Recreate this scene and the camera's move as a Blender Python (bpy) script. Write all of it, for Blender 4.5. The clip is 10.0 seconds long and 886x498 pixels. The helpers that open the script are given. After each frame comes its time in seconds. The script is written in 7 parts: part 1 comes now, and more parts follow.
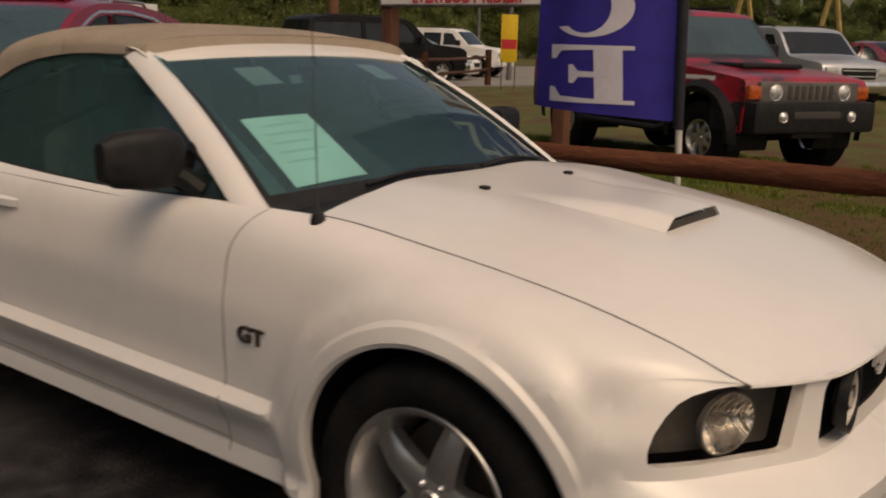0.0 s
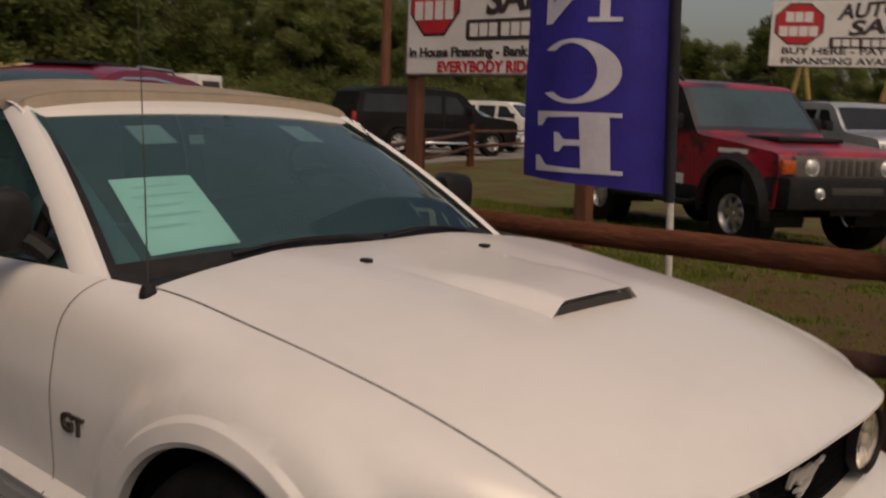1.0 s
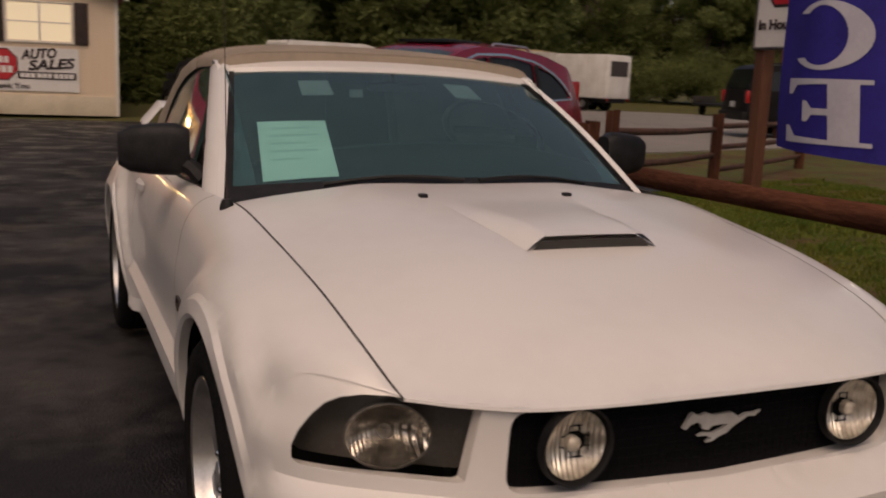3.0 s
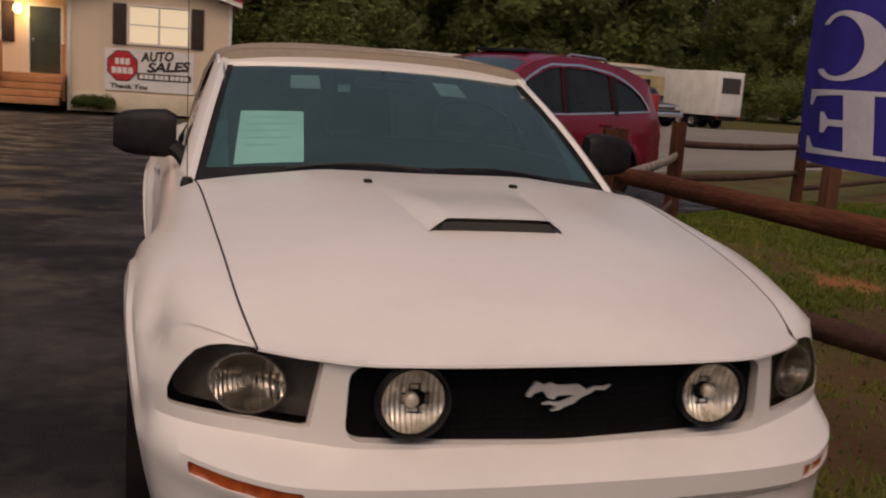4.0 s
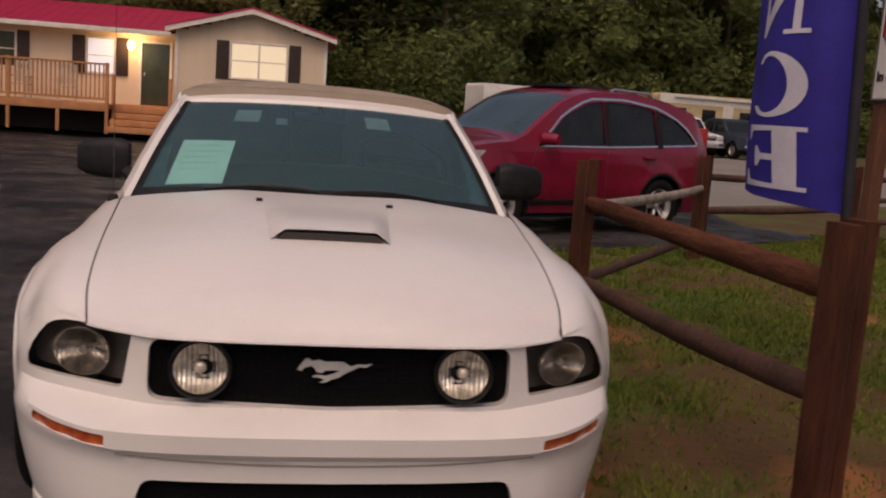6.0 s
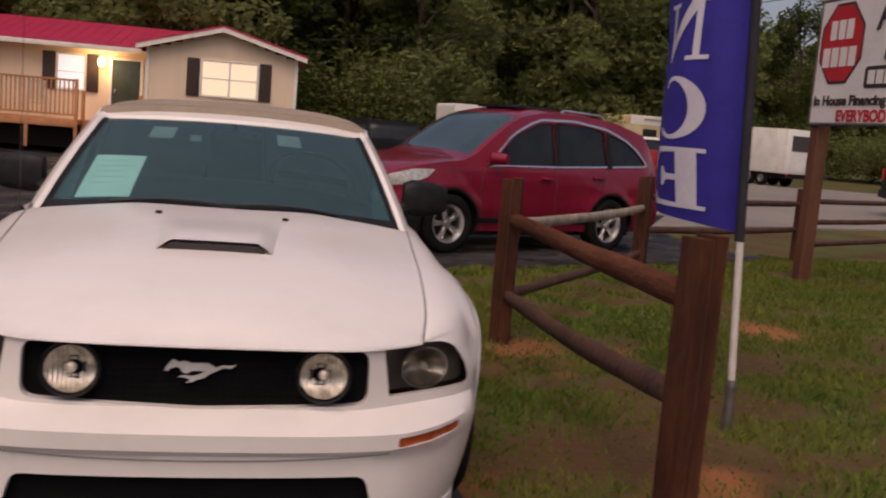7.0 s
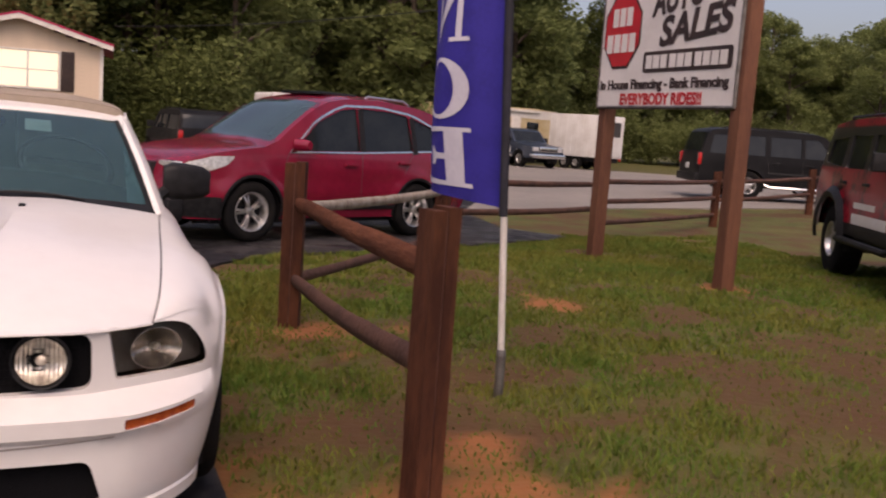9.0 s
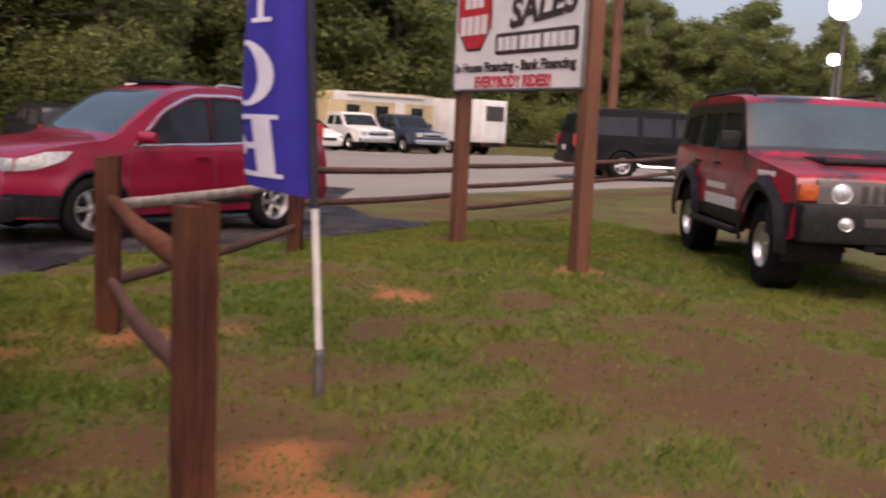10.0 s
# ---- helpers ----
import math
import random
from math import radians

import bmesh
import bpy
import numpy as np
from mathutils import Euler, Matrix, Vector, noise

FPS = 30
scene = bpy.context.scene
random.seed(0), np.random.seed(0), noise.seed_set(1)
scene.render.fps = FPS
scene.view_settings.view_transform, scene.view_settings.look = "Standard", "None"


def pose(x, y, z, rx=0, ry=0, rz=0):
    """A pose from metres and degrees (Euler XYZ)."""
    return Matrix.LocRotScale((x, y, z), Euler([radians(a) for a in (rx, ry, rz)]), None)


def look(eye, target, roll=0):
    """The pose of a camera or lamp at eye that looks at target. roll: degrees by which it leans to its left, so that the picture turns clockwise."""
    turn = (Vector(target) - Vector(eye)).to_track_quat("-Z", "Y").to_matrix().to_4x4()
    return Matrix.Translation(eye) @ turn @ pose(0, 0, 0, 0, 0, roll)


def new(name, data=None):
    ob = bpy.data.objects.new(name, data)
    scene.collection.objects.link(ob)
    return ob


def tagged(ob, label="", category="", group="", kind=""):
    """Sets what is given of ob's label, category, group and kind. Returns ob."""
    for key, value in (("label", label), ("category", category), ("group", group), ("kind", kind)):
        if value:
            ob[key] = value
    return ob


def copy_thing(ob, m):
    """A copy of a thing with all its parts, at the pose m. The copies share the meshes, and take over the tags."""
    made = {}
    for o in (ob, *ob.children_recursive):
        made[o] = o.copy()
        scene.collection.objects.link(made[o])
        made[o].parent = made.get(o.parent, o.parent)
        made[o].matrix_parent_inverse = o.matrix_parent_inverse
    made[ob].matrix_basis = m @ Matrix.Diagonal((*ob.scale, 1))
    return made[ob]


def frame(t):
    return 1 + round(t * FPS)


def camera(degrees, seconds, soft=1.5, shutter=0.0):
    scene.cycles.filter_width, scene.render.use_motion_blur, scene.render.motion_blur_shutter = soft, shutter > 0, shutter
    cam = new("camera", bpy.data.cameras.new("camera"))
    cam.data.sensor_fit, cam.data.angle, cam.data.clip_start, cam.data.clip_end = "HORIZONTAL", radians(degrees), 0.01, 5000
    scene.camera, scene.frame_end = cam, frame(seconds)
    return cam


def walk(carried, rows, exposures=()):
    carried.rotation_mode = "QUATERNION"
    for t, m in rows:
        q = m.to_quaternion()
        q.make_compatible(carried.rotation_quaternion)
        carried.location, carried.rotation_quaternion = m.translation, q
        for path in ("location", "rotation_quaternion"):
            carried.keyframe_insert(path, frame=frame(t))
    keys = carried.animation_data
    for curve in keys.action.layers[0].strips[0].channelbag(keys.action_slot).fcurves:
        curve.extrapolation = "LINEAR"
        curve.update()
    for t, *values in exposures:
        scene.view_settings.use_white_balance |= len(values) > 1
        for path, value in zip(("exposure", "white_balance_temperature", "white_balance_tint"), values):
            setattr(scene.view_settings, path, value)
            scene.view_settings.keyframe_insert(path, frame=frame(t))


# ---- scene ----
import collections
from mathutils.geometry import delaunay_2d_cdt

cam = camera(50.4, 10.0, soft=2.0, shutter=0.5)
PATH = [
    (0, (-2.515, -0.47, 1.405), (-0.959, 0.713, 0.977), 1.6),
    (0.5, (-2.165, -0.45, 1.368), (-0.596, 0.717, 0.951), 2.1),
    (1, (-1.938, -0.645, 1.375), (-0.451, 0.662, 1.092), 2.2),
    (1.5, (-1.79, -0.838, 1.369), (-0.366, 0.542, 1.113), 3.4),
    (2, (-1.681, -1.08, 1.363), (-0.444, 0.457, 1.036), 3.5),
    (2.5, (-1.518, -1.292, 1.352), (-0.537, 0.414, 0.995), 2.5),
    (4, (-0.86, -1.807, 1.307), (-0.293, 0.08, 0.963), 4.0),
    (4.5, (-0.734, -2.046, 1.352), (-0.261, -0.133, 1.009), 3.6),
    (5, (-0.57, -2.238, 1.386), (-0.191, -0.304, 1.048), 3.0),
    (6.5, (0.006, -2.597, 1.369), (0.346, -0.645, 1.1), 4.5),
    (7, (0.15, -2.711, 1.398), (0.53, -0.763, 1.149), 4.8),
    (7.5, (0.36, -2.67, 1.35), (0.783, -0.729, 1.118), 4.5),
    (8, (0.389, -2.719, 1.351), (0.89, -0.796, 1.122), 4.3),
    (8.5, (0.427, -2.782, 1.353), (1.036, -0.891, 1.122), 4.2),
    (9, (0.452, -2.836, 1.376), (1.172, -0.985, 1.133), 4.1),
    (9.5, (0.679, -2.868, 1.36), (1.455, -1.042, 1.113), 3.5),
    (10, (0.954, -2.763, 1.395), (1.873, -1.005, 1.138), 2.7),
]
walk(cam, [(t, look(eye, target, roll)) for t, eye, target, roll in PATH],
     [(0.0, 0.0, 8800, 14), (0.5, -0.25, 8500, 15), (1.0, -0.2, 8300, 16), (1.5, 0.05, 8100, 17), (2.0, -0.15, 8100, 18), (2.5, -0.33, 8200, 20), (4.5, -0.27, 7900, 23), (7.0, 0.12, 7500, 26), (7.5, 0.25, 7350, 26), (8.5, 0.44, 7400, 27), (9.5, 0.92, 7250, 27), (10.0, 1.05, 7150, 27)])

# ---- light ----
world = bpy.data.worlds.new("dusk_sky")
scene.world = world
world.use_nodes = True
wn = world.node_tree.nodes
sky = wn.new("ShaderNodeTexSky")
sky.sky_type, sky.sun_disc = "NISHITA", False
sky.sun_elevation, sky.sun_rotation = radians(58), radians(205)
sky.air_density, sky.dust_density = 1.0, 5.0
wn["Background"].inputs[1].default_value = 0.11
world.node_tree.links.new(sky.outputs[0], wn["Background"].inputs[0])
sun_data = bpy.data.lights.new("sun", "SUN")
sun_data.energy, sun_data.angle, sun_data.color = 0.9, radians(50), (1.0, 0.88, 0.78)
sun = new("sun", sun_data)
sun.matrix_world = look((0, 0, 0), (0.42 * 0.53, 0.906 * 0.53, -0.848))


# ---- building blocks ----
def link_nodes(m, a, b):
    m.node_tree.links.new(a, b)


def mat(name, base, rough=0.6, metal=0.0, second=None, scale=6.0, amount=0.5, bump=0.0, bump_scale=60.0, coat=0.0,
        transmission=0.0, ior=1.45, emit=None, power=0.0, alpha=1.0, island=0.0, stretch=(1, 1, 1), spec=0.5):
    """A node material with colour variation at two scales and fine relief."""
    m = bpy.data.materials.new(name)
    m.use_nodes = True
    n = m.node_tree.nodes
    b = n["Principled BSDF"]
    b.inputs["Base Color"].default_value = (*base, 1)
    b.inputs["Roughness"].default_value = rough
    b.inputs["Metallic"].default_value = metal
    b.inputs["Coat Weight"].default_value = coat
    b.inputs["Coat Roughness"].default_value = 0.08
    b.inputs["Transmission Weight"].default_value = transmission
    b.inputs["IOR"].default_value = ior
    b.inputs["Alpha"].default_value = alpha
    b.inputs["Specular IOR Level"].default_value = spec
    if emit:
        b.inputs["Emission Color"].default_value = (*emit, 1)
        b.inputs["Emission Strength"].default_value = power
    tc = n.new("ShaderNodeTexCoord")
    mp = n.new("ShaderNodeMapping")
    mp.inputs["Scale"].default_value = stretch
    link_nodes(m, tc.outputs["Object"], mp.inputs[0])
    if second:
        big, small = n.new("ShaderNodeTexNoise"), n.new("ShaderNodeTexNoise")
        big.inputs["Scale"].default_value, small.inputs["Scale"].default_value = scale, scale * 9
        big.inputs["Detail"].default_value = small.inputs["Detail"].default_value = 6
        link_nodes(m, mp.outputs[0], big.inputs[0])
        link_nodes(m, mp.outputs[0], small.inputs[0])
        add = n.new("ShaderNodeMath")
        add.operation = "MULTIPLY_ADD"
        add.inputs[1].default_value = 0.45
        link_nodes(m, small.outputs[0], add.inputs[0])
        link_nodes(m, big.outputs[0], add.inputs[2])
        ramp = n.new("ShaderNodeMapRange")
        ramp.inputs[1].default_value, ramp.inputs[2].default_value = 0.75 - amount * 0.25, 0.75 + amount * 0.25
        last = add.outputs[0]
        if island:
            geo, info = n.new("ShaderNodeNewGeometry"), n.new("ShaderNodeObjectInfo")
            mix2 = n.new("ShaderNodeMath")
            mix2.operation = "MULTIPLY_ADD"
            mix2.inputs[1].default_value = island
            link_nodes(m, geo.outputs["Random Per Island"], mix2.inputs[0])
            link_nodes(m, last, mix2.inputs[2])
            mix3 = n.new("ShaderNodeMath")
            mix3.operation = "MULTIPLY_ADD"
            mix3.inputs[1].default_value = island
            link_nodes(m, info.outputs["Random"], mix3.inputs[0])
            link_nodes(m, mix2.outputs[0], mix3.inputs[2])
            off = n.new("ShaderNodeMath")
            off.operation = "SUBTRACT"
            off.inputs[1].default_value = island
            link_nodes(m, mix3.outputs[0], off.inputs[0])
            last = off.outputs[0]
        link_nodes(m, last, ramp.inputs[0])
        mix = n.new("ShaderNodeMix")
        mix.data_type = "RGBA"
        mix.inputs[6].default_value, mix.inputs[7].default_value = (*base, 1), (*second, 1)
        link_nodes(m, ramp.outputs[0], mix.inputs[0])
        link_nodes(m, mix.outputs[2], b.inputs["Base Color"])
    if bump:
        bn, bp = n.new("ShaderNodeTexNoise"), n.new("ShaderNodeBump")
        bn.inputs["Scale"].default_value, bn.inputs["Detail"].default_value = bump_scale, 8
        bp.inputs["Strength"].default_value, bp.inputs["Distance"].default_value = min(1, bump), 0.02
        link_nodes(m, mp.outputs[0], bn.inputs[0])
        link_nodes(m, bn.outputs[0], bp.inputs["Height"])
        link_nodes(m, bp.outputs[0], b.inputs["Normal"])
    return m


def empty(name, m=None):
    ob = new(name)
    if m is not None:
        ob.matrix_world = m
    return ob


def finish(bm, name, material, smooth=40):
    """A mesh from a bmesh, smooth but for edges sharper than that many degrees."""
    me = bpy.data.meshes.new(name)
    for f in bm.faces:
        f.smooth = smooth > 0
    if smooth:
        lim = radians(smooth)
        for e in bm.edges:
            if len(e.link_faces) == 2 and e.calc_face_angle(0) > lim:
                e.smooth = False
    bm.to_mesh(me)
    bm.free()
    if material:
        me.materials.append(material)
    return me


def part(name, bm, material, parent=None, label="", smooth=40):
    ob = new(name, finish(bm, name, material, smooth))
    if parent is not None:
        ob.parent = parent
    return tagged(ob, label)


def box(bm, x0, y0, z0, x1, y1, z1, bevel=0.0, m=None):
    """An upright block between two corners, its edges bevelled."""
    t = Matrix.Translation(((x0 + x1) / 2, (y0 + y1) / 2, (z0 + z1) / 2)) @ Matrix.Diagonal((x1 - x0, y1 - y0, z1 - z0, 1))
    g = bmesh.ops.create_cube(bm, size=1, matrix=t)
    vs = g["verts"]
    if bevel:
        es = list({e for v in vs for e in v.link_edges})
        g2 = bmesh.ops.bevel(bm, geom=es, offset=bevel, segments=2, affect="EDGES", profile=0.6)
        vs = list({v for f in g2["faces"] for v in f.verts} | {v for v in vs if v.is_valid})
    if m is not None:
        bmesh.ops.transform(bm, matrix=m, verts=vs)
    return vs


def block(name, material, parent, *corners, bevel=0.01, label="", m=None):
    bm = bmesh.new()
    box(bm, *corners, bevel=bevel, m=m)
    return part(name, bm, material, parent, label)


def tube(bm, pts, r, n=8, cap=True):
    """A round bar along points; r is one radius or one for each point."""
    rs = r if isinstance(r, (list, tuple)) else [r] * len(pts)
    pts = [Vector(p) for p in pts]
    rings = []
    for i, p in enumerate(pts):
        d = (pts[min(i + 1, len(pts) - 1)] - pts[max(i - 1, 0)]).normalized()
        a = d.cross(Vector((0, 0, 1)) if abs(d.z) < 0.9 else Vector((1, 0, 0))).normalized()
        b = d.cross(a)
        rings.append([bm.verts.new(p + rs[i] * (math.cos(k * 2 * math.pi / n) * a + math.sin(k * 2 * math.pi / n) * b)) for k in range(n)])
    for r0, r1 in zip(rings, rings[1:]):
        for k in range(n):
            bm.faces.new((r0[k], r0[(k + 1) % n], r1[(k + 1) % n], r1[k]))
    if cap:
        bm.faces.new(rings[0])
        bm.faces.new(rings[-1][::-1])
    bmesh.ops.recalc_face_normals(bm, faces=bm.faces[:])


def lathe(bm, prof, n=32, m=None, arc=(0, 2 * math.pi)):
    """Turns a profile of (radius, along) round the x axis."""
    rings = []
    full = abs(arc[1] - arc[0] - 2 * math.pi) < 1e-6
    steps = n if full else n + 1
    for k in range(steps):
        a = arc[0] + (arc[1] - arc[0]) * k / n
        rings.append([bm.verts.new((m or Matrix()) @ Vector((h, r * math.cos(a), r * math.sin(a)))) for r, h in prof])
    for k in range(n):
        a, b = rings[k], rings[(k + 1) % steps]
        for i in range(len(prof) - 1):
            if prof[i][0] < 1e-6:
                if prof[i + 1][0] > 1e-6:
                    bm.faces.new((a[i], a[i + 1], b[i + 1]))
            elif prof[i + 1][0] < 1e-6:
                bm.faces.new((a[i], a[i + 1], b[i]))
            else:
                bm.faces.new((a[i], a[i + 1], b[i + 1], b[i]))
    bmesh.ops.remove_doubles(bm, verts=bm.verts[:], dist=1e-6)


def hermite(pts):
    """A smooth curve y(x) through points, without overshoot."""
    xs = np.array([p[0] for p in pts], float)
    ys = np.array([p[1] for p in pts], float)
    h, d = np.diff(xs), np.diff(ys) / np.diff(xs)
    m = np.zeros(len(xs))
    m[0], m[-1] = d[0], d[-1]
    for i in range(1, len(xs) - 1):
        m[i] = 0 if d[i - 1] * d[i] <= 0 else 2 / (1 / d[i - 1] + 1 / d[i])

    def f(x):
        x = min(max(x, xs[0]), xs[-1])
        i = min(max(int(np.searchsorted(xs, x)) - 1, 0), len(xs) - 2)
        t = (x - xs[i]) / h[i]
        return float(ys[i] * (1 + 2 * t) * (1 - t) ** 2 + h[i] * m[i] * t * (1 - t) ** 2 + ys[i + 1] * t * t * (3 - 2 * t) + h[i] * m[i + 1] * t * t * (t - 1))
    return f


def dense(poly, step):
    out = []
    for a, b in zip(poly, poly[1:] + poly[:1]):
        k = max(1, round(math.dist(a, b) / step))
        out += [(a[0] + (b[0] - a[0]) * i / k, a[1] + (b[1] - a[1]) * i / k) for i in range(k)]
    return out


def rounded(poly, r, n=4):
    """A polygon with its corners rounded."""
    out = []
    for i, p in enumerate(poly):
        a, b = Vector(poly[i - 1]) - Vector(p), Vector(poly[(i + 1) % len(poly)]) - Vector(p)
        ra = min(r, a.length * 0.45, b.length * 0.45)
        s, e, c = Vector(p) + a.normalized() * ra, Vector(p) + b.normalized() * ra, Vector(p)
        for k in range(n + 1):
            t = k / n
            q = s * (1 - t) ** 2 + c * 2 * t * (1 - t) + e * t * t
            out.append((q.x, q.y))
    return out


def inside(p, poly):
    x, y = p
    c = False
    for (x0, y0), (x1, y1) in zip(poly, poly[1:] + poly[:1]):
        if (y0 > y) != (y1 > y) and x < (x1 - x0) * (y - y0) / (y1 - y0) + x0:
            c = not c
    return c


def circle(cx, cy, r, n=40, a0=0.0, a1=360.0, ry=None):
    full = a1 - a0 >= 360
    k = n if full else n + 1
    return [(cx + r * math.cos(radians(a0 + (a1 - a0) * i / n)), cy + (ry or r) * math.sin(radians(a0 + (a1 - a0) * i / n))) for i in range(k)]


def sheet(bm, outline, holes, step, fn, rim=None, flip=False, rim_step=None, creases=()):
    """A skin over a plane region with holes, carried into space by fn(u, v); rim turns the holes' edges in by that vector; edges run along the creases."""
    outline = dense(outline, step)
    hs = [dense(h, rim_step or step) for h in holes]
    pts, edges = [], []
    for loop in [outline] + hs:
        k = len(pts)
        pts += loop
        edges += [(k + i, k + (i + 1) % len(loop)) for i in range(len(loop))]
    frame_pts = np.array(pts)
    for crease in creases:
        last = False
        for p in crease:
            keep = inside(p, outline) and not any(inside(p, h) for h in hs) and ((frame_pts - p) ** 2).sum(1).min() > 0.006 ** 2
            if keep:
                pts.append(p)
                if last:
                    edges.append((len(pts) - 2, len(pts) - 1))
            last = keep
    lines = np.array(pts)
    us, vs = lines[:, 0], lines[:, 1]
    for u in np.arange(us.min() + step / 2, us.max(), step):
        for v in np.arange(vs.min() + step / 2, vs.max(), step):
            if inside((u, v), outline) and not any(inside((u, v), h) for h in hs) and ((lines - (u, v)) ** 2).sum(1).min() > (0.45 * step) ** 2:
                pts.append((float(u), float(v)))
    co, _, faces, _, _, _ = delaunay_2d_cdt([Vector(p) for p in pts], edges, [], 1, 1e-6)
    made = [bm.verts.new(fn(c.x, c.y)) for c in co]
    out = []
    for f in faces:
        cu, cv = sum(co[i].x for i in f) / len(f), sum(co[i].y for i in f) / len(f)
        if inside((cu, cv), outline) and not any(inside((cu, cv), h) for h in hs):
            out.append(bm.faces.new([made[i] for i in (reversed(f) if flip else f)]))
    for v in made:
        if not v.link_faces:
            bm.verts.remove(v)
    if rim is not None:
        for h in hs:
            a = [bm.verts.new(fn(*p)) for p in h]
            b = [bm.verts.new(Vector(fn(*p)) + Vector(rim)) for p in h]
            for i in range(len(h)):
                j = (i + 1) % len(h)
                bm.faces.new((a[i], a[j], b[j], b[i]))
    return out


def loft(bm, rows, closed=False):
    """A skin over rows of points."""
    vs = [[bm.verts.new(p) for p in row] for row in rows]
    for a, b in zip(vs, vs[1:]):
        k = len(a) if closed else len(a) - 1
        for i in range(k):
            bm.faces.new((a[i], a[(i + 1) % len(a)], b[(i + 1) % len(a)], b[i]))
    return vs


def prism(bm, poly, fn, depth):
    """A flat shape carried by fn(u, v) and thickened by the vector depth."""
    a = [bm.verts.new(fn(*p)) for p in poly]
    b = [bm.verts.new(Vector(fn(*p)) + Vector(depth)) for p in poly]
    bm.faces.new(a)
    bm.faces.new(b[::-1])
    for i in range(len(poly)):
        j = (i + 1) % len(poly)
        bm.faces.new((a[i], b[i], b[j], a[j]))
    bmesh.ops.recalc_face_normals(bm, faces=bm.faces[:])


def lettering(name, words, size, material, parent, m, extrude=0.003, bold=0.0, align="CENTER", width=None, shear=0.0):
    """Words in the built-in font, turned to a mesh."""
    cu = bpy.data.curves.new(name, "FONT")
    cu.body, cu.size, cu.extrude, cu.offset, cu.align_x, cu.align_y, cu.shear = words, size, extrude, bold, align, "CENTER", shear
    cu.resolution_u = 4
    tmp = bpy.data.objects.new(name, cu)
    scene.collection.objects.link(tmp)
    bpy.context.view_layer.update()
    me = bpy.data.meshes.new_from_object(tmp.evaluated_get(bpy.context.evaluated_depsgraph_get()))
    bpy.data.objects.remove(tmp)
    if width:
        xs = [v.co.x for v in me.vertices]
        me.transform(Matrix.Diagonal((width / (max(xs) - min(xs)), 1, 1, 1)))
    # each letter a piece of its own: islands that share a column belong to one letter
    bm = bmesh.new()
    bm.from_mesh(me)
    bpy.data.meshes.remove(me)
    left, groups = set(bm.verts), []
    while left:
        todo, seen = [left.pop()], []
        while todo:
            v = todo.pop()
            seen.append(v)
            for e in v.link_edges:
                o = e.other_vert(v)
                if o in left:
                    left.discard(o)
                    todo.append(o)
        groups.append([min(v.co.x for v in seen), max(v.co.x for v in seen), seen])
    groups.sort(key=lambda g: g[0])
    merged = []
    for g in groups:
        if merged and min(g[1], merged[-1][1]) - max(g[0], merged[-1][0]) > 0.55 * min(g[1] - g[0], merged[-1][1] - merged[-1][0]):
            merged[-1] = [min(g[0], merged[-1][0]), max(g[1], merged[-1][1]), merged[-1][2] + g[2]]
        else:
            merged.append(g)
    for x0, x1, verts in merged:
        out, index = bmesh.new(), {}
        for v in verts:
            index[v] = out.verts.new(m @ v.co)
        for f in {f for v in verts for f in v.link_faces}:
            out.faces.new([index[v] for v in f.verts])
        part(name, out, material, parent, smooth=0)
    bm.free()


def smoothstep(a, b, x):
    t = min(1, max(0, (x - a) / (b - a)))
    return t * t * (3 - 2 * t)


def rise(x, y):
    """The height of the land: it falls a little towards the office, swells under the sign and rises beyond the road."""
    return 0.36 * smoothstep(12, 30, x + 0.5 * y) - 0.28 * smoothstep(0, 30, y) + 0.10 * math.exp(-((x - 6.6) ** 2 + (y - 6.2) ** 2) / 9.0)

# ---- materials ----
car_white = mat("white_car_paint", (0.69, 0.665, 0.64), 0.32, second=(0.65, 0.625, 0.60), scale=1.5, coat=0.5)
black_plastic = mat("black_plastic", (0.010, 0.010, 0.011), 0.5, second=(0.018, 0.018, 0.019), scale=20, bump=0.1, bump_scale=300, spec=0.22)
grille_black = mat("black_grille_mesh", (0.006, 0.006, 0.007), 0.7, bump=0.6, bump_scale=220, spec=0.08)
rubber = mat("tyre_rubber", (0.007, 0.007, 0.0075), 0.85, second=(0.013, 0.012, 0.011), scale=8, bump=0.3, bump_scale=90, spec=0.12)
alloy = mat("cast_alloy", (0.62, 0.61, 0.60), 0.28, 0.9, second=(0.5, 0.49, 0.48), scale=12)
chrome = mat("chrome", (0.75, 0.75, 0.76), 0.12, 1.0, second=(0.65, 0.65, 0.66), scale=15)
reflector = mat("lamp_reflector", (0.92, 0.88, 0.80), 0.30, 0.92, second=(0.60, 0.55, 0.48), scale=40, bump=0.2, bump_scale=40)
lamp_cap = mat("bulb_shield", (0.55, 0.50, 0.43), 0.3, 0.3, second=(0.42, 0.37, 0.31), scale=60, coat=0.3)
lamp_housing = mat("smoked_lamp_housing", (0.075, 0.066, 0.058), 0.28, second=(0.11, 0.10, 0.09), scale=12, spec=0.6)


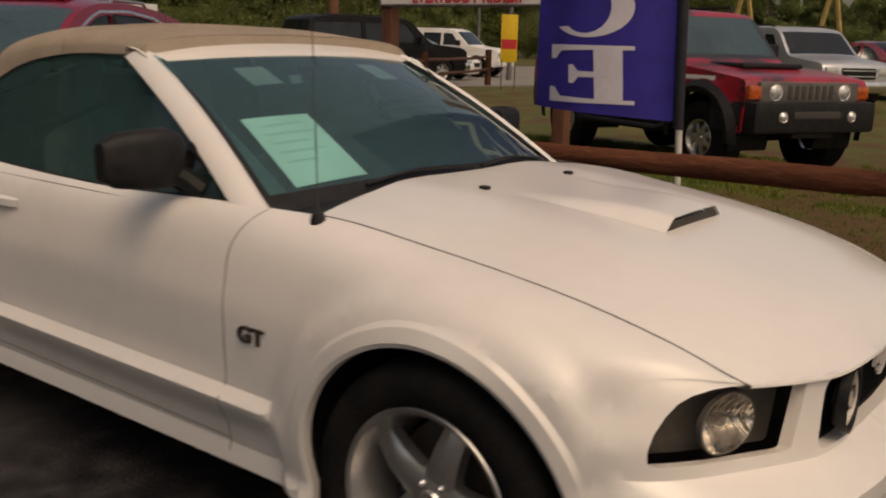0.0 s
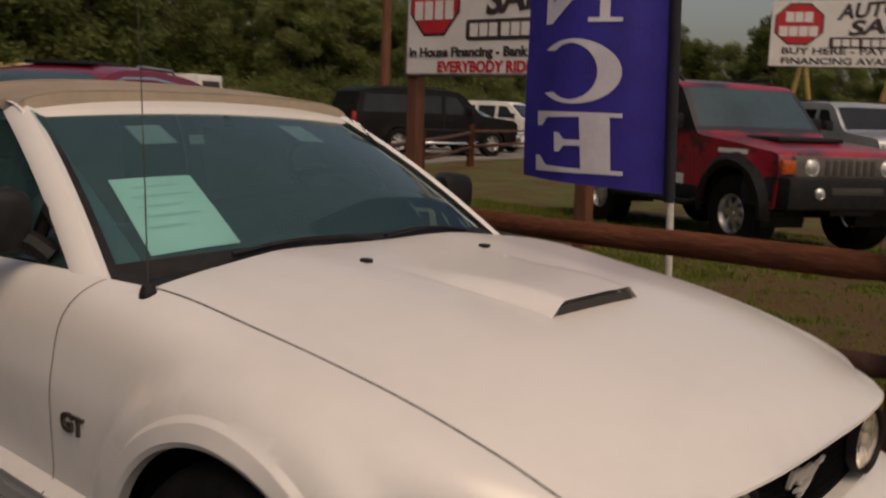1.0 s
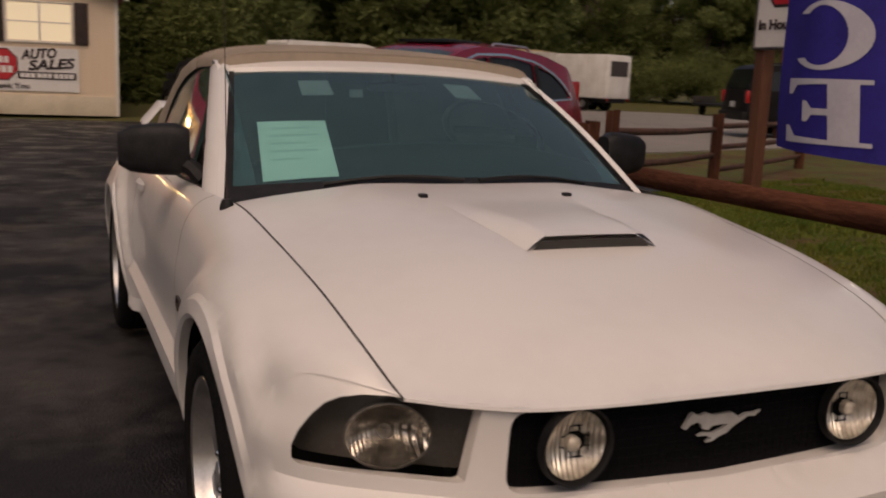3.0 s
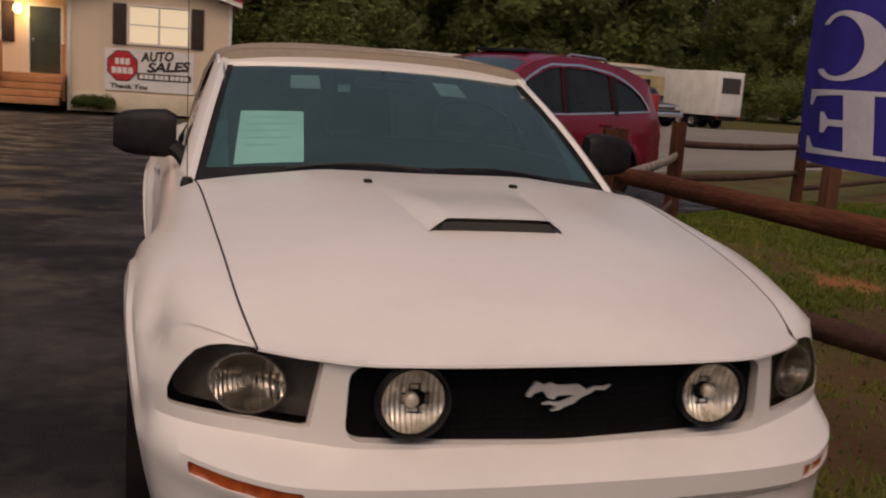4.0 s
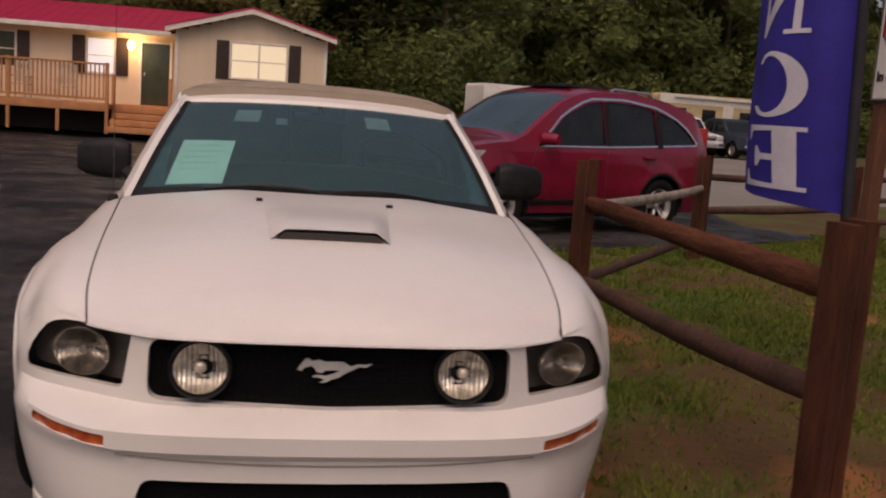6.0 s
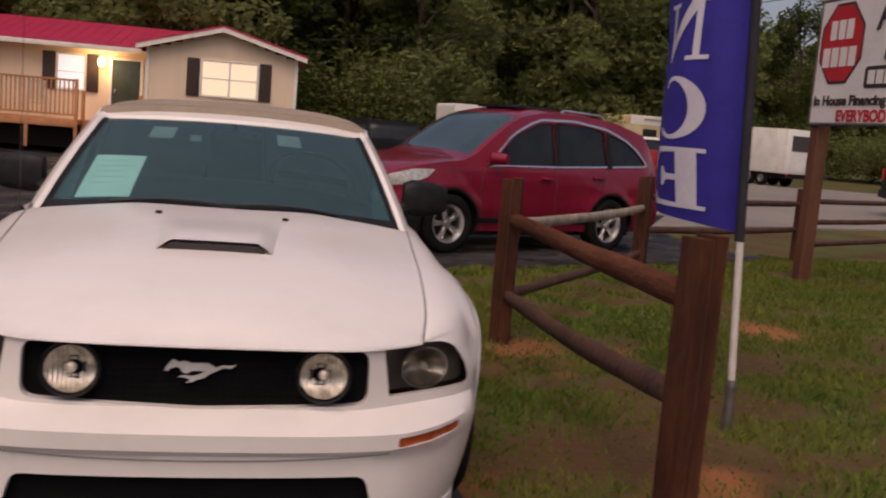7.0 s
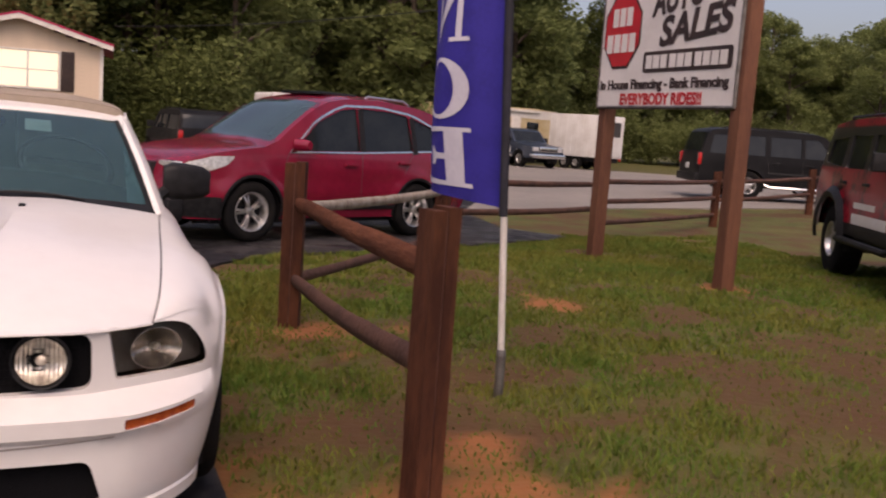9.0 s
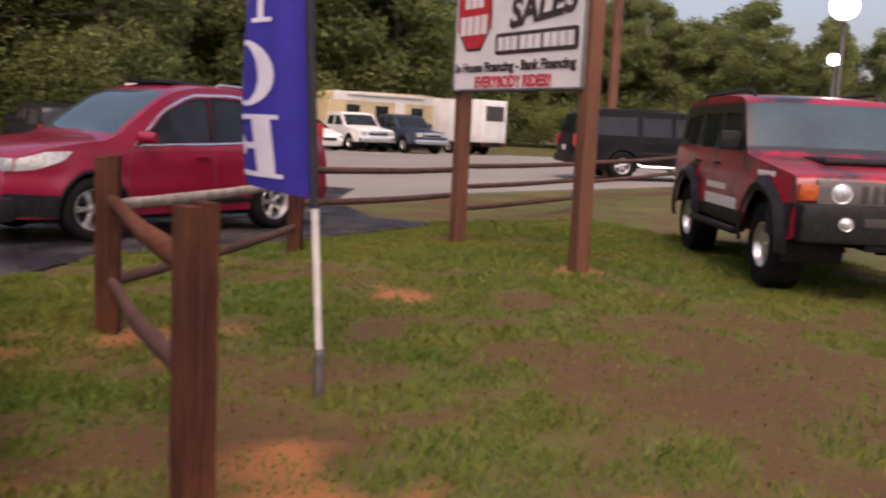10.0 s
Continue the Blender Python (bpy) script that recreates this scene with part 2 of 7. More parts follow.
def fluted(m):
    """Vertical flutes pressed into a lamp's mirror."""
    n = m.node_tree.nodes
    wave, bump = n.new("ShaderNodeTexWave"), n.new("ShaderNodeBump")
    wave.bands_direction = "X"
    wave.inputs["Scale"].default_value, wave.inputs["Distortion"].default_value = 26.0, 0.6
    bump.inputs["Strength"].default_value, bump.inputs["Distance"].default_value = 0.9, 0.006
    link_nodes(m, n["Texture Coordinate"].outputs["Object"], wave.inputs[0])
    link_nodes(m, wave.outputs["Fac"], bump.inputs["Height"])
    link_nodes(m, bump.outputs[0], n["Principled BSDF"].inputs["Normal"])


fluted(reflector)
lamp_bowl = mat("smoky_lamp_bowl", (0.62, 0.58, 0.52), 0.10, 0.97, second=(0.34, 0.31, 0.28), scale=22, bump=0.15, bump_scale=30)
fluted(lamp_bowl)
emblem_silver = mat("satin_silver", (0.72, 0.72, 0.72), 0.3, 0.55, second=(0.6, 0.6, 0.6), scale=30)
steel_dark = mat("dark_steel", (0.06, 0.058, 0.055), 0.55, 0.6, second=(0.1, 0.07, 0.05), scale=20)
clear_glass = mat("lamp_glass", (1, 1, 1), 0.02, transmission=1.0, ior=1.25)
tinted_glass = mat("tinted_glass", (0.24, 0.56, 0.60), 0.03, transmission=0.92, ior=1.5)
dark_glass = mat("dark_car_glass", (0.010, 0.013, 0.015), 0.08, second=(0.016, 0.019, 0.02), scale=3, spec=0.4)
pale_glass = mat("pale_car_glass", (0.035, 0.065, 0.075), 0.06, second=(0.025, 0.045, 0.055), scale=2, spec=0.7)
amber = mat("amber_lens", (0.46, 0.095, 0.022), 0.15, second=(0.30, 0.05, 0.015), scale=30, coat=0.4)
red_lens = mat("red_lens", (0.45, 0.02, 0.02), 0.15, second=(0.3, 0.01, 0.01), scale=30, coat=0.4)
canvas_tan = mat("tan_canvas", (0.31, 0.255, 0.20), 0.9, second=(0.27, 0.22, 0.17), scale=5, bump=0.4, bump_scale=400)
seat_dark = mat("charcoal_leather", (0.04, 0.038, 0.037), 0.55, second=(0.06, 0.055, 0.05), scale=10, bump=0.2, bump_scale=120)
paper = mat("mint_paper", (0.62, 0.80, 0.72), 0.7, second=(0.56, 0.74, 0.66), scale=6)
paper_white = mat("white_label", (0.24, 0.27, 0.26), 0.7, second=(0.2, 0.23, 0.22), scale=9)
ink_grey = mat("grey_print", (0.47, 0.62, 0.56), 0.8)
seam_shade_dark = mat("panel_gap_and_shade", (0.045, 0.042, 0.04), 0.9)
gap_crease_grey = mat("shallow_gap_and_crease_shade", (0.28, 0.25, 0.23), 0.9)
badge_metal = mat("badge_pewter", (0.16, 0.13, 0.11), 0.35, 0.8, second=(0.1, 0.08, 0.07), scale=40)
plate_white = mat("plate_white", (0.6, 0.6, 0.58), 0.5)
ink_black = mat("black_print", (0.02, 0.02, 0.022), 0.7, second=(0.03, 0.03, 0.03), scale=8)

# ---- ground, lot and road ----
def ground_material():
    m = mat("grass_and_clay", (0.048, 0.062, 0.009), 0.95, second=(0.094, 0.078, 0.016), scale=0.9, amount=0.9, bump=0.9, bump_scale=14)
    n = m.node_tree.nodes
    b = n["Principled BSDF"]
    old = b.inputs["Base Color"].links[0].from_socket
    at = n.new("ShaderNodeAttribute")
    at.attribute_name = "bare"
    clay = n.new("ShaderNodeMix")
    clay.data_type = "RGBA"
    clay.inputs[6].default_value, clay.inputs[7].default_value = (0.074, 0.031, 0.010, 1), (0.25, 0.090, 0.028, 1)
    noise_tex = n.new("ShaderNodeTexNoise")
    noise_tex.inputs["Scale"].default_value, noise_tex.inputs["Detail"].default_value = 1.7, 8
    tc = n["Texture Coordinate"]
    link_nodes(m, tc.outputs["Object"], noise_tex.inputs[0])
    spot = n.new("ShaderNodeAttribute")
    spot.attribute_name = "clay"
    both = n.new("ShaderNodeMath")
    both.operation = "MULTIPLY_ADD"
    both.inputs[1].default_value = 0.6
    link_nodes(m, noise_tex.outputs[0], both.inputs[0])
    link_nodes(m, spot.outputs["Fac"], both.inputs[2])
    rng = n.new("ShaderNodeMapRange")
    rng.inputs[1].default_value, rng.inputs[2].default_value = 0.52, 1.08
    link_nodes(m, both.outputs[0], rng.inputs[0])
    link_nodes(m, rng.outputs[0], clay.inputs[0])
    mix = n.new("ShaderNodeMix")
    mix.data_type = "RGBA"
    link_nodes(m, at.outputs["Fac"], mix.inputs[0])
    link_nodes(m, old, mix.inputs[6])
    link_nodes(m, clay.outputs[2], mix.inputs[7])
    link_nodes(m, mix.outputs[2], b.inputs["Base Color"])
    return m


BARE = [(1.65, 0.0, 1.6), (1.80, 3.30, 1.05), (1.45, -0.4, 0.9), (4.3, 4.2, 0.65), (6.4, 4.8, 0.40), (2.4, 0.1, 0.5), (8.6, 2.2, 0.5), (2.7, -0.7, 0.6)]
SOIL = [(1.9, 1.2, 0.9), (4.7, 0.9, 1.1), (3.2, -0.3, 0.8), (5.4, 2.0, 0.6)]


def clay_at(x, y):
    """How much red clay lies open, round the posts."""
    b = 0.0
    rough = noise.fractal((x * 1.6, y * 2.2, 5.0), 0.7, 2.0, 5)
    for cx, cy, r in BARE:
        b = max(b, 1 - smoothstep(0.1, 1.0, math.hypot(x - cx, (y - cy) * 1.3) / r + 0.75 * rough))
    return b


def bareness(x, y):
    """How bare of grass the ground is: clay round the posts and worn patches."""
    b = clay_at(x, y)
    w = 0.7 * noise.fractal((x * 1.3, y * 1.7, 3.1), 0.6, 2.1, 6) + 0.45 * noise.noise((x * 0.45, y * 0.6, 8.0))
    near = 1 - smoothstep(2.0, 5.5, y)
    for cx, cy, r in SOIL:
        b = max(b, 0.92 * (1 - smoothstep(0.3, 1.0, math.hypot(x - cx, (y - cy) * 1.5) / r + 0.6 * w)))
    return min(1.0, max(b, smoothstep(-0.04, 0.32, w + 0.12 * near) * 0.85))


def steps(lo, a, b, hi, fine, coarse):
    return list(np.arange(lo, a, coarse)) + list(np.arange(a, b, fine)) + list(np.arange(b, hi + 1, coarse))


def build_ground():
    xs = steps(-240, -6, 20, 240, 0.2, 9)
    ys = steps(-120, -5, 16, 240, 0.2, 9)
    verts, bare, clay = [], [], []
    for y in ys:
        for x in xs:
            lot = x < 0.9 and y < 26
            bump = 0.0 if lot else 0.026 * noise.fractal((x * 1.1, y * 1.1, 0.5), 0.9, 2.0, 4)
            verts.append((x, y, rise(x, y) - 0.022 + min(bump, 0.02) - (0.05 if lot else 0)))
            clay.append(clay_at(x, y) if -6 < x < 20 and -5 < y < 16 else 0.0)
            bare.append(bareness(x, y) if -6 < x < 20 and -5 < y < 16 else 0.15)
    n = len(xs)
    faces = [(j * n + i, j * n + i + 1, (j + 1) * n + i + 1, (j + 1) * n + i) for j in range(len(ys) - 1) for i in range(n - 1)]
    me = bpy.data.meshes.new("ground")
    me.from_pydata(verts, [], faces)
    for p in me.polygons:
        p.use_smooth = True
    att = me.attributes.new("bare", "FLOAT", "POINT")
    att.data.foreach_set("value", bare)
    att = me.attributes.new("clay", "FLOAT", "POINT")
    att.data.foreach_set("value", clay)
    me.materials.append(ground_material())
    tagged(new("ground", me), "patchy short grass with worn red clay", "ground", kind="structure")


build_ground()
asphalt = mat("wet_dark_asphalt", (0.010, 0.0095, 0.011), 0.55, second=(0.046, 0.042, 0.041), scale=0.9, amount=0.42, bump=0.6, bump_scale=110, spec=0.3)


def damp(m):
    """Drying patches: the smooth film of water lies in blotches of its own."""
    n = m.node_tree.nodes
    blot, span = n.new("ShaderNodeTexNoise"), n.new("ShaderNodeMapRange")
    blot.inputs["Scale"].default_value, blot.inputs["Detail"].default_value, blot.inputs["Roughness"].default_value = 1.6, 7, 0.62
    span.inputs[1].default_value, span.inputs[2].default_value, span.inputs[3].default_value, span.inputs[4].default_value = 0.46, 0.60, 0.68, 0.30
    link_nodes(m, n["Texture Coordinate"].outputs["Object"], blot.inputs[0])
    link_nodes(m, blot.outputs[0], span.inputs[0])
    link_nodes(m, span.outputs[0], n["Principled BSDF"].inputs["Roughness"])


damp(asphalt)
road_grey = mat("worn_road_asphalt", (0.17, 0.155, 0.14), 0.85, second=(0.22, 0.20, 0.18), scale=0.25, amount=0.8, bump=0.4, bump_scale=60)


def paving(name, poly, material, label, lift, step):
    bm = bmesh.new()
    wob = [(x + 0.06 * noise.noise((x * 2, y * 2, 1)), y + 0.06 * noise.noise((x * 2, y * 2, 7))) for x, y in dense(poly, 0.5 if step < 2 else 2)]
    sheet(bm, wob, [], step, lambda x, y: (x, y, rise(x, y) + lift))
    bmesh.ops.recalc_face_normals(bm, faces=bm.faces[:])
    edge = [e for e in bm.edges if len(e.link_faces) == 1]
    g = bmesh.ops.extrude_edge_only(bm, edges=edge)
    bmesh.ops.translate(bm, vec=(0, 0, -0.06), verts=[v for v in g["geom"] if isinstance(v, bmesh.types.BMVert)])
    return tagged(part(name, bm, material, smooth=30), label, name, kind="structure")


paving("pavement", [(-70, -40), (1.02, -40), (1.0, -2), (0.96, 2), (1.0, 4.8), (1.3, 5.8), (1.75, 6.4), (2.3, 7.05), (4.5, 7.7), (6.8, 9.2), (7.4, 9.9), (6.9, 11.2), (7.4, 14), (9, 17), (4, 26.2), (-70, 40)], asphalt,
       "dark damp asphalt of the sales lot", 0.0, 1.6)
paving("road", [(7.5, 14.3), (10, 15.3), (14, 15.8), (19, 16.0), (30, 13), (70, -5), (110, 0), (60, 30), (36, 36), (26, 40), (12, 44), (5, 40), (4.1, 26.4), (9.05, 17.2)], road_grey, "pale worn asphalt road", 0.004, 3.0)


# ---- wheels, for every vehicle ----
def wheel(parent, at, radius, width, rim_r, spokes, outward, dark=False, twin=False, nuts=False):
    """A road wheel: a hub with its spokes, tyre, rim and brake disc as pieces of it. It faces outward (1 or -1) along x."""
    m = Matrix.Translation(at) @ Matrix.Diagonal((outward, 1, 1, 1))
    w2 = width / 2
    face = w2 - 0.035

    def piece(name, bm, material, above, label=""):
        bmesh.ops.transform(bm, matrix=m, verts=bm.verts[:])
        bmesh.ops.recalc_face_normals(bm, faces=bm.faces[:])
        return part(name, bm, material, above, label)
    bm = bmesh.new()
    lathe(bm, [(0.0, face + 0.002), (rim_r * 0.11, face + 0.002), (rim_r * 0.13, face - 0.006), (rim_r * 0.26, face - 0.012), (rim_r * 0.29, face - 0.05)], 24)
    hub = piece("wheel", bm, alloy, parent, "spoked alloy wheel")
    for k in range(spokes):
        for off in ((-0.13, 0.13) if twin else (0,)):
            rot = Matrix.Rotation(2 * math.pi * k / spokes + 0.3 + off, 4, "X")
            w0, w1 = (0.30, 0.20) if not twin else (0.11, 0.09)
            bm = bmesh.new()
            rows = []
            for t in (0.0, 0.25, 0.5, 0.75, 1.0):
                r = rim_r * (0.16 + 0.80 * t)
                hw = rim_r * (w0 + (w1 - w0) * t) * (0.62 if 0.2 < t < 0.8 else 0.72)
                x = face - 0.012 - 0.02 * t * t + 0.012 * math.sin(t * 3.1)
                rows.append([rot @ Vector((x - 0.045, hw, r)), rot @ Vector((x - 0.008, hw, r)), rot @ Vector((x, hw * 0.55, r)),
                             rot @ Vector((x, -hw * 0.55, r)), rot @ Vector((x - 0.008, -hw, r)), rot @ Vector((x - 0.045, -hw, r))])
            loft(bm, rows)
            piece("spoke", bm, alloy, hub)
    if nuts:
        for k in range(5):
            a = 2 * math.pi * k / 5 + 0.9
            bm = bmesh.new()
            bmesh.ops.create_uvsphere(bm, u_segments=8, v_segments=5, radius=0.011, matrix=Matrix.Translation((face - 0.009, rim_r * 0.2 * math.cos(a), rim_r * 0.2 * math.sin(a))))
            piece("lug_nut", bm, chrome, hub)
    bm = bmesh.new()
    lathe(bm, [(rim_r + 0.006, w2 - 0.012), (rim_r, w2 - 0.004), (rim_r - 0.012, w2 - 0.008), (rim_r - 0.02, w2 - 0.03), (rim_r - 0.035, w2 - 0.06), (rim_r - 0.05, -w2 * 0.5)], 48)
    piece("rim", bm, alloy, hub)
    bm = bmesh.new()
    rr = radius
    lathe(bm, [(rim_r - 0.004, w2 - 0.014), (rim_r + 0.012, w2 - 0.002), (rim_r + 0.35 * (rr - rim_r), w2 + 0.006), (rim_r + 0.72 * (rr - rim_r), w2 + 0.002), (rr - 0.012, w2 - 0.014),
               (rr - 0.004, w2 - 0.032), (rr, w2 - 0.06), (rr - 0.007, w2 - 0.065), (rr - 0.007, w2 - 0.075), (rr, w2 - 0.08), (rr, -w2 + 0.05), (rr - 0.015, -w2 + 0.01), (rim_r, -w2)], 56)
    piece("tyre", bm, rubber, hub)
    bm = bmesh.new()
    lathe(bm, [(0.0, -0.02), (rim_r * 0.72, -0.02), (rim_r * 0.72, -0.04), (0.0, -0.04)], 32)
    piece("brake_disc", bm, steel_dark, hub)
    return hub


# ---- the white convertible ----
def mirrored(bm):
    g = bmesh.ops.duplicate(bm, geom=bm.verts[:] + bm.edges[:] + bm.faces[:])
    vs = [e for e in g["geom"] if isinstance(e, bmesh.types.BMVert)]
    fs = [e for e in g["geom"] if isinstance(e, bmesh.types.BMFace)]
    bmesh.ops.scale(bm, vec=(-1, 1, 1), verts=vs)
    bmesh.ops.reverse_faces(bm, faces=fs)


AXLE_F, AXLE_R, WHEEL_Z, ARCH = 0.78, 3.50, 0.345, 0.40
LIP = (0.034, 0.046, 0.085, 0.150)
LEDGE = (-0.030, 0.004)
half_width = hermite([(0.0, 0.70), (0.15, 0.80), (0.30, 0.853), (0.5, 0.898), (0.78, 0.922), (1.2, 0.910), (2.0, 0.905), (2.8, 0.902), (3.5, 0.922), (4.1, 0.892), (4.5, 0.83), (4.66, 0.75)])
edge_x = hermite([(0.0, 0.645), (0.15, 0.672), (0.3, 0.70), (0.6, 0.725), (1.25, 0.765), (1.5, 0.80), (2.2, 0.812), (2.9, 0.80), (3.3, 0.765), (3.8, 0.74), (4.4, 0.68), (4.66, 0.62)])
edge_z = hermite([(0.0, 0.695), (0.15, 0.738), (0.3, 0.797), (0.55, 0.86), (0.9, 0.914), (1.25, 0.952), (1.5, 0.955), (2.2, 0.935), (2.8, 0.945), (3.3, 0.985), (3.8, 0.985), (4.4, 0.965), (4.66, 0.93)])
hood_mid = hermite([(-0.02, 0.735), (0.0, 0.748), (0.05, 0.778), (0.15, 0.824), (0.3, 0.868), (0.54, 0.924), (0.8, 0.958), (1.1, 0.987), (1.34, 1.0)])


def side_x(y, z):
    """Half width of the body's side at a height up to the shoulder."""
    w = half_width(y)
    x = w - 0.07 * max(0, (0.60 - z) / 0.4) ** 2 - 0.035 * max(0, (z - 0.66) / 0.12) ** 2 * 0.5
    door = smoothstep(1.24, 1.34, y) * (1 - smoothstep(2.85, 3.05, y))
    low = z - (0.455 + 0.005 * (y - 1.2))
    x += door * 0.034 * (smoothstep(-0.13, LEDGE[0], low) * (1 - smoothstep(LEDGE[0], LEDGE[1], low)))
    x -= smoothstep(1.25, 1.7, y) * (1 - smoothstep(2.5, 3.0, y)) * 0.008 * smoothstep(0.0, 0.05, low) * (1 - smoothstep(0.08, 0.30, low))
    x += 0.03 * (1 - smoothstep(0.22, 0.27, z)) * smoothstep(1.0, 1.2, y) * (1 - smoothstep(3.0, 3.2, y))
    return x + flare(y, z)


def flare(y, z):
    """How far the raised band round a wheel arch stands out."""
    out = 0.0
    for a in (AXLE_F, AXLE_R):
        d = math.hypot(y - a, z - WHEEL_Z)
        out += 0.011 * (1 - smoothstep(ARCH + LIP[0], ARCH + LIP[1], d)) + 0.034 * (1 - smoothstep(ARCH + LIP[2], ARCH + LIP[3], d))
    return out


def flank(y, v):
    """The body's skin from the sill over the shoulder to the upper edge."""
    top0 = 0.70 + 0.06 * smoothstep(0.3, 0.9, y)
    top1 = edge_z(y)
    if v <= top0:
        return (side_x(y, v), y, v)
    t = (v - top0) / (1.0 - top0)
    x0, x2 = side_x(y, top0) - flare(y, top0), edge_x(y)
    z1 = top0 + (top1 - top0) * 0.92
    x1 = x0 - 0.022
    z = (1 - t) ** 2 * top0 + 2 * t * (1 - t) * z1 + t * t * top1
    return ((1 - t) ** 2 * x0 + 2 * t * (1 - t) * x1 + t * t * x2 + flare(y, z) * (1 - t), y, z)


def arch_poly(a, n=30):
    return [(a - ARCH, 0.10)] + [(a - ARCH * math.cos(radians(180 * k / n)), WHEEL_Z + ARCH * math.sin(radians(180 * k / n))) for k in range(n + 1)] + [(a + ARCH, 0.10)]


def cut_profile():
    """The sill line of the side, running up round both wheel arches."""
    pts = [(0.36, 0.20)]
    for a in (AXLE_F, AXLE_R):
        drop = math.degrees(math.asin((0.21 - WHEEL_Z) / ARCH))
        pts += [(a - ARCH * math.cos(radians(t)), WHEEL_Z + ARCH * math.sin(radians(t))) for t in np.linspace(drop, 180 - drop, 34)]
    return pts + [(4.66, 0.30)]


def plan_curve(pts):
    xs = hermite([(i, p[0]) for i, p in enumerate(pts)])
    ys = hermite([(i, p[1]) for i, p in enumerate(pts)])
    return [(xs(i / 20), ys(i / 20)) for i in range(20 * (len(pts) - 1) + 1)]


def nose_plan():
    """The bumper's line seen from above, from the middle outward, by its length."""
    run = plan_curve([(0.0, -0.105), (0.2, -0.102), (0.4, -0.09), (0.585, -0.056), (0.69, 0.015), (0.775, 0.115), (0.83, 0.205), (0.862, 0.285), (0.878, 0.365)])
    length = [0.0]
    for a, b in zip(run, run[1:]):
        length.append(length[-1] + math.dist(a, b))
    return np.array(length), np.array(run)


NOSE_S, NOSE_P = nose_plan()
# the line of grille and headlamps, set back from the bumper
LAMP_LINE = np.array(plan_curve([(0.0, 0.002), (0.2, 0.004), (0.4, 0.014), (0.475, 0.026), (0.54, 0.056), (0.61, 0.095), (0.686, 0.143), (0.75, 0.187), (0.81, 0.243), (0.85, 0.300), (0.878, 0.365)]))
nose_tuck = hermite([(0.18, 0.05), (0.24, 0.025), (0.32, 0.020), (0.405, 0.020), (0.434, 0.015), (0.452, 0.0), (0.50, 0.0)])


def nose(u, z):
    """The front skin; u runs along its plan from the middle outward."""
    s = min(abs(u), NOSE_S[-1])
    x, y = float(np.interp(s, NOSE_S, NOSE_P[:, 0])), float(np.interp(s, NOSE_S, NOSE_P[:, 1]))
    q = s / NOSE_S[-1]
    set_back = float(np.interp(x, LAMP_LINE[:, 0], LAMP_LINE[:, 1])) - y
    y += set_back * smoothstep(0.500, 0.545, z) + nose_tuck(z) * (1 - smoothstep(0.6, 1.0, q))
    y += 0.016 * smoothstep(0.64, 0.76, z) ** 2 * smoothstep(0.58, 0.70, x) * (1 - smoothstep(0.83, 0.878, x))
    x += (side_x(0.365, z) - 0.878) * smoothstep(0.5, 1.0, q)
    return (math.copysign(x, u), y, z)


def nose_u(x):
    return float(np.interp(x, NOSE_P[:, 0], NOSE_S))


def fender_front():
    """Where the fender's skin meets the nose over the headlamp: for heights v of the flank, its y."""
    out = []
    us = np.linspace(nose_u(0.5), NOSE_S[-1], 80)
    for v in np.linspace(1.0, 0.71, 30):
        lo, hi = 0.02, 0.365
        for _ in range(22):
            y = (lo + hi) / 2
            p = flank(y, v)
            line = [nose(u, min(0.76, p[2])) for u in us]
            front = float(np.interp(p[0], [q[0] for q in line], [q[1] for q in line]))
            lo, hi = (y, hi) if front > y else (lo, y)
        out.append((float(v), (lo + hi) / 2, flank((lo + hi) / 2, v)))
    return out


FENDER_TIP = fender_front()
TIP_X, TIP_Z = [p[2][0] for p in FENDER_TIP], [p[2][2] for p in FENDER_TIP]


def nose_top(u):
    z = 0.737
    for _ in range(3):
        x = abs(nose(u, z)[0])
        z = 0.737 + (TIP_Z[0] - 0.737) * smoothstep(0.40, TIP_X[0], x) if x < TIP_X[0] else float(np.interp(x, TIP_X, TIP_Z))
    return z


def hood_skin(x, y):
    e = max(0.3, edge_x(max(0.05, y)))
    t = min(1.0, abs(x) / e)
    zm, ze = hood_mid(y), edge_z(max(0.05, y))
    crown = t ** 2.6
    z = zm * (1 - crown) + ze * crown
    z += 0.012 * math.exp(-((abs(x) - 0.36) / 0.10) ** 2) * smoothstep(0.2, 0.7, y) * 0.5
    return (x, y, z)


def hood_front(x):
    """Where the hood's leading edge lies, swept back to the sides."""
    s = nose_u(abs(x))
    return nose(s, 0.737)[1] - 0.008 - 0.012 * (1 - smoothstep(0.2, 0.66, abs(x)))


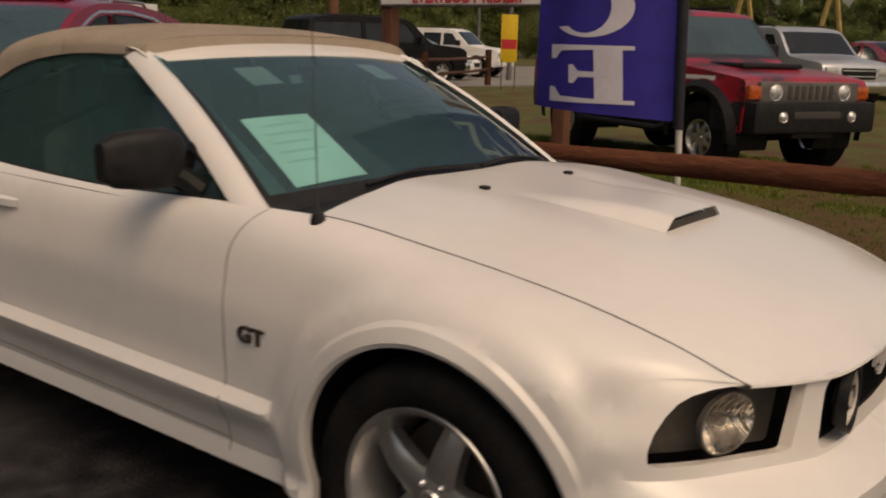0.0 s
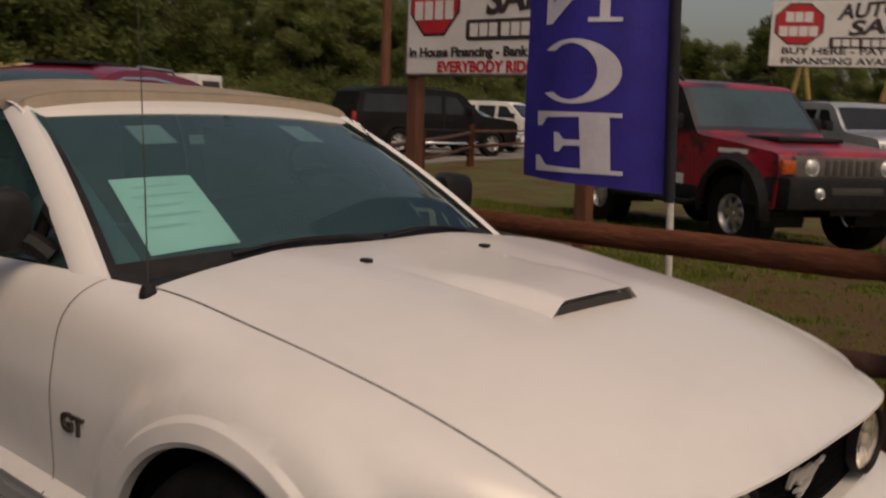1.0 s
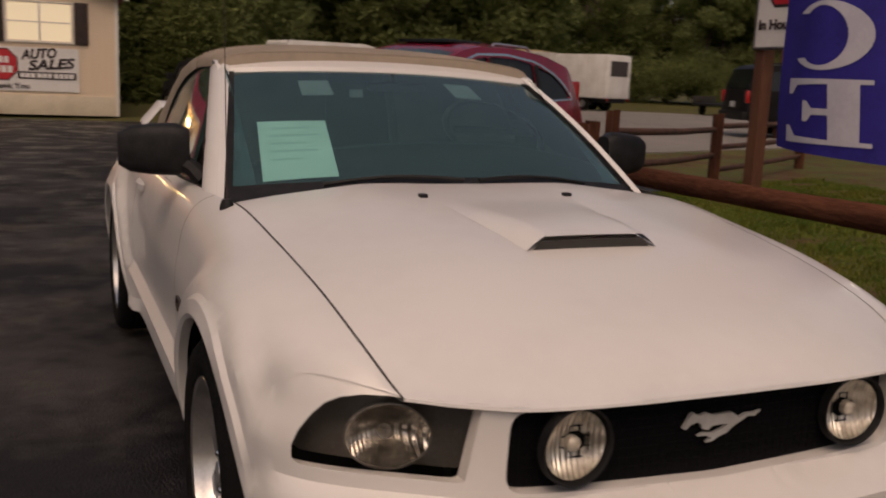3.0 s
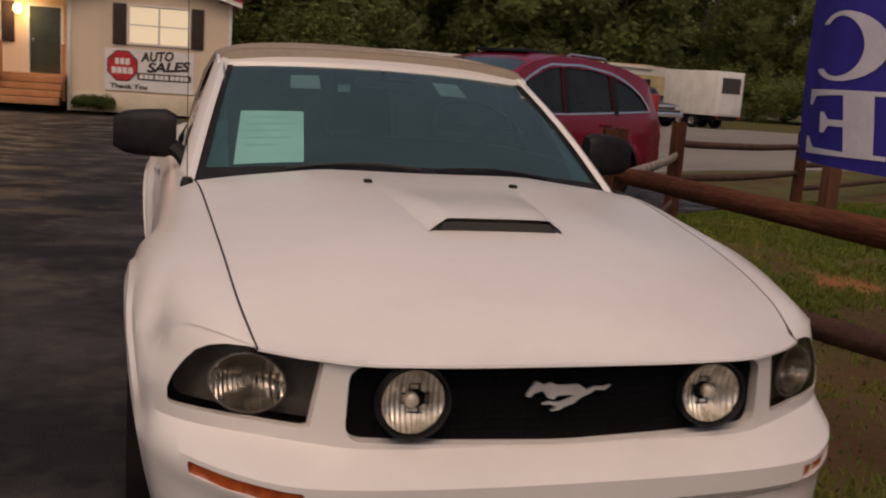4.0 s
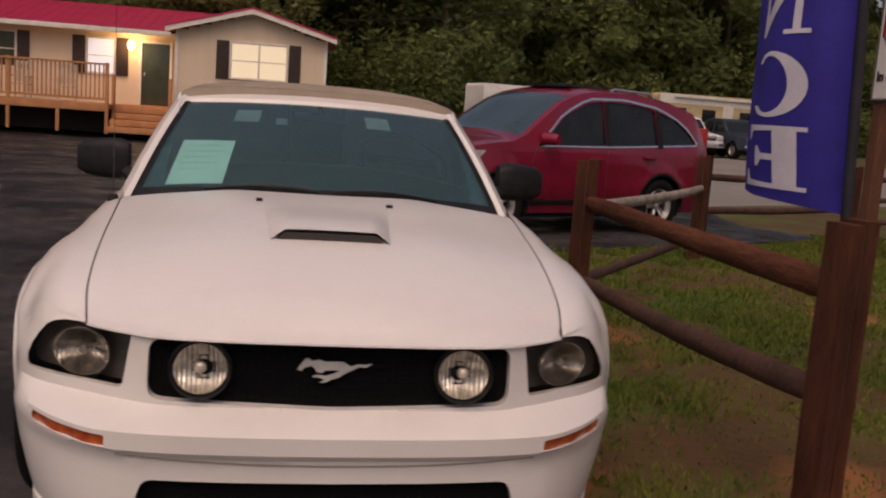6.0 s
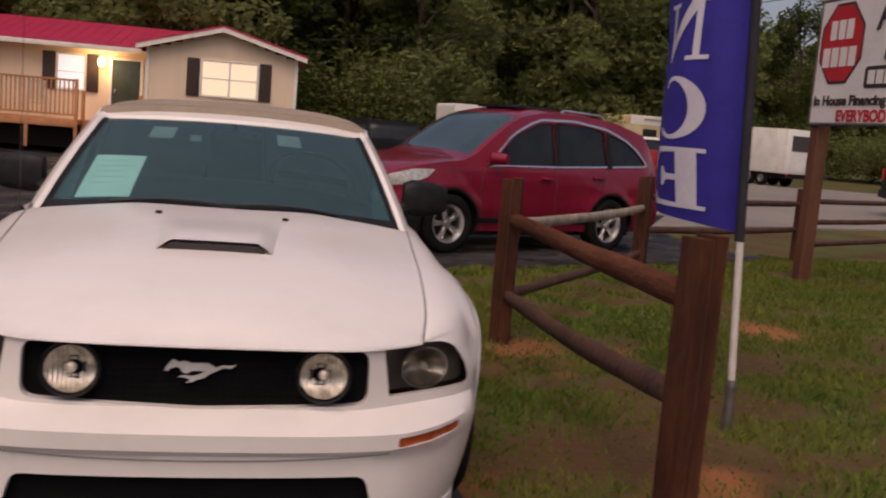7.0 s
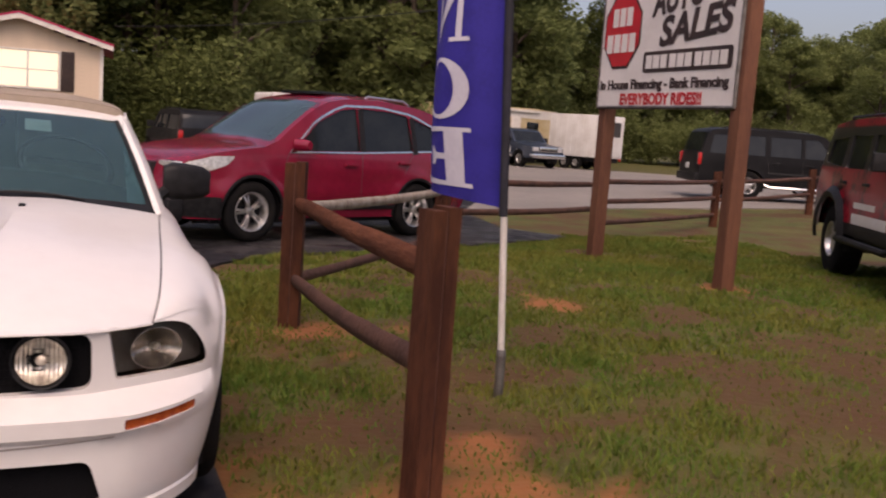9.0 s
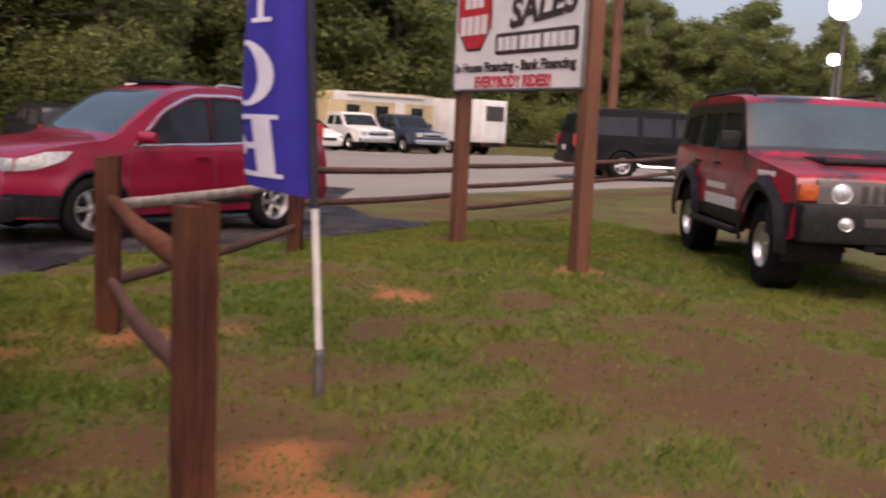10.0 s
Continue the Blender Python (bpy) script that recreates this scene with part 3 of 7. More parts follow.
def blend_seam(one, two, reach, band):
    """Shades two skins as one rounded surface where their edges meet, fading out over a band."""
    spots = []
    for ob in (one, two):
        me = ob.data
        used = collections.Counter(k for p in me.polygons for k in p.edge_keys)
        rim = sorted({i for k, n in used.items() if n == 1 for i in k})
        spots.append((me, rim, np.array([me.vertices[i].co[:] for i in rim]), [me.vertices[i].normal.copy() for i in rim]))
    for (me, rim, co, nor), (_, _, co2, nor2) in ((spots[0], spots[1]), (spots[1], spots[0])):
        seam_co, seam_n = [], []
        for p, n in zip(co, nor):
            d = ((co2 - p) ** 2).sum(1)
            j = int(d.argmin())
            if d[j] < reach * reach:
                o = nor2[j] if nor2[j].dot(n) > 0 else -nor2[j]
                seam_co.append(p)
                seam_n.append((n + o).normalized())
        seam_co = np.array(seam_co)
        normals = [Vector(c.vector) for c in me.corner_normals]
        soft = {}
        for v in me.vertices:
            d = ((seam_co - np.array(v.co[:])) ** 2).sum(1)
            j = int(d.argmin())
            if d[j] < band * band:
                soft[v.index] = (1 - smoothstep(0.0, band, math.sqrt(d[j])), seam_n[j])
        for k, corner in enumerate(me.loops):
            if corner.vertex_index in soft:
                w, n = soft[corner.vertex_index]
                if n.dot(normals[k]) > 0.3:
                    normals[k] = normals[k].lerp(n, w).normalized()
        me.normals_split_custom_set(normals)


def white_convertible():
    car = empty("convertible_car")
    tagged(car, "white two-door convertible with tan canvas top parked on asphalt", "car")
    # flanks
    bm = bmesh.new()
    outline = cut_profile() + [(4.66, 1.0)] + [(y - 0.004, v) for v, y, _ in FENDER_TIP] + [(0.36, 0.70)]
    creases = [[(a + (ARCH + r) * math.cos(radians(t)), WHEEL_Z + (ARCH + r) * math.sin(radians(t))) for t in np.linspace(-20, 200, 70)] for a in (AXLE_F, AXLE_R) for r in LIP]
    creases += [[(y, 0.455 + 0.005 * (y - 1.2) + q) for y in np.linspace(1.34, 2.96, 80)] for q in (-0.13, *LEDGE)]
    sheet(bm, outline, [], 0.028, flank, flip=True, creases=creases)
    mirrored(bm)
    bmesh.ops.remove_doubles(bm, verts=bm.verts[:], dist=1e-5)
    body = part("body_side", bm, car_white, car, smooth=22)
    # arch lips and dark liners
    for sgn in (1, -1):
        for a in (AXLE_F, AXLE_R):
            bm = bmesh.new()
            rows = []
            for k in range(41):
                t = radians(-22 + 224 * k / 40)
                y, z = a - ARCH * math.cos(t), WHEEL_Z + ARCH * math.sin(t)
                x = side_x(max(0.16, y), max(0.21, z))
                dy, dz = -math.cos(t), math.sin(t)
                rows.append([(sgn * x, y, z), (sgn * (x - 0.006), y - dy * 0.012, z - dz * 0.012), (sgn * (x - 0.03), y - dy * 0.014, z - dz * 0.014)])
            loft(bm, rows)
            bmesh.ops.recalc_face_normals(bm, faces=bm.faces[:])
            part("arch_lip", bm, car_white, body)
            bm = bmesh.new()
            lathe(bm, [(ARCH + 0.01, sgn * 0.45), (ARCH + 0.01, sgn * 0.87)], 30, Matrix.Translation((0, a, WHEEL_Z)), (radians(-25), radians(205)))
            box(bm, sgn * 0.44 - 0.01, a - 0.42, 0.12, sgn * 0.44 + 0.01, a + 0.42, 0.76)
            part("wheel_liner", bm, black_plastic, body)
    # nose
    bm = bmesh.new()
    u1 = float(NOSE_S[-1])
    top = [(u, nose_top(u)) for u in np.linspace(u1, -u1, 70)]
    outline = [(-u1, 0.20), (u1, 0.20)] + top
    gu, gl = nose_u(0.490), nose_u(0.494)
    gr = rounded([(-gu, 0.725), (-gl, 0.560), (0.0, 0.543), (gl, 0.560), (gu, 0.725), (0.0, 0.721)], 0.04, 5)
    lamp = [(0.562, 0.580), (0.572, 0.575), (0.816, 0.575), (0.828, 0.583), (0.829, 0.610), (0.825, 0.645), (0.815, 0.678), (0.798, 0.704), (0.772, 0.720), (0.735, 0.730), (0.69, 0.734), (0.61, 0.733), (0.545, 0.731), (0.539, 0.722)]
    lamp = [(nose_u(x), min(z, nose_top(nose_u(x)) - 0.008)) for x, z in lamp]
    lamp_l = [(-u, z) for u, z in reversed(lamp)]
    ii, io = nose_u(0.585), nose_u(0.785)
    ind = rounded([(ii, 0.487), (ii, 0.455), (io, 0.462), (io + 0.008, 0.490)], 0.008, 3)
    ind_l = [(-u, z) for u, z in reversed(ind)]
    mouth = rounded([(-0.49, 0.370), (-0.53, 0.235), (0.53, 0.235), (0.49, 0.370)], 0.03, 4)
    sheet(bm, outline, [gr, lamp, lamp_l, ind, ind_l, mouth], 0.024, nose, rim=(0, 0.035, 0), rim_step=0.015,
          creases=[[(u, z) for u in np.linspace(-u1 * 0.97, u1 * 0.97, 90)] for z in (0.434, 0.452, 0.500, 0.522, 0.545)])
    bmesh.ops.recalc_face_normals(bm, faces=bm.faces[:])
    front = part("front_bumper", bm, car_white, car, smooth=30)
    blend_seam(body, front, 0.022, 0.075)
    # bumper crease, its shade laid on as a thin grey strip, and chin
    bm = bmesh.new()
    rows = []
    for u in np.linspace(-0.56, 0.56, 40):
        z = 0.420 + 0.02 * (u / 0.56) ** 2
        p = Vector(nose(u, z))
        rows.append([p + Vector((0, -0.002, 0.003)), p + Vector((0, -0.003, 0)), p + Vector((0, -0.002, -0.003))])
    loft(bm, rows)
    part("crease_line", bm, gap_crease_grey, front)
    bm = bmesh.new()
    rows = []
    for u in np.linspace(-u1, u1, 60):
        p = Vector(nose(u, 0.205))
        o = Vector((0.2 * u, -1, 0)).normalized()
        rows.append([p + Vector((0, 0, 0.02)), p + o * 0.018 + Vector((0, 0, 0.008)), p + o * 0.016 + Vector((0, 0, -0.03)), p + Vector((0, 0.03, -0.03))])
    loft(bm, rows)
    bmesh.ops.recalc_face_normals(bm, faces=bm.faces[:])
    part("chin_lip", bm, car_white, front)
    # grille
    bm = bmesh.new()
    sheet(bm, [(u * 1.01, z) for u, z in gr], [], 0.05, lambda u, z: Vector(nose(u, z)) + Vector((0, 0.033, 0)))
    bmesh.ops.recalc_face_normals(bm, faces=bm.faces[:])
    grille = part("grille", bm, grille_black, car, "black mesh grille")
    bm = bmesh.new()
    for k in range(-23, 24):
        u = k * 0.02
        zt, zb = 0.718, 0.562
        tube(bm, [Vector(nose(u, zt)) + Vector((0, 0.030, 0)), Vector(nose(u, (zt + zb) / 2)) + Vector((0, 0.030, 0)), Vector(nose(u, zb)) + Vector((0, 0.030, 0))], 0.0016, 4, False)
    for k in range(1, 8):
        z = 0.56 + 0.02 * k
        tube(bm, [Vector(nose(u, z)) + Vector((0, 0.030, 0)) for u in np.linspace(-0.45, 0.45, 25)], 0.0016, 4, False)
    part("grille_wire", bm, grille_black, grille)
    for sgn in (-1, 1):
        c = Vector(nose(sgn * nose_u(0.352), 0.645))
        m = Matrix.Translation((sgn * 0.356, c.y + 0.012, 0.649)) @ Matrix.Rotation(radians(-90), 4, "Z") @ Matrix.Rotation(radians(-4 * sgn), 4, "Z") @ Matrix.Diagonal((1, 0.87, 0.87, 1))
        bm = bmesh.new()
        lathe(bm, [(0.080, -0.01), (0.088, 0.022), (0.093, 0.024), (0.094, 0.0)], 40, m)
        bmesh.ops.recalc_face_normals(bm, faces=bm.faces[:])
        fog = part("fog_lamp", bm, black_plastic, car, "round fog lamp in the grille")
        bm = bmesh.new()
        lathe(bm, [(0.0, -0.024), (0.015, -0.023), (0.04, -0.0165), (0.065, -0.003), (0.080, 0.011)], 40, m)
        bmesh.ops.recalc_face_normals(bm, faces=bm.faces[:])
        part("reflector", bm, reflector, fog)
        bm = bmesh.new()
        lathe(bm, [(0.0, 0.004), (0.010, 0.003), (0.017, -0.002), (0.018, -0.020)], 20, m)
        bmesh.ops.recalc_face_normals(bm, faces=bm.faces[:])
        part("bulb", bm, lamp_cap, fog)
        bm = bmesh.new()
        lathe(bm, [(0.0, 0.027), (0.04, 0.024), (0.07, 0.018), (0.081, 0.012)], 40, m)
        bmesh.ops.recalc_face_normals(bm, faces=bm.faces[:])
        lens = part("lens", bm, clear_glass, fog)
        lens.visible_shadow = False
    # emblem, a plain running shape
    bm = bmesh.new()
    shape = [(-0.100, 0.0), (-0.097, 0.008), (-0.082, 0.030), (-0.075, 0.034), (-0.061, 0.026), (-0.043, 0.031), (-0.026, 0.024), (-0.004, 0.025), (0.022, 0.026), (0.036, 0.017), (0.043, 0.011), (0.061, 0.019), (0.083, 0.018),
             (0.101, 0.022), (0.085, 0.010), (0.065, 0.012), (0.050, 0.003), (0.037, -0.003), (0.026, -0.009), (0.013, -0.020), (-0.009, -0.027), (-0.022, -0.035), (-0.039, -0.037), (-0.026, -0.028), (-0.043, -0.021), (-0.061, -0.021),
             (-0.048, -0.014), (-0.022, -0.017), (0.0, -0.009), (0.015, 0.0), (0.0, 0.001), (-0.026, 0.0), (-0.035, -0.009), (-0.050, -0.005), (-0.056, 0.006), (-0.065, 0.012), (-0.083, 0.006), (-0.091, -0.003)]
    prism(bm, shape, lambda u, v: (u, 0.014 + 0.35 * abs(u) * 0.06, 0.652 + v * 0.95), (0, 0.008, 0))
    part("emblem", bm, emblem_silver, grille, "polished metal emblem")
    # headlamps
    for sgn, poly in ((1, lamp), (-1, lamp_l)):
        bm = bmesh.new()
        sheet(bm, [(u * 1.004, z) for u, z in poly], [], 0.04, lambda u, z: Vector(nose(u, z)) + Vector((-sgn * 0.035, 0.085, 0)))
        bmesh.ops.recalc_face_normals(bm, faces=bm.faces[:])
        lampo = part("headlamp", bm, lamp_housing, car, "clear headlamp with black housing")
        c = Vector(nose(sgn * nose_u(0.675), 0.645))
        m = Matrix.Translation((sgn * 0.678, c.y + 0.052, 0.647)) @ Matrix.Rotation(radians(-90 + sgn * 14), 4, "Z") @ Matrix.Diagonal((1, 1.10, 0.84, 1))
        bm = bmesh.new()
        lathe(bm, [(0.0, -0.046), (0.012, -0.045), (0.036, -0.031), (0.056, -0.010), (0.074, 0.016), (0.076, 0.018)], 40, m)
        bmesh.ops.recalc_face_normals(bm, faces=bm.faces[:])
        part("reflector", bm, lamp_bowl, lampo)
        bm = bmesh.new()
        lathe(bm, [(0.0, 0.002), (0.012, 0.0), (0.013, -0.03)], 16, m)
        part("bulb", bm, reflector, lampo)
        bm = bmesh.new()
        lathe(bm, [(0.075, 0.0), (0.080, 0.019), (0.076, 0.02)], 40, m)
        part("bezel", bm, lamp_housing, lampo)
        bm = bmesh.new()
        sheet(bm, poly, [], 0.03, lambda u, z: Vector(nose(u, z)) + Vector((0, 0.004, 0)))
        bmesh.ops.recalc_face_normals(bm, faces=bm.faces[:])
        lens = part("lens", bm, clear_glass, lampo)
        lens.visible_shadow = False
    for sgn, poly in ((1, ind), (-1, ind_l)):
        bm = bmesh.new()
        sheet(bm, [(u, z) for u, z in poly], [], 0.02, lambda u, z: Vector(nose(u, z)) + Vector((0, 0.010 + 0.004 * math.sin(u * 260), 0)), flip=False)
        bmesh.ops.recalc_face_normals(bm, faces=bm.faces[:])
        part("turn_signal", bm, amber, car, "amber turn signal in the bumper")
    bm = bmesh.new()
    sheet(bm, [(u * 1.02, z + (0.005 if z > 0.3 else -0.005)) for u, z in mouth], [], 0.06, lambda u, z: Vector(nose(u, z)) + Vector((0, 0.034, 0)))
    part("lower_grille", bm, grille_black, car)
    # hood
    bm = bmesh.new()
    e = [(edge_x(y) - 0.004, y) for y in np.linspace(0.16, 1.27, 30)]
    rear = [(x, 1.27 + 0.075 * (1 - (x / 0.77) ** 2)) for x in np.linspace(0.74, -0.74, 30)]
    lead = [(x, hood_front(x)) for x in np.linspace(-0.665, 0.665, 60)]
    outline = lead + e + rear + [(-x, y) for x, y in reversed(e)]

    def hood_fn(x, y):
        p = hood_skin(x, y)
        f = hood_front(x)
        drop = 0.03 * (1 - smoothstep(f, f + 0.07, y)) ** 2
        return (p[0], p[1], max(p[2] - drop * 0.6, 0.735) if y < 0.5 else p[2])
    sheet(bm, outline, [], 0.035, hood_fn)
    hood = part("hood", bm, car_white, car, smooth=60)
    bm = bmesh.new()
    rows = []
    for x in np.linspace(-0.668, 0.668, 60):
        p = Vector(hood_fn(x, hood_front(x)))
        rows.append([p, p + Vector((0, -0.002, -0.006)), p + Vector((0, 0.010, -0.011)), p + Vector((0, 0.06, -0.011))])
    loft(bm, rows)
    bmesh.ops.recalc_face_normals(bm, faces=bm.faces[:])
    part("hood_lip", bm, car_white, hood)
    # gap along the hood, on both sides
    for sgn in (-1, 1):
        bm = bmesh.new()
        rows = []
        for y in np.linspace(0.13, 1.30, 50):
            p = Vector((sgn * edge_x(max(0.05, y)), y, edge_z(max(0.05, y))))
            rows.append([p + Vector((-sgn * 0.0030, 0, 0.0015)), p + Vector((0, 0, 0.0006)), p + Vector((sgn * 0.0022, 0, -0.0004))])
        loft(bm, rows)
        part("hood_gap", bm, seam_shade_dark, hood)
    # scoop
    bm = bmesh.new()
    rows = []
    for y in np.linspace(0.55, 1.07, 18):
        t = (y - 0.55) / 0.52
        hw = 0.172 + 0.035 * t
        h = 0.034 * (1 - smoothstep(0.10, 1.0, t)) + 0.001
        row = []
        for k in range(-8, 9):
            x = hw * 1.12 * k / 8
            s = 1 - smoothstep(hw * 0.86, hw * 1.12, abs(x))
            z = hood_skin(x, y)[2] + h * s + 0.001
            row.append((x, y - (0.03 * (1 - (x / hw) ** 2) * 0 if t else 0), z))
        rows.append(row)
    loft(bm, rows)
    scoop = part("hood_scoop", bm, car_white, hood, smooth=60)
    bm = bmesh.new()
    row0 = [(x, 0.556, hood_skin(x, 0.55)[2] + 0.0015) for x in np.linspace(-0.170, 0.170, 17)]
    row1 = [(x, 0.553, hood_skin(x, 0.55)[2] + 0.001 + 0.024 * (1 - smoothstep(0.152, 0.174, abs(x)))) for x in np.linspace(-0.170, 0.170, 17)]
    loft(bm, [row0, row1])
    bmesh.ops.recalc_face_normals(bm, faces=bm.faces[:])
    part("scoop_opening", bm, seam_shade_dark, scoop)
    for sgn in (-1, 1):
        p = Vector(hood_skin(sgn * 0.245, 1.105))
        bm = bmesh.new()
        box(bm, p.x - 0.012, p.y - 0.014, p.z - 0.004, p.x + 0.012, p.y + 0.014, p.z + 0.010, 0.004)
        part("washer_nozzle", bm, black_plastic, hood)
    # cowl, dash and cabin floor
    bm = bmesh.new()
    rows = []
    for x in np.linspace(-0.76, 0.76, 31):
        y0 = 1.26 + 0.075 * (1 - (x / 0.77) ** 2)
        z0 = hood_skin(x, min(y0, 1.3))[2]
        rows.append([(x, y0 - 0.02, z0 - 0.012), (x, y0 + 0.10, z0 - 0.02), (x, y0 + 0.22, z0 - 0.03), (x, y0 + 0.42, z0 - 0.02), (x, y0 + 0.60, z0 - 0.10), (x, y0 + 0.66, z0 - 0.45)])
    loft(bm, rows)
    bmesh.ops.recalc_face_normals(bm, faces=bm.faces[:])
    dash = part("dashboard", bm, black_plastic, car, "black dashboard")
    bm = bmesh.new()
    loft(bm, [[(-0.84, 1.6, 0.92), (-0.80, 1.6, 0.35), (0.80, 1.6, 0.35), (0.84, 1.6, 0.92)], [(-0.84, 3.75, 0.92), (-0.80, 3.75, 0.35), (0.80, 3.75, 0.35), (0.84, 3.75, 0.92)]])
    box(bm, -0.8, 3.55, 0.35, 0.8, 3.6, 0.95)
    part("cabin_tub", bm, seat_dark, car)
    for sgn in (-1, 1):
        bm = bmesh.new()
        c = sgn * 0.36
        box(bm, c - 0.24, 2.0, 0.42, c + 0.24, 2.52, 0.58, 0.05)
        box(bm, c - 0.24, 2.46, 0.5, c + 0.24, 2.62, 1.06, 0.06, Matrix.Translation((c, 2.5, 0.5)) @ Matrix.Rotation(radians(-14), 4, "X") @ Matrix.Translation((-c, -2.5, -0.5)))
        seat = part("front_seat", bm, seat_dark, car, "charcoal leather bucket seat")
        bm = bmesh.new()
        box(bm, c - 0.13, 2.66, 1.06, c + 0.13, 2.76, 1.24, 0.04)
        part("headrest", bm, seat_dark, seat)
    bm = bmesh.new()
    lathe(bm, [(0.185 + 0.014 * math.cos(a), 0.014 * math.sin(a)) for a in np.linspace(0, 2 * math.pi, 9)], 32, Matrix.Translation((0.36, 2.02, 0.93)) @ Matrix.Rotation(radians(60), 4, "X") @ Matrix.Rotation(radians(90), 4, "Y"))
    box(bm, 0.20, 2.01, 0.90, 0.52, 2.03, 0.95, 0.01)
    part("steering_wheel", bm, black_plastic, dash)
    # windscreen
    def screen(x, t):
        """Windscreen: x across from -1 to 1, t from its foot to its head."""
        yb, zb, wb = 1.305 + 0.175 * abs(x) ** 2.4, 0.985 - 0.05 * abs(x) ** 2, 0.765
        yh, zh, wh = 2.085 + 0.06 * abs(x) ** 2.2, 1.350 - 0.024 * abs(x) ** 2, 0.625
        bow = 0.018 * math.sin(math.pi * t)
        return Vector((x * (wb + (wh - wb) * t), yb + (yh - yb) * t - bow * 0.5, zb + (zh - zb) * t + bow))
    bm = bmesh.new()
    loft(bm, [[screen(x, t) for x in np.linspace(-1, 1, 25)] for t in np.linspace(-0.03, 1.0, 11)])
    bmesh.ops.recalc_face_normals(bm, faces=bm.faces[:])
    ws = part("windscreen", bm, tinted_glass, car, "tinted curved windscreen")
    ws.visible_shadow = False
    bm = bmesh.new()
    for x0, x1 in ((-1.0, -0.962), (0.962, 1.0)):
        loft(bm, [[screen(x, t) + Vector((0, -0.003, 0.002)) for x in (x0, x1)] for t in np.linspace(0, 1, 11)])
    loft(bm, [[screen(x, t) + Vector((0, -0.003, 0.002)) for x in np.linspace(-1, 1, 25)] for t in (-0.02, 0.07)])
    part("black_border", bm, black_plastic, ws)
    for sgn in (-1, 1):
        bm = bmesh.new()
        rows = []
        for t in np.linspace(-0.06, 1.06, 12):
            p = screen(sgn, t)
            rows.append([p + Vector((sgn * -0.004, -0.012, 0.008)), p + Vector((sgn * 0.018, -0.012, 0.014)), p + Vector((sgn * 0.048, 0.02, 0.004)), p + Vector((sgn * 0.055, 0.055, -0.012)), p + Vector((sgn * 0.03, 0.075, -0.03))])
        loft(bm, rows)
        bmesh.ops.recalc_face_normals(bm, faces=bm.faces[:])
        part("windscreen_pillar", bm, car_white, car)
    bm = bmesh.new()
    rows = []
    for x in np.linspace(-1.06, 1.06, 29):
        p = screen(max(-1, min(1, x)), 1.0) + Vector((0.63 * (x - max(-1, min(1, x))), 0, 0))
        rows.append([p + Vector((0, -0.012, -0.006)), p + Vector((0, -0.004, 0.012)), p + Vector((0, 0.05, 0.032)), p + Vector((0, 0.10, 0.040)), p + Vector((0, 0.11, 0.02))])
    loft(bm, rows)
    bmesh.ops.recalc_face_normals(bm, faces=bm.faces[:])
    part("windscreen_header", bm, car_white, car)
    # paper and labels behind the screen
    def on_screen(poly, name, material, lift, label=""):
        bm = bmesh.new()
        prism(bm, poly, lambda x, t: screen(x, t) + Vector((0, 0.012 + lift, -0.010 - lift)), (0, 0.001, -0.001))
        return part(name, bm, material, ws, label)
    sheet_paper = on_screen([(-0.85, 0.51), (-0.53, 0.50), (-0.535, 0.105), (-0.84, 0.095)], "price_sheet", paper, 0.0, "mint green printed price sheet")
    for k, (a, b) in enumerate(((0.2, 0.8), (0.15, 0.9), (0.15, 0.7), (0.15, 0.85), (0.15, 0.6))):
        x0, x1, t = -0.85 + 0.3 * a, -0.85 + 0.3 * b, 0.455 - 0.055 * k
        bm = bmesh.new()
        prism(bm, [(x0, t), (x1, t), (x1, t - 0.012), (x0, t - 0.012)], lambda x, t: screen(x, t) + Vector((0, 0.0105, -0.0085)), (0, 0.0005, -0.0005))
        part("print_line", bm, ink_grey, sheet_paper)
    for x in (-0.50, 0.40):
        bm = bmesh.new()
        prism(bm, [(x - 0.085, 0.87), (x + 0.085, 0.87), (x + 0.085, 0.72), (x - 0.085, 0.72)], lambda a, t: screen(a, t) + Vector((0, 0.06, -0.03)), (0, 0.012, -0.006))
        vis = part("sun_visor", bm, paper_white, car, "pale label on the folded sun visor")
    bm = bmesh.new()
    box(bm, -0.12, 2.02, 1.20, 0.12, 2.06, 1.27, 0.015)
    tube(bm, [(0, 2.05, 1.25), (0, 2.06, 1.34)], 0.012)
    part("inner_mirror", bm, black_plastic, car)
    block("mirror_tag", paper_white, car, -0.20, 1.99, 1.17, -0.15, 1.995, 1.23, bevel=0)
    # wipers
    for x0, x1 in ((-0.62, -0.02), (0.05, 0.62)):
        bm = bmesh.new()
        pts = [screen(x0 + (x1 - x0) * k / 8, 0.03 + 0.03 * math.sin(k / 8 * 3.1)) + Vector((0, -0.012, 0.014)) for k in range(9)]
        tube(bm, pts, 0.007, 6)
        part("wiper", bm, black_plastic, car)
    # soft top
    top_c = hermite([(2.10, 1.392), (2.2, 1.418), (2.5, 1.448), (2.9, 1.445), (3.3, 1.32), (3.6, 1.13), (3.78, 0.995)])
    top_e = hermite([(2.10, 1.342), (2.5, 1.338), (2.8, 1.305), (3.0, 1.24), (3.15, 1.13), (3.27, 0.985), (3.78, 0.985)])
    top_x = hermite([(2.10, 0.648), (2.5, 0.660), (2.8, 0.668), (3.0, 0.685), (3.15, 0.71), (3.27, 0.74), (3.78, 0.70)])
    bm = bmesh.new()
    rows = []
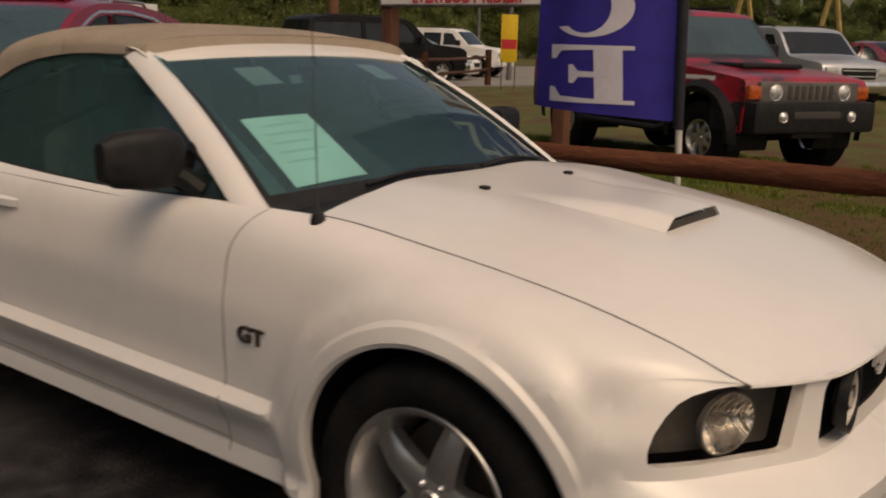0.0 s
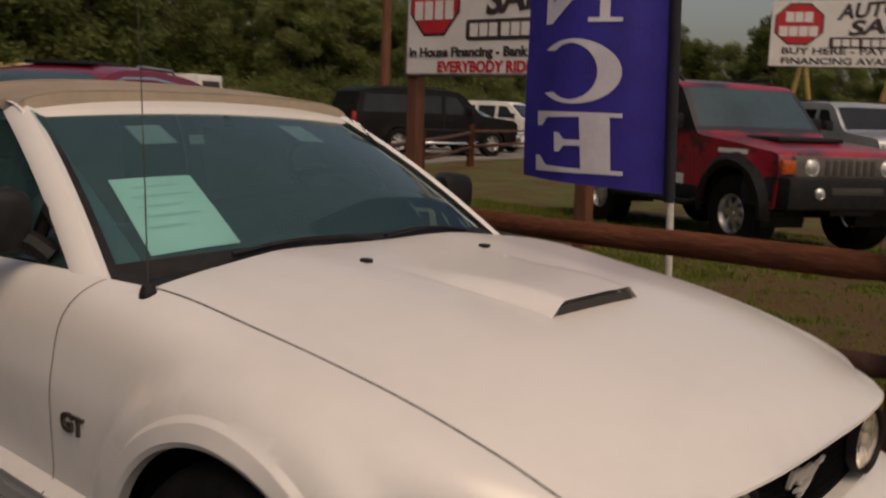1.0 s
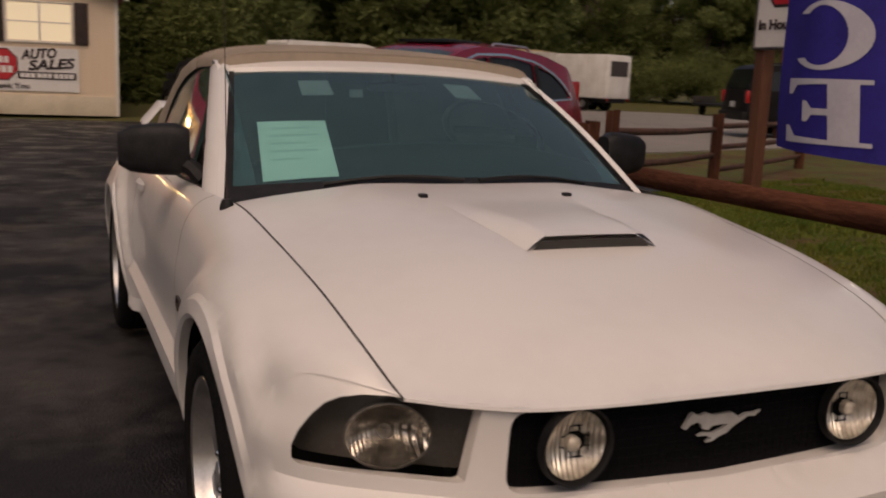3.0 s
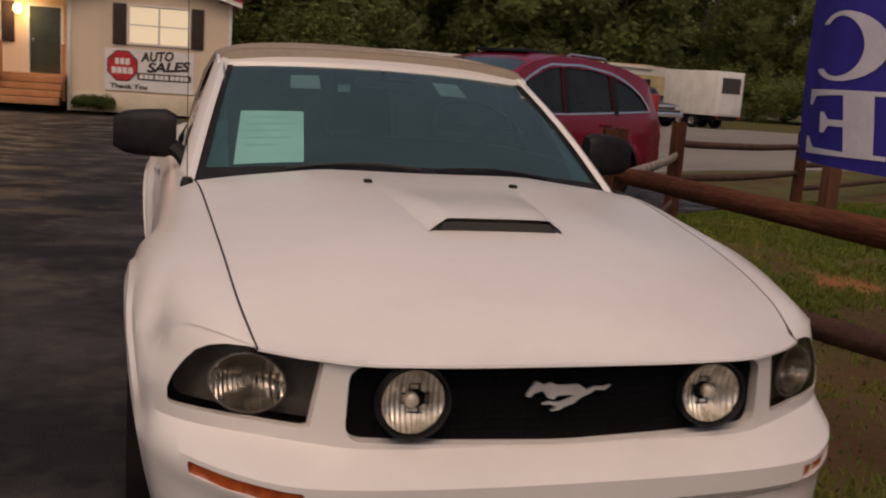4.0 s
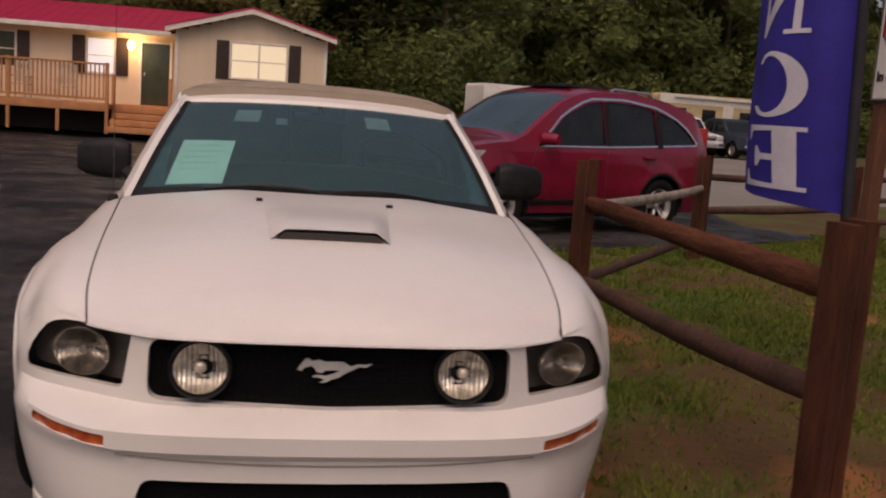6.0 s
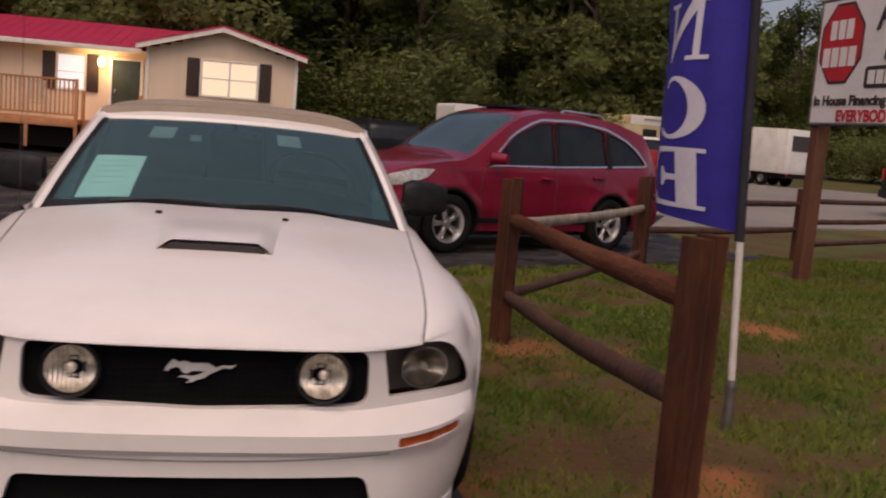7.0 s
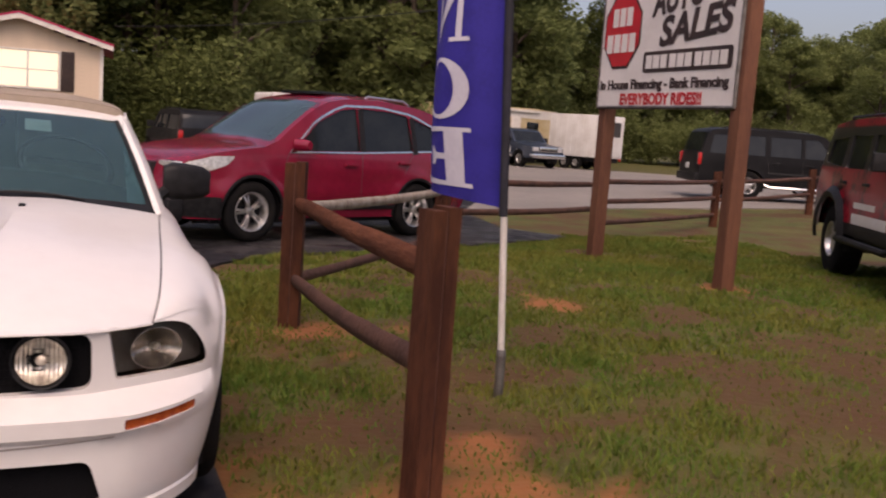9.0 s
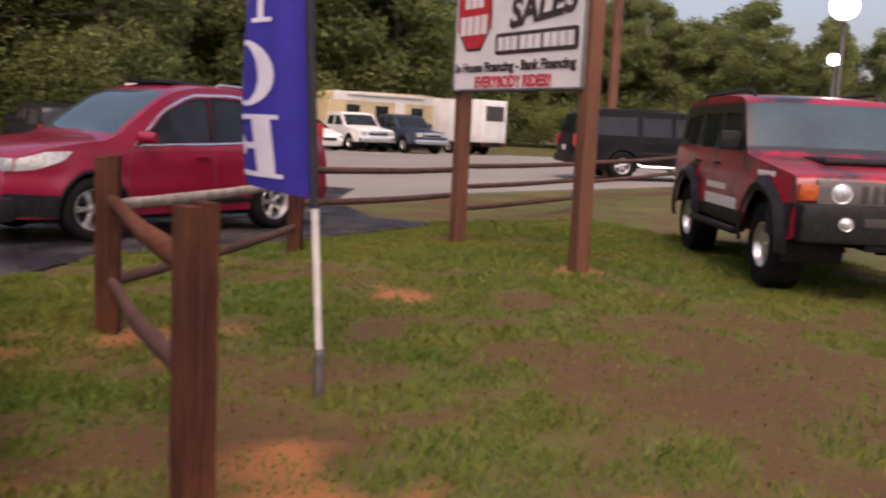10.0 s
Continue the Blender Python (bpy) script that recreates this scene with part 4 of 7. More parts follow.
    for y in [2.155] + list(np.linspace(2.165, 3.78, 40)):
        c, e, w = top_c(y) - (0.07 if y < 2.16 else 0), top_e(y) - (0.05 if y < 2.16 else 0), top_x(y)
        row = []
        for k in range(-14, 15):
            s = k / 14
            th = abs(s) * math.pi / 2
            row.append((w * math.copysign(math.sin(th) ** 0.85 if th else 0, s), y, e + (c - e) * math.cos(th) ** 0.62))
        rows.append(row)
    loft(bm, rows)
    part("soft_top", bm, canvas_tan, car, "tan canvas folding top", smooth=60)
    for y in (2.18, 2.62, 3.02):
        bm = bmesh.new()
        c, e, w = top_c(y), top_e(y), top_x(y)
        tube(bm, [(w * math.copysign(math.sin(abs(s) * math.pi / 2) ** 0.85 if s else 0, s), y, e + (c - e) * math.cos(abs(s) * math.pi / 2) ** 0.62 + 0.001) for s in np.linspace(-1, 1, 29)], 0.004, 5, False)
        part("top_seam", bm, canvas_tan, car)
    # side glass
    for sgn in (-1, 1):
        bm = bmesh.new()
        loft(bm, [[Vector((sgn * (edge_x(y) - 0.012), y, edge_z(y) - 0.010)).lerp(Vector((sgn * (top_x(max(2.1, y)) - 0.01), y, min(top_e(max(2.1, y)), 0.94 + max(0, y - 1.52) * 0.70))), t) for t in (0, 0.33, 0.66, 1)] for y in np.linspace(1.53, 3.26, 36)])
        bmesh.ops.recalc_face_normals(bm, faces=bm.faces[:])
        sw = part("side_window", bm, tinted_glass, car, "dark tinted side glass")
        sw.visible_shadow = False
        bm = bmesh.new()
        tube(bm, [(sgn * (edge_x(y) - 0.008), y, edge_z(y) + 0.001) for y in np.linspace(1.55, 3.27, 20)], 0.004, 6)
        part("belt_seal", bm, black_plastic, car)
        bm = bmesh.new()
        tube(bm, [(sgn * (edge_x(1.52) - 0.03), 1.55, 0.955), (sgn * (edge_x(1.6) - 0.05), 1.80, 1.085), (sgn * 0.78, 1.84, 0.96)], 0.022, 6)
        part("mirror_sail", bm, black_plastic, car)
        # door mirrors
        bm = bmesh.new()
        rows = []
        for k in range(7):
            t = k / 6
            x = 0.82 + 0.22 * t
            h = 0.088 * (1 - 0.25 * t ** 3) * (0.8 if k in (0, 6) else 1)
            d = 0.060 * (1 - 0.45 * t ** 2) * (0.75 if k in (0, 6) else 1)
            rows.append([(sgn * x, 1.80 + 0.04 * t + d * math.copysign(abs(math.cos(a)) ** 0.6, math.cos(a)), 1.062 - 0.004 * t + h * math.copysign(abs(math.sin(a)) ** 0.6, math.sin(a))) for a in np.linspace(0, 2 * math.pi, 17)[:-1]])
        vs = loft(bm, rows, True)
        bm.faces.new(vs[0]), bm.faces.new(vs[-1][::-1])
        tube(bm, [(sgn * 0.775, 1.74, 0.965), (sgn * 0.81, 1.77, 1.0), (sgn * 0.87, 1.80, 1.035)], [0.034, 0.03, 0.034], 8)
        bmesh.ops.recalc_face_normals(bm, faces=bm.faces[:])
        dm = part("door_mirror", bm, black_plastic, car, "black door mirror")
        block("mirror_glass", chrome, dm, sgn * 0.84, 1.857, 1.015, sgn * 1.01, 1.861, 1.11, bevel=0)
        # door gap and handle
        bm = bmesh.new()
        rows = []
        for k in range(26):
            v = 0.245 + (0.995 - 0.245) * k / 25
            y = 1.50 - 0.075 * smoothstep(0.80, 1.0, v) + 0.03 * (1 - smoothstep(0.24, 0.5, v))
            p = [Vector(flank(y + d, v)) + Vector((0.0015, 0, 0.0005)) for d in (-0.003, 0.003)]
            rows.append([Vector((sgn * q.x, q.y, q.z)) for q in p])
        loft(bm, rows)
        rows = []
        for y in np.linspace(1.53, 2.86, 30):
            p = [Vector(flank(y, 0.285 + 0.01 * (y - 1.5) + d)) + Vector((0.0015, 0, 0)) for d in (-0.0025, 0.0025)]
            rows.append([Vector((sgn * q.x, q.y, q.z)) for q in p])
        loft(bm, rows)
        rows = []
        for k in range(20):
            v = 0.30 + 0.68 * k / 19
            p = [Vector(flank(2.86 + 0.03 * v + d, v)) + Vector((0.0015, 0, 0)) for d in (-0.003, 0.003)]
            rows.append([Vector((sgn * q.x, q.y, q.z)) for q in p])
        loft(bm, rows)
        part("door_gap", bm, gap_crease_grey, body)
        bm = bmesh.new()
        rows = []
        for y in np.linspace(2.58, 2.81, 12):
            q = flank(y, 0.82)
            w = 0.02 * math.sin(math.pi * (y - 2.57) / 0.25) + 0.006
            rows.append([(sgn * (q[0] + 0.002), y, q[2] - 0.016), (sgn * (q[0] + w), y, q[2] - 0.012), (sgn * (q[0] + w), y, q[2] + 0.012), (sgn * (q[0] + 0.002), y, q[2] + 0.018)])
        loft(bm, rows)
        bmesh.ops.recalc_face_normals(bm, faces=bm.faces[:])
        part("door_handle", bm, car_white, car)
        # trim letters
        q = flank(1.385, 0.627)
        m = Matrix.Translation((sgn * (q[0] + 0.003), 1.385, 0.627)) @ Matrix.Rotation(radians(90 * sgn), 4, "Z") @ Matrix.Rotation(radians(90), 4, "X")
        lettering("badge", "GT", 0.062, badge_metal, car, m, 0.004, 0.002, width=0.105)
        # wheels
        for a in (AXLE_F, AXLE_R):
            wheel(car, (sgn * 0.818, a, WHEEL_Z), 0.345, 0.235, 0.238, 5, sgn, nuts=True)
    # antenna
    bm = bmesh.new()
    q = Vector((-0.792, 1.25, 0.938))
    lathe(bm, [(0.0, 0.030), (0.014, 0.028), (0.020, 0.012), (0.022, -0.004), (0.020, -0.01)], 16, Matrix.Translation(q) @ Matrix.Rotation(radians(-90), 4, "Y"))
    ant = part("antenna", bm, black_plastic, car, "thin whip antenna")
    bm = bmesh.new()
    tube(bm, [q + Vector((0, 0, 0.02)), q + Vector((-0.004, 0.012, 0.40)), q + Vector((-0.008, 0.03, 0.78))], [0.0018, 0.0014, 0.0010], 6)
    part("mast", bm, steel_dark, ant)
    # deck, spoiler and tail
    bm = bmesh.new()
    sheet(bm, [(edge_x(y) - 0.003, y) for y in np.linspace(3.72, 4.66, 20)] + [(-edge_x(y) + 0.003, y) for y in np.linspace(4.66, 3.72, 20)], [], 0.06,
          lambda x, y: (x, y, edge_z(y) + 0.015 * (1 - (x / 0.75) ** 2)))
    part("deck_lid", bm, car_white, car)
    bm = bmesh.new()
    rows = []
    for x in np.linspace(-0.70, 0.70, 30):
        e = smoothstep(0.60, 0.70, abs(x))
        z, y = 1.10 - 0.11 * e, 4.48 - 0.10 * (x / 0.7) ** 2
        rows.append([(x, y - 0.10, z - 0.005), (x, y - 0.06, z + 0.016), (x, y + 0.05, z + 0.030), (x, y + 0.10, z + 0.028), (x, y + 0.09, z + 0.008), (x, y - 0.04, z - 0.012)])
    loft(bm, rows, True)
    for x in (-0.45, 0.45):
        box(bm, x - 0.05, 4.43, 0.96, x + 0.05, 4.52, 1.10, 0.01)
    bmesh.ops.recalc_face_normals(bm, faces=bm.faces[:])
    part("spoiler", bm, car_white, car)
    bm = bmesh.new()
    loft(bm, [[(s * flank(4.66, v)[0], 4.66 + 0.05 * (1 - abs(s)), flank(4.66, v)[2]) for s in np.linspace(-1, 1, 15)] for v in np.linspace(0.30, 1.0, 12)])
    bmesh.ops.recalc_face_normals(bm, faces=bm.faces[:])
    tail = part("rear_bumper", bm, car_white, car)
    for sgn in (-1, 1):
        block("tail_lamp", red_lens, car, sgn * 0.60 - 0.12, 4.66, 0.72, sgn * 0.60 + 0.12, 4.70, 0.90)
    block("underbody", black_plastic, car, -0.80, 0.35, 0.19, 0.80, 4.55, 0.30, bevel=0.02)
    return car


white_convertible().matrix_world = pose(0, 0, 0, 0, 0, 0.2)


# ---- the other vehicles ----
paint_red = mat("dark_red_paint", (0.25, 0.011, 0.036), 0.26, 0.25, second=(0.20, 0.008, 0.028), scale=1.2, coat=0.6)
paint_black = mat("black_car_paint", (0.008, 0.008, 0.009), 0.45, second=(0.011, 0.011, 0.012), scale=1.5, coat=0.03, spec=0.1)
paint_silver = mat("silver_car_paint", (0.45, 0.47, 0.49), 0.3, 0.5, second=(0.38, 0.4, 0.42), scale=1.5, coat=0.5)
paint_ltwhite = mat("plain_white_paint", (0.72, 0.71, 0.68), 0.4, second=(0.62, 0.6, 0.56), scale=1.2, coat=0.2)
paint_navy = mat("dark_blue_paint", (0.02, 0.03, 0.05), 0.3, second=(0.03, 0.04, 0.06), scale=1.5, coat=0.5)
wrap_mat = mat("red_and_black_wrap", (0.30, 0.011, 0.026), 0.35, second=(0.018, 0.016, 0.018), scale=1.5, amount=0.30, coat=0.4)


def dark_upper(m, foot, head):
    """The wrap is black from the belt line to the roof."""
    n = m.node_tree.nodes
    b = n["Principled BSDF"]
    old = b.inputs["Base Color"].links[0].from_socket
    xyz, low, high, both, mix = n.new("ShaderNodeSeparateXYZ"), n.new("ShaderNodeMapRange"), n.new("ShaderNodeMapRange"), n.new("ShaderNodeMath"), n.new("ShaderNodeMix")
    low.inputs[1].default_value, low.inputs[2].default_value = foot, foot + 0.03
    high.inputs[1].default_value, high.inputs[2].default_value, high.inputs[3].default_value, high.inputs[4].default_value = head, head + 0.03, 1.0, 0.0
    both.operation, mix.data_type = "MULTIPLY", "RGBA"
    mix.inputs[7].default_value = (0.014, 0.013, 0.015, 1)
    link_nodes(m, n["Texture Coordinate"].outputs["Object"], xyz.inputs[0])
    link_nodes(m, xyz.outputs[2], low.inputs[0])
    link_nodes(m, xyz.outputs[2], high.inputs[0])
    link_nodes(m, low.outputs[0], both.inputs[0])
    link_nodes(m, high.outputs[0], both.inputs[1])
    link_nodes(m, both.outputs[0], mix.inputs[0])
    link_nodes(m, old, mix.inputs[6])
    link_nodes(m, mix.outputs[2], b.inputs["Base Color"])


dark_upper(wrap_mat, 1.235, 1.74)
satin_grey = mat("satin_grey_trim", (0.15, 0.14, 0.125), 0.45, 0.4, second=(0.10, 0.095, 0.09), scale=8)
lamp_clear = mat("pale_lamp", (0.62, 0.62, 0.60), 0.12, 0.4, second=(0.4, 0.4, 0.4), scale=25, coat=0.5)


def profile_normals(pts):
    out = []
    for i in range(len(pts)):
        a, b = pts[max(0, i - 1)], pts[min(len(pts) - 1, i + 1)]
        d = Vector((b[0] - a[0], b[1] - a[1])).normalized()
        out.append((-d.y, d.x))
    return out


def refine(pts, step=0.10, soft=1):
    """Rounds an open outline and splits it into short steps."""
    for _ in range(soft):
        q = [pts[0]]
        for a, b in zip(pts, pts[1:]):
            k = 0.25 if math.dist(a, b) < 0.5 else 0.1
            q += [(a[0] + (b[0] - a[0]) * k, a[1] + (b[1] - a[1]) * k), (a[0] + (b[0] - a[0]) * (1 - k), a[1] + (b[1] - a[1]) * (1 - k))]
        pts = q + [pts[-1]]
    out = [pts[0]]
    for a, b in zip(pts, pts[1:]):
        k = max(1, math.ceil(math.dist(a, b) / step))
        out += [(a[0] + (b[0] - a[0]) * i / k, a[1] + (b[1] - a[1]) * i / k) for i in range(1, k + 1)]
    return out


class Shape:
    """The width of a vehicle's shell at each length and height."""
    def __init__(self, length, width, belt, tumble, nose=0.10, tail=0.05, sill=0.04, flare=0.02, axles=(), wheel_z=0.36, arch=0.4):
        self.l, self.w, self.belt, self.tumble, self.nose, self.tail, self.sill, self.flare = length, width / 2, belt, tumble, nose, tail, sill, flare
        self.axles, self.wz, self.arch = axles, wheel_z, arch

    def x(self, s, z):
        w = self.w - self.nose * (1 - smoothstep(-0.1, 0.75, s)) ** 2 - self.tail * smoothstep(self.l - 0.6, self.l, s) ** 2
        w -= self.tumble * max(0.0, z - self.belt) + 0.02 * smoothstep(self.belt - 0.25, self.belt, z) + self.sill * smoothstep(0.0, 1.0, (0.62 - z) / 0.35) ** 2
        w -= 0.012 * math.exp(-((z - self.belt * 0.72) / 0.06) ** 2)
        for a in self.axles:
            w += self.flare * (1 - smoothstep(self.arch + 0.05, self.arch + 0.13, math.hypot(s - a, z - self.wz)))
        return w


def shell(car, shape, outline, paint, glass, windows, screens, axles, wheel_r, arch, sill, step=0.08, crown=0.05):
    """The body of a vehicle: both sides with arches and window openings, and the skin over hood, roof and ends."""
    top = refine(outline)
    low = [(top[-1][0], sill)]
    for a in reversed(axles):
        drop = math.degrees(math.asin(max(-0.9, (sill - wheel_r) / arch)))
        low += [(a + arch * math.cos(radians(t)), wheel_r + arch * math.sin(radians(t))) for t in np.linspace(drop, 180 - drop, 26)]
    low += [(top[0][0], sill)]
    ring = top + low
    for sgn in (1, -1):
        bm = bmesh.new()
        sheet(bm, ring, windows, step, lambda s, z: (sgn * shape.x(s, z), s, z), rim=(-sgn * 0.03, 0, 0), rim_step=0.06)
        bmesh.ops.recalc_face_normals(bm, faces=bm.faces[:])
        side = part("body_side", bm, paint, car, smooth=50)
        for w in windows:
            bm = bmesh.new()
            sheet(bm, w, [], 0.15, lambda s, z: (sgn * (shape.x(s, z) - 0.02), s, z))
            bmesh.ops.recalc_face_normals(bm, faces=bm.faces[:])
            part("side_window", bm, glass, car)
        for a in axles:
            bm = bmesh.new()
            lathe(bm, [(arch + 0.005, sgn * 0.35), (arch + 0.005, sgn * (shape.w - 0.03))], 24, Matrix.Translation((0, a, wheel_r)), (radians(-20), radians(200)))
            box(bm, sgn * 0.36 - 0.01, a - arch - 0.05, sill - 0.1, sgn * 0.36 + 0.01, a + arch + 0.05, wheel_r + arch + 0.02)
            part("wheel_liner", bm, black_plastic, side)
    nrm = profile_normals(top)
    cuts = sorted([(i0, i1, True) for i0, i1 in [(min(range(len(top)), key=lambda i: math.dist(top[i], a)), min(range(len(top)), key=lambda i: math.dist(top[i], b))) for a, b in screens]])
    spans, at = [], 0
    for i0, i1, _ in cuts:
        spans += [(at, i0, False), (i0, i1, True)]
        at = i1
    spans.append((at, len(top) - 1, False))
    first = True
    for i0, i1, is_glass in spans:
        if i1 <= i0:
            continue
        bm = bmesh.new()
        rows = []
        for i in range(i0, i1 + 1):
            s, z = top[i]
            hw = shape.x(s, z)
            row = []
            for k in range(-10, 11):
                f = math.copysign(abs(k / 10) ** 0.8, k)
                c = crown * (1 - abs(f) ** 4)
                row.append((hw * f, s - nrm[i][0] * 0 + nrm[i][0] * c, z + nrm[i][1] * c))
            rows.append(row)
        if is_glass:
            inner = [[Vector(r[k]).lerp(Vector(r[k]), 0) for k in range(1, 20)] for r in rows]
            vs = loft(bm, inner)
            bmesh.ops.recalc_face_normals(bm, faces=bm.faces[:])
            part("windscreen" if first else "rear_window", bm, glass if not isinstance(glass, tuple) else glass[0], car)
            first = False
            for cut in (slice(0, 2), slice(-2, None)):
                bm = bmesh.new()
                loft(bm, [r[cut] for r in rows])
                bmesh.ops.recalc_face_normals(bm, faces=bm.faces[:])
                part("pillar", bm, paint, car)
        else:
            loft(bm, rows)
            bmesh.ops.recalc_face_normals(bm, faces=bm.faces[:])
            part("body_shell", bm, paint, car, smooth=35)
    block("underbody", black_plastic, car, -shape.w + 0.12, axles[0] - 0.5, sill - 0.06, shape.w - 0.12, axles[1] + 0.5, sill + 0.15, bevel=0.02)


def strip(bm, shape, pts, half, sgn, lift=0.003):
    """A thin band along the side through (s, z) points."""
    rows = []
    for i, (s, z) in enumerate(pts):
        a, b = pts[max(0, i - 1)], pts[min(len(pts) - 1, i + 1)]
        d = Vector((b[0] - a[0], b[1] - a[1])).normalized()
        n = (-d.y * half, d.x * half)
        rows.append([(sgn * (shape.x(s + n[0], z + n[1]) + lift), s + n[0], z + n[1]), (sgn * (shape.x(s, z) + lift * 1.6), s, z), (sgn * (shape.x(s - n[0], z - n[1]) + lift), s - n[0], z - n[1])])
    loft(bm, rows)
    bmesh.ops.recalc_face_normals(bm, faces=bm.faces[:])


def straight(a, b, n=12):
    return [(a[0] + (b[0] - a[0]) * i / n, a[1] + (b[1] - a[1]) * i / n) for i in range(n + 1)]


def doors(car, shape, seams, sills, handles, material):
    for sgn in (1, -1):
        for pts in seams:
            bm = bmesh.new()
            strip(bm, shape, refine(pts, 0.06), 0.004, sgn, 0.002)
            part("door_gap", bm, seam_shade_dark, car)
        for pts in sills:
            bm = bmesh.new()
            strip(bm, shape, refine(pts, 0.1), 0.03, sgn, 0.012)
            part("side_trim", bm, black_plastic, car)
        for s, z in handles:
            x = sgn * shape.x(s, z)
            block("door_handle", material, car, min(x, x + sgn * 0.035), s - 0.10, z - 0.018, max(x, x + sgn * 0.035), s + 0.10, z + 0.018, bevel=0.008)


def red_suv(m):
    car = tagged(empty("crossover_car"), "dark red crossover SUV with alloy wheels parked on asphalt", "car")
    ax, wr = (0.92, 3.54), 0.355
    shape = Shape(4.55, 1.82, 1.02, 0.22, 0.22, 0.10, 0.05, 0.022, ax, wr, 0.40)
    outline = [(0.06, 0.24), (-0.02, 0.42), (0.0, 0.66), (0.07, 0.88), (0.30, 0.99), (0.75, 1.06), (1.18, 1.10), (1.55, 1.35), (1.95, 1.585), (2.35, 1.665), (3.0, 1.68), (3.7, 1.62), (4.22, 1.50), (4.46, 1.16), (4.56, 0.95), (4.55, 0.60), (4.58, 0.45), (4.50, 0.30)]
    windows = [rounded([(1.50, 1.065), (1.90, 1.39), (2.28, 1.54), (2.53, 1.565), (2.55, 1.09)], 0.04), rounded([(2.59, 1.09), (2.57, 1.57), (3.1, 1.56), (3.42, 1.52), (3.48, 1.12)], 0.04),
               rounded([(3.52, 1.125), (3.47, 1.51), (3.85, 1.41), (4.05, 1.29), (4.18, 1.17), (4.1, 1.14)], 0.03)]
    tall = lambda pts: [(q, z if z < 1.0 else 1.0 + (z - 1.0) * 1.12) for q, z in pts]
    outline, windows = tall(outline), [tall(w) for w in windows]
    shell(car, shape, outline, paint_red, dark_glass, windows, [tall(((1.20, 1.10), (1.97, 1.585))), tall(((4.20, 1.51), (4.47, 1.16)))], ax, wr, 0.40, 0.27, 0.07)
    for o in list(car.children):
        if o.name.startswith("windscreen"):
            o.data.materials.clear()
            o.data.materials.append(pale_glass)
    arc = refine(tall([(1.44, 1.045), (1.86, 1.405), (2.28, 1.585), (2.9, 1.605), (3.5, 1.545), (3.95, 1.39), (4.22, 1.16)]), 0.05)
    for sgn in (1, -1):
        bm = bmesh.new()
        strip(bm, shape, arc, 0.014, sgn, 0.004)
        strip(bm, shape, refine(tall([(1.44, 1.05), (2.6, 1.075), (4.22, 1.145)]), 0.1), 0.012, sgn, 0.004)
        part("window_trim", bm, chrome, car, "bright window surround")
        for s0, s1 in ((2.57, 2.58), (3.50, 3.47)):
            bm = bmesh.new()
            strip(bm, shape, straight((s0, 1.10), (s1, 1.625 if s0 < 3 else 1.575)), 0.045, sgn, 0.009)
            part("door_pillar", bm, black_plastic, car)
        bm = bmesh.new()
        sheet(bm, rounded([(0.10, 0.76), (0.12, 0.89), (0.40, 0.975), (0.68, 0.985), (0.58, 0.89), (0.30, 0.79)], 0.03), [], 0.05, lambda s, z: (sgn * (shape.x(s, z) + 0.004), s, z))
        bmesh.ops.recalc_face_normals(bm, faces=bm.faces[:])
        part("headlamp", bm, lamp_clear, car, "clear headlamp")
        bm = bmesh.new()
        box(bm, sgn * 0.36 if sgn > 0 else -0.74, 0.015, 0.76, 0.74 if sgn > 0 else -0.36, 0.22, 0.90, 0.03)
        part("headlamp_front", bm, lamp_clear, car)
        block("tail_lamp", red_lens, car, sgn * 0.70 - 0.05, 4.36, 0.95, sgn * 0.70 + 0.05, 4.54, 1.40, bevel=0.03)
        bm = bmesh.new()
        c = sgn * 1.0
        rows = [[(sgn * (0.88 + 0.19 * t), 1.53 + 0.05 * t + 0.06 * math.cos(a) * (1 - 0.4 * t * t), 1.15 + 0.075 * math.sin(a) * (1 - 0.3 * t ** 3)) for a in np.linspace(0, 6.283, 13)[:-1]] for t in (0, 0.2, 0.5, 0.8, 1.0)]
        vs = loft(bm, rows, True)
        bm.faces.new(vs[-1])
        bmesh.ops.recalc_face_normals(bm, faces=bm.faces[:])
        part("door_mirror", bm, paint_red, car)
        bm = bmesh.new()
        tube(bm, [(sgn * 0.61, 2.75, 1.76), (sgn * 0.615, 2.82, 1.80), (sgn * 0.62, 3.45, 1.785), (sgn * 0.60, 3.56, 1.73)], 0.018, 8)
        part("roof_rail", bm, alloy, car, "silver roof rail")
        for a in ax:
            wheel(car, (sgn * 0.80, a, wr), wr, 0.22, 0.225, 5, sgn, twin=True)
        bm = bmesh.new()
        strip(bm, shape, refine([(-0.0, 0.42), (0.5, 0.40)], 0.05), 0.12, sgn, 0.006)
        part("bumper_corner", bm, black_plastic, car)
        bm = bmesh.new()
        strip(bm, shape, [(a + (0.415) * math.cos(radians(t)), wr + 0.415 * math.sin(radians(t))) for a in ax[:1] for t in np.linspace(-10, 190, 24)], 0.018, sgn, 0.006)
        part("arch_trim", bm, black_plastic, car)
        bm = bmesh.new()
        strip(bm, shape, [(ax[1] + 0.415 * math.cos(radians(t)), wr + 0.415 * math.sin(radians(t))) for t in np.linspace(-10, 190, 24)], 0.018, sgn, 0.006)
        part("arch_trim", bm, black_plastic, car)
    block("grille", black_plastic, car, -0.34, -0.075, 0.62, 0.34, 0.06, 0.87, bevel=0.02, label="dark slotted grille")
    for z in (0.66, 0.73, 0.79):
        block("grille_bar", chrome, car, -0.36, -0.09, z - 0.012, 0.36, -0.06, z + 0.012, bevel=0.004)
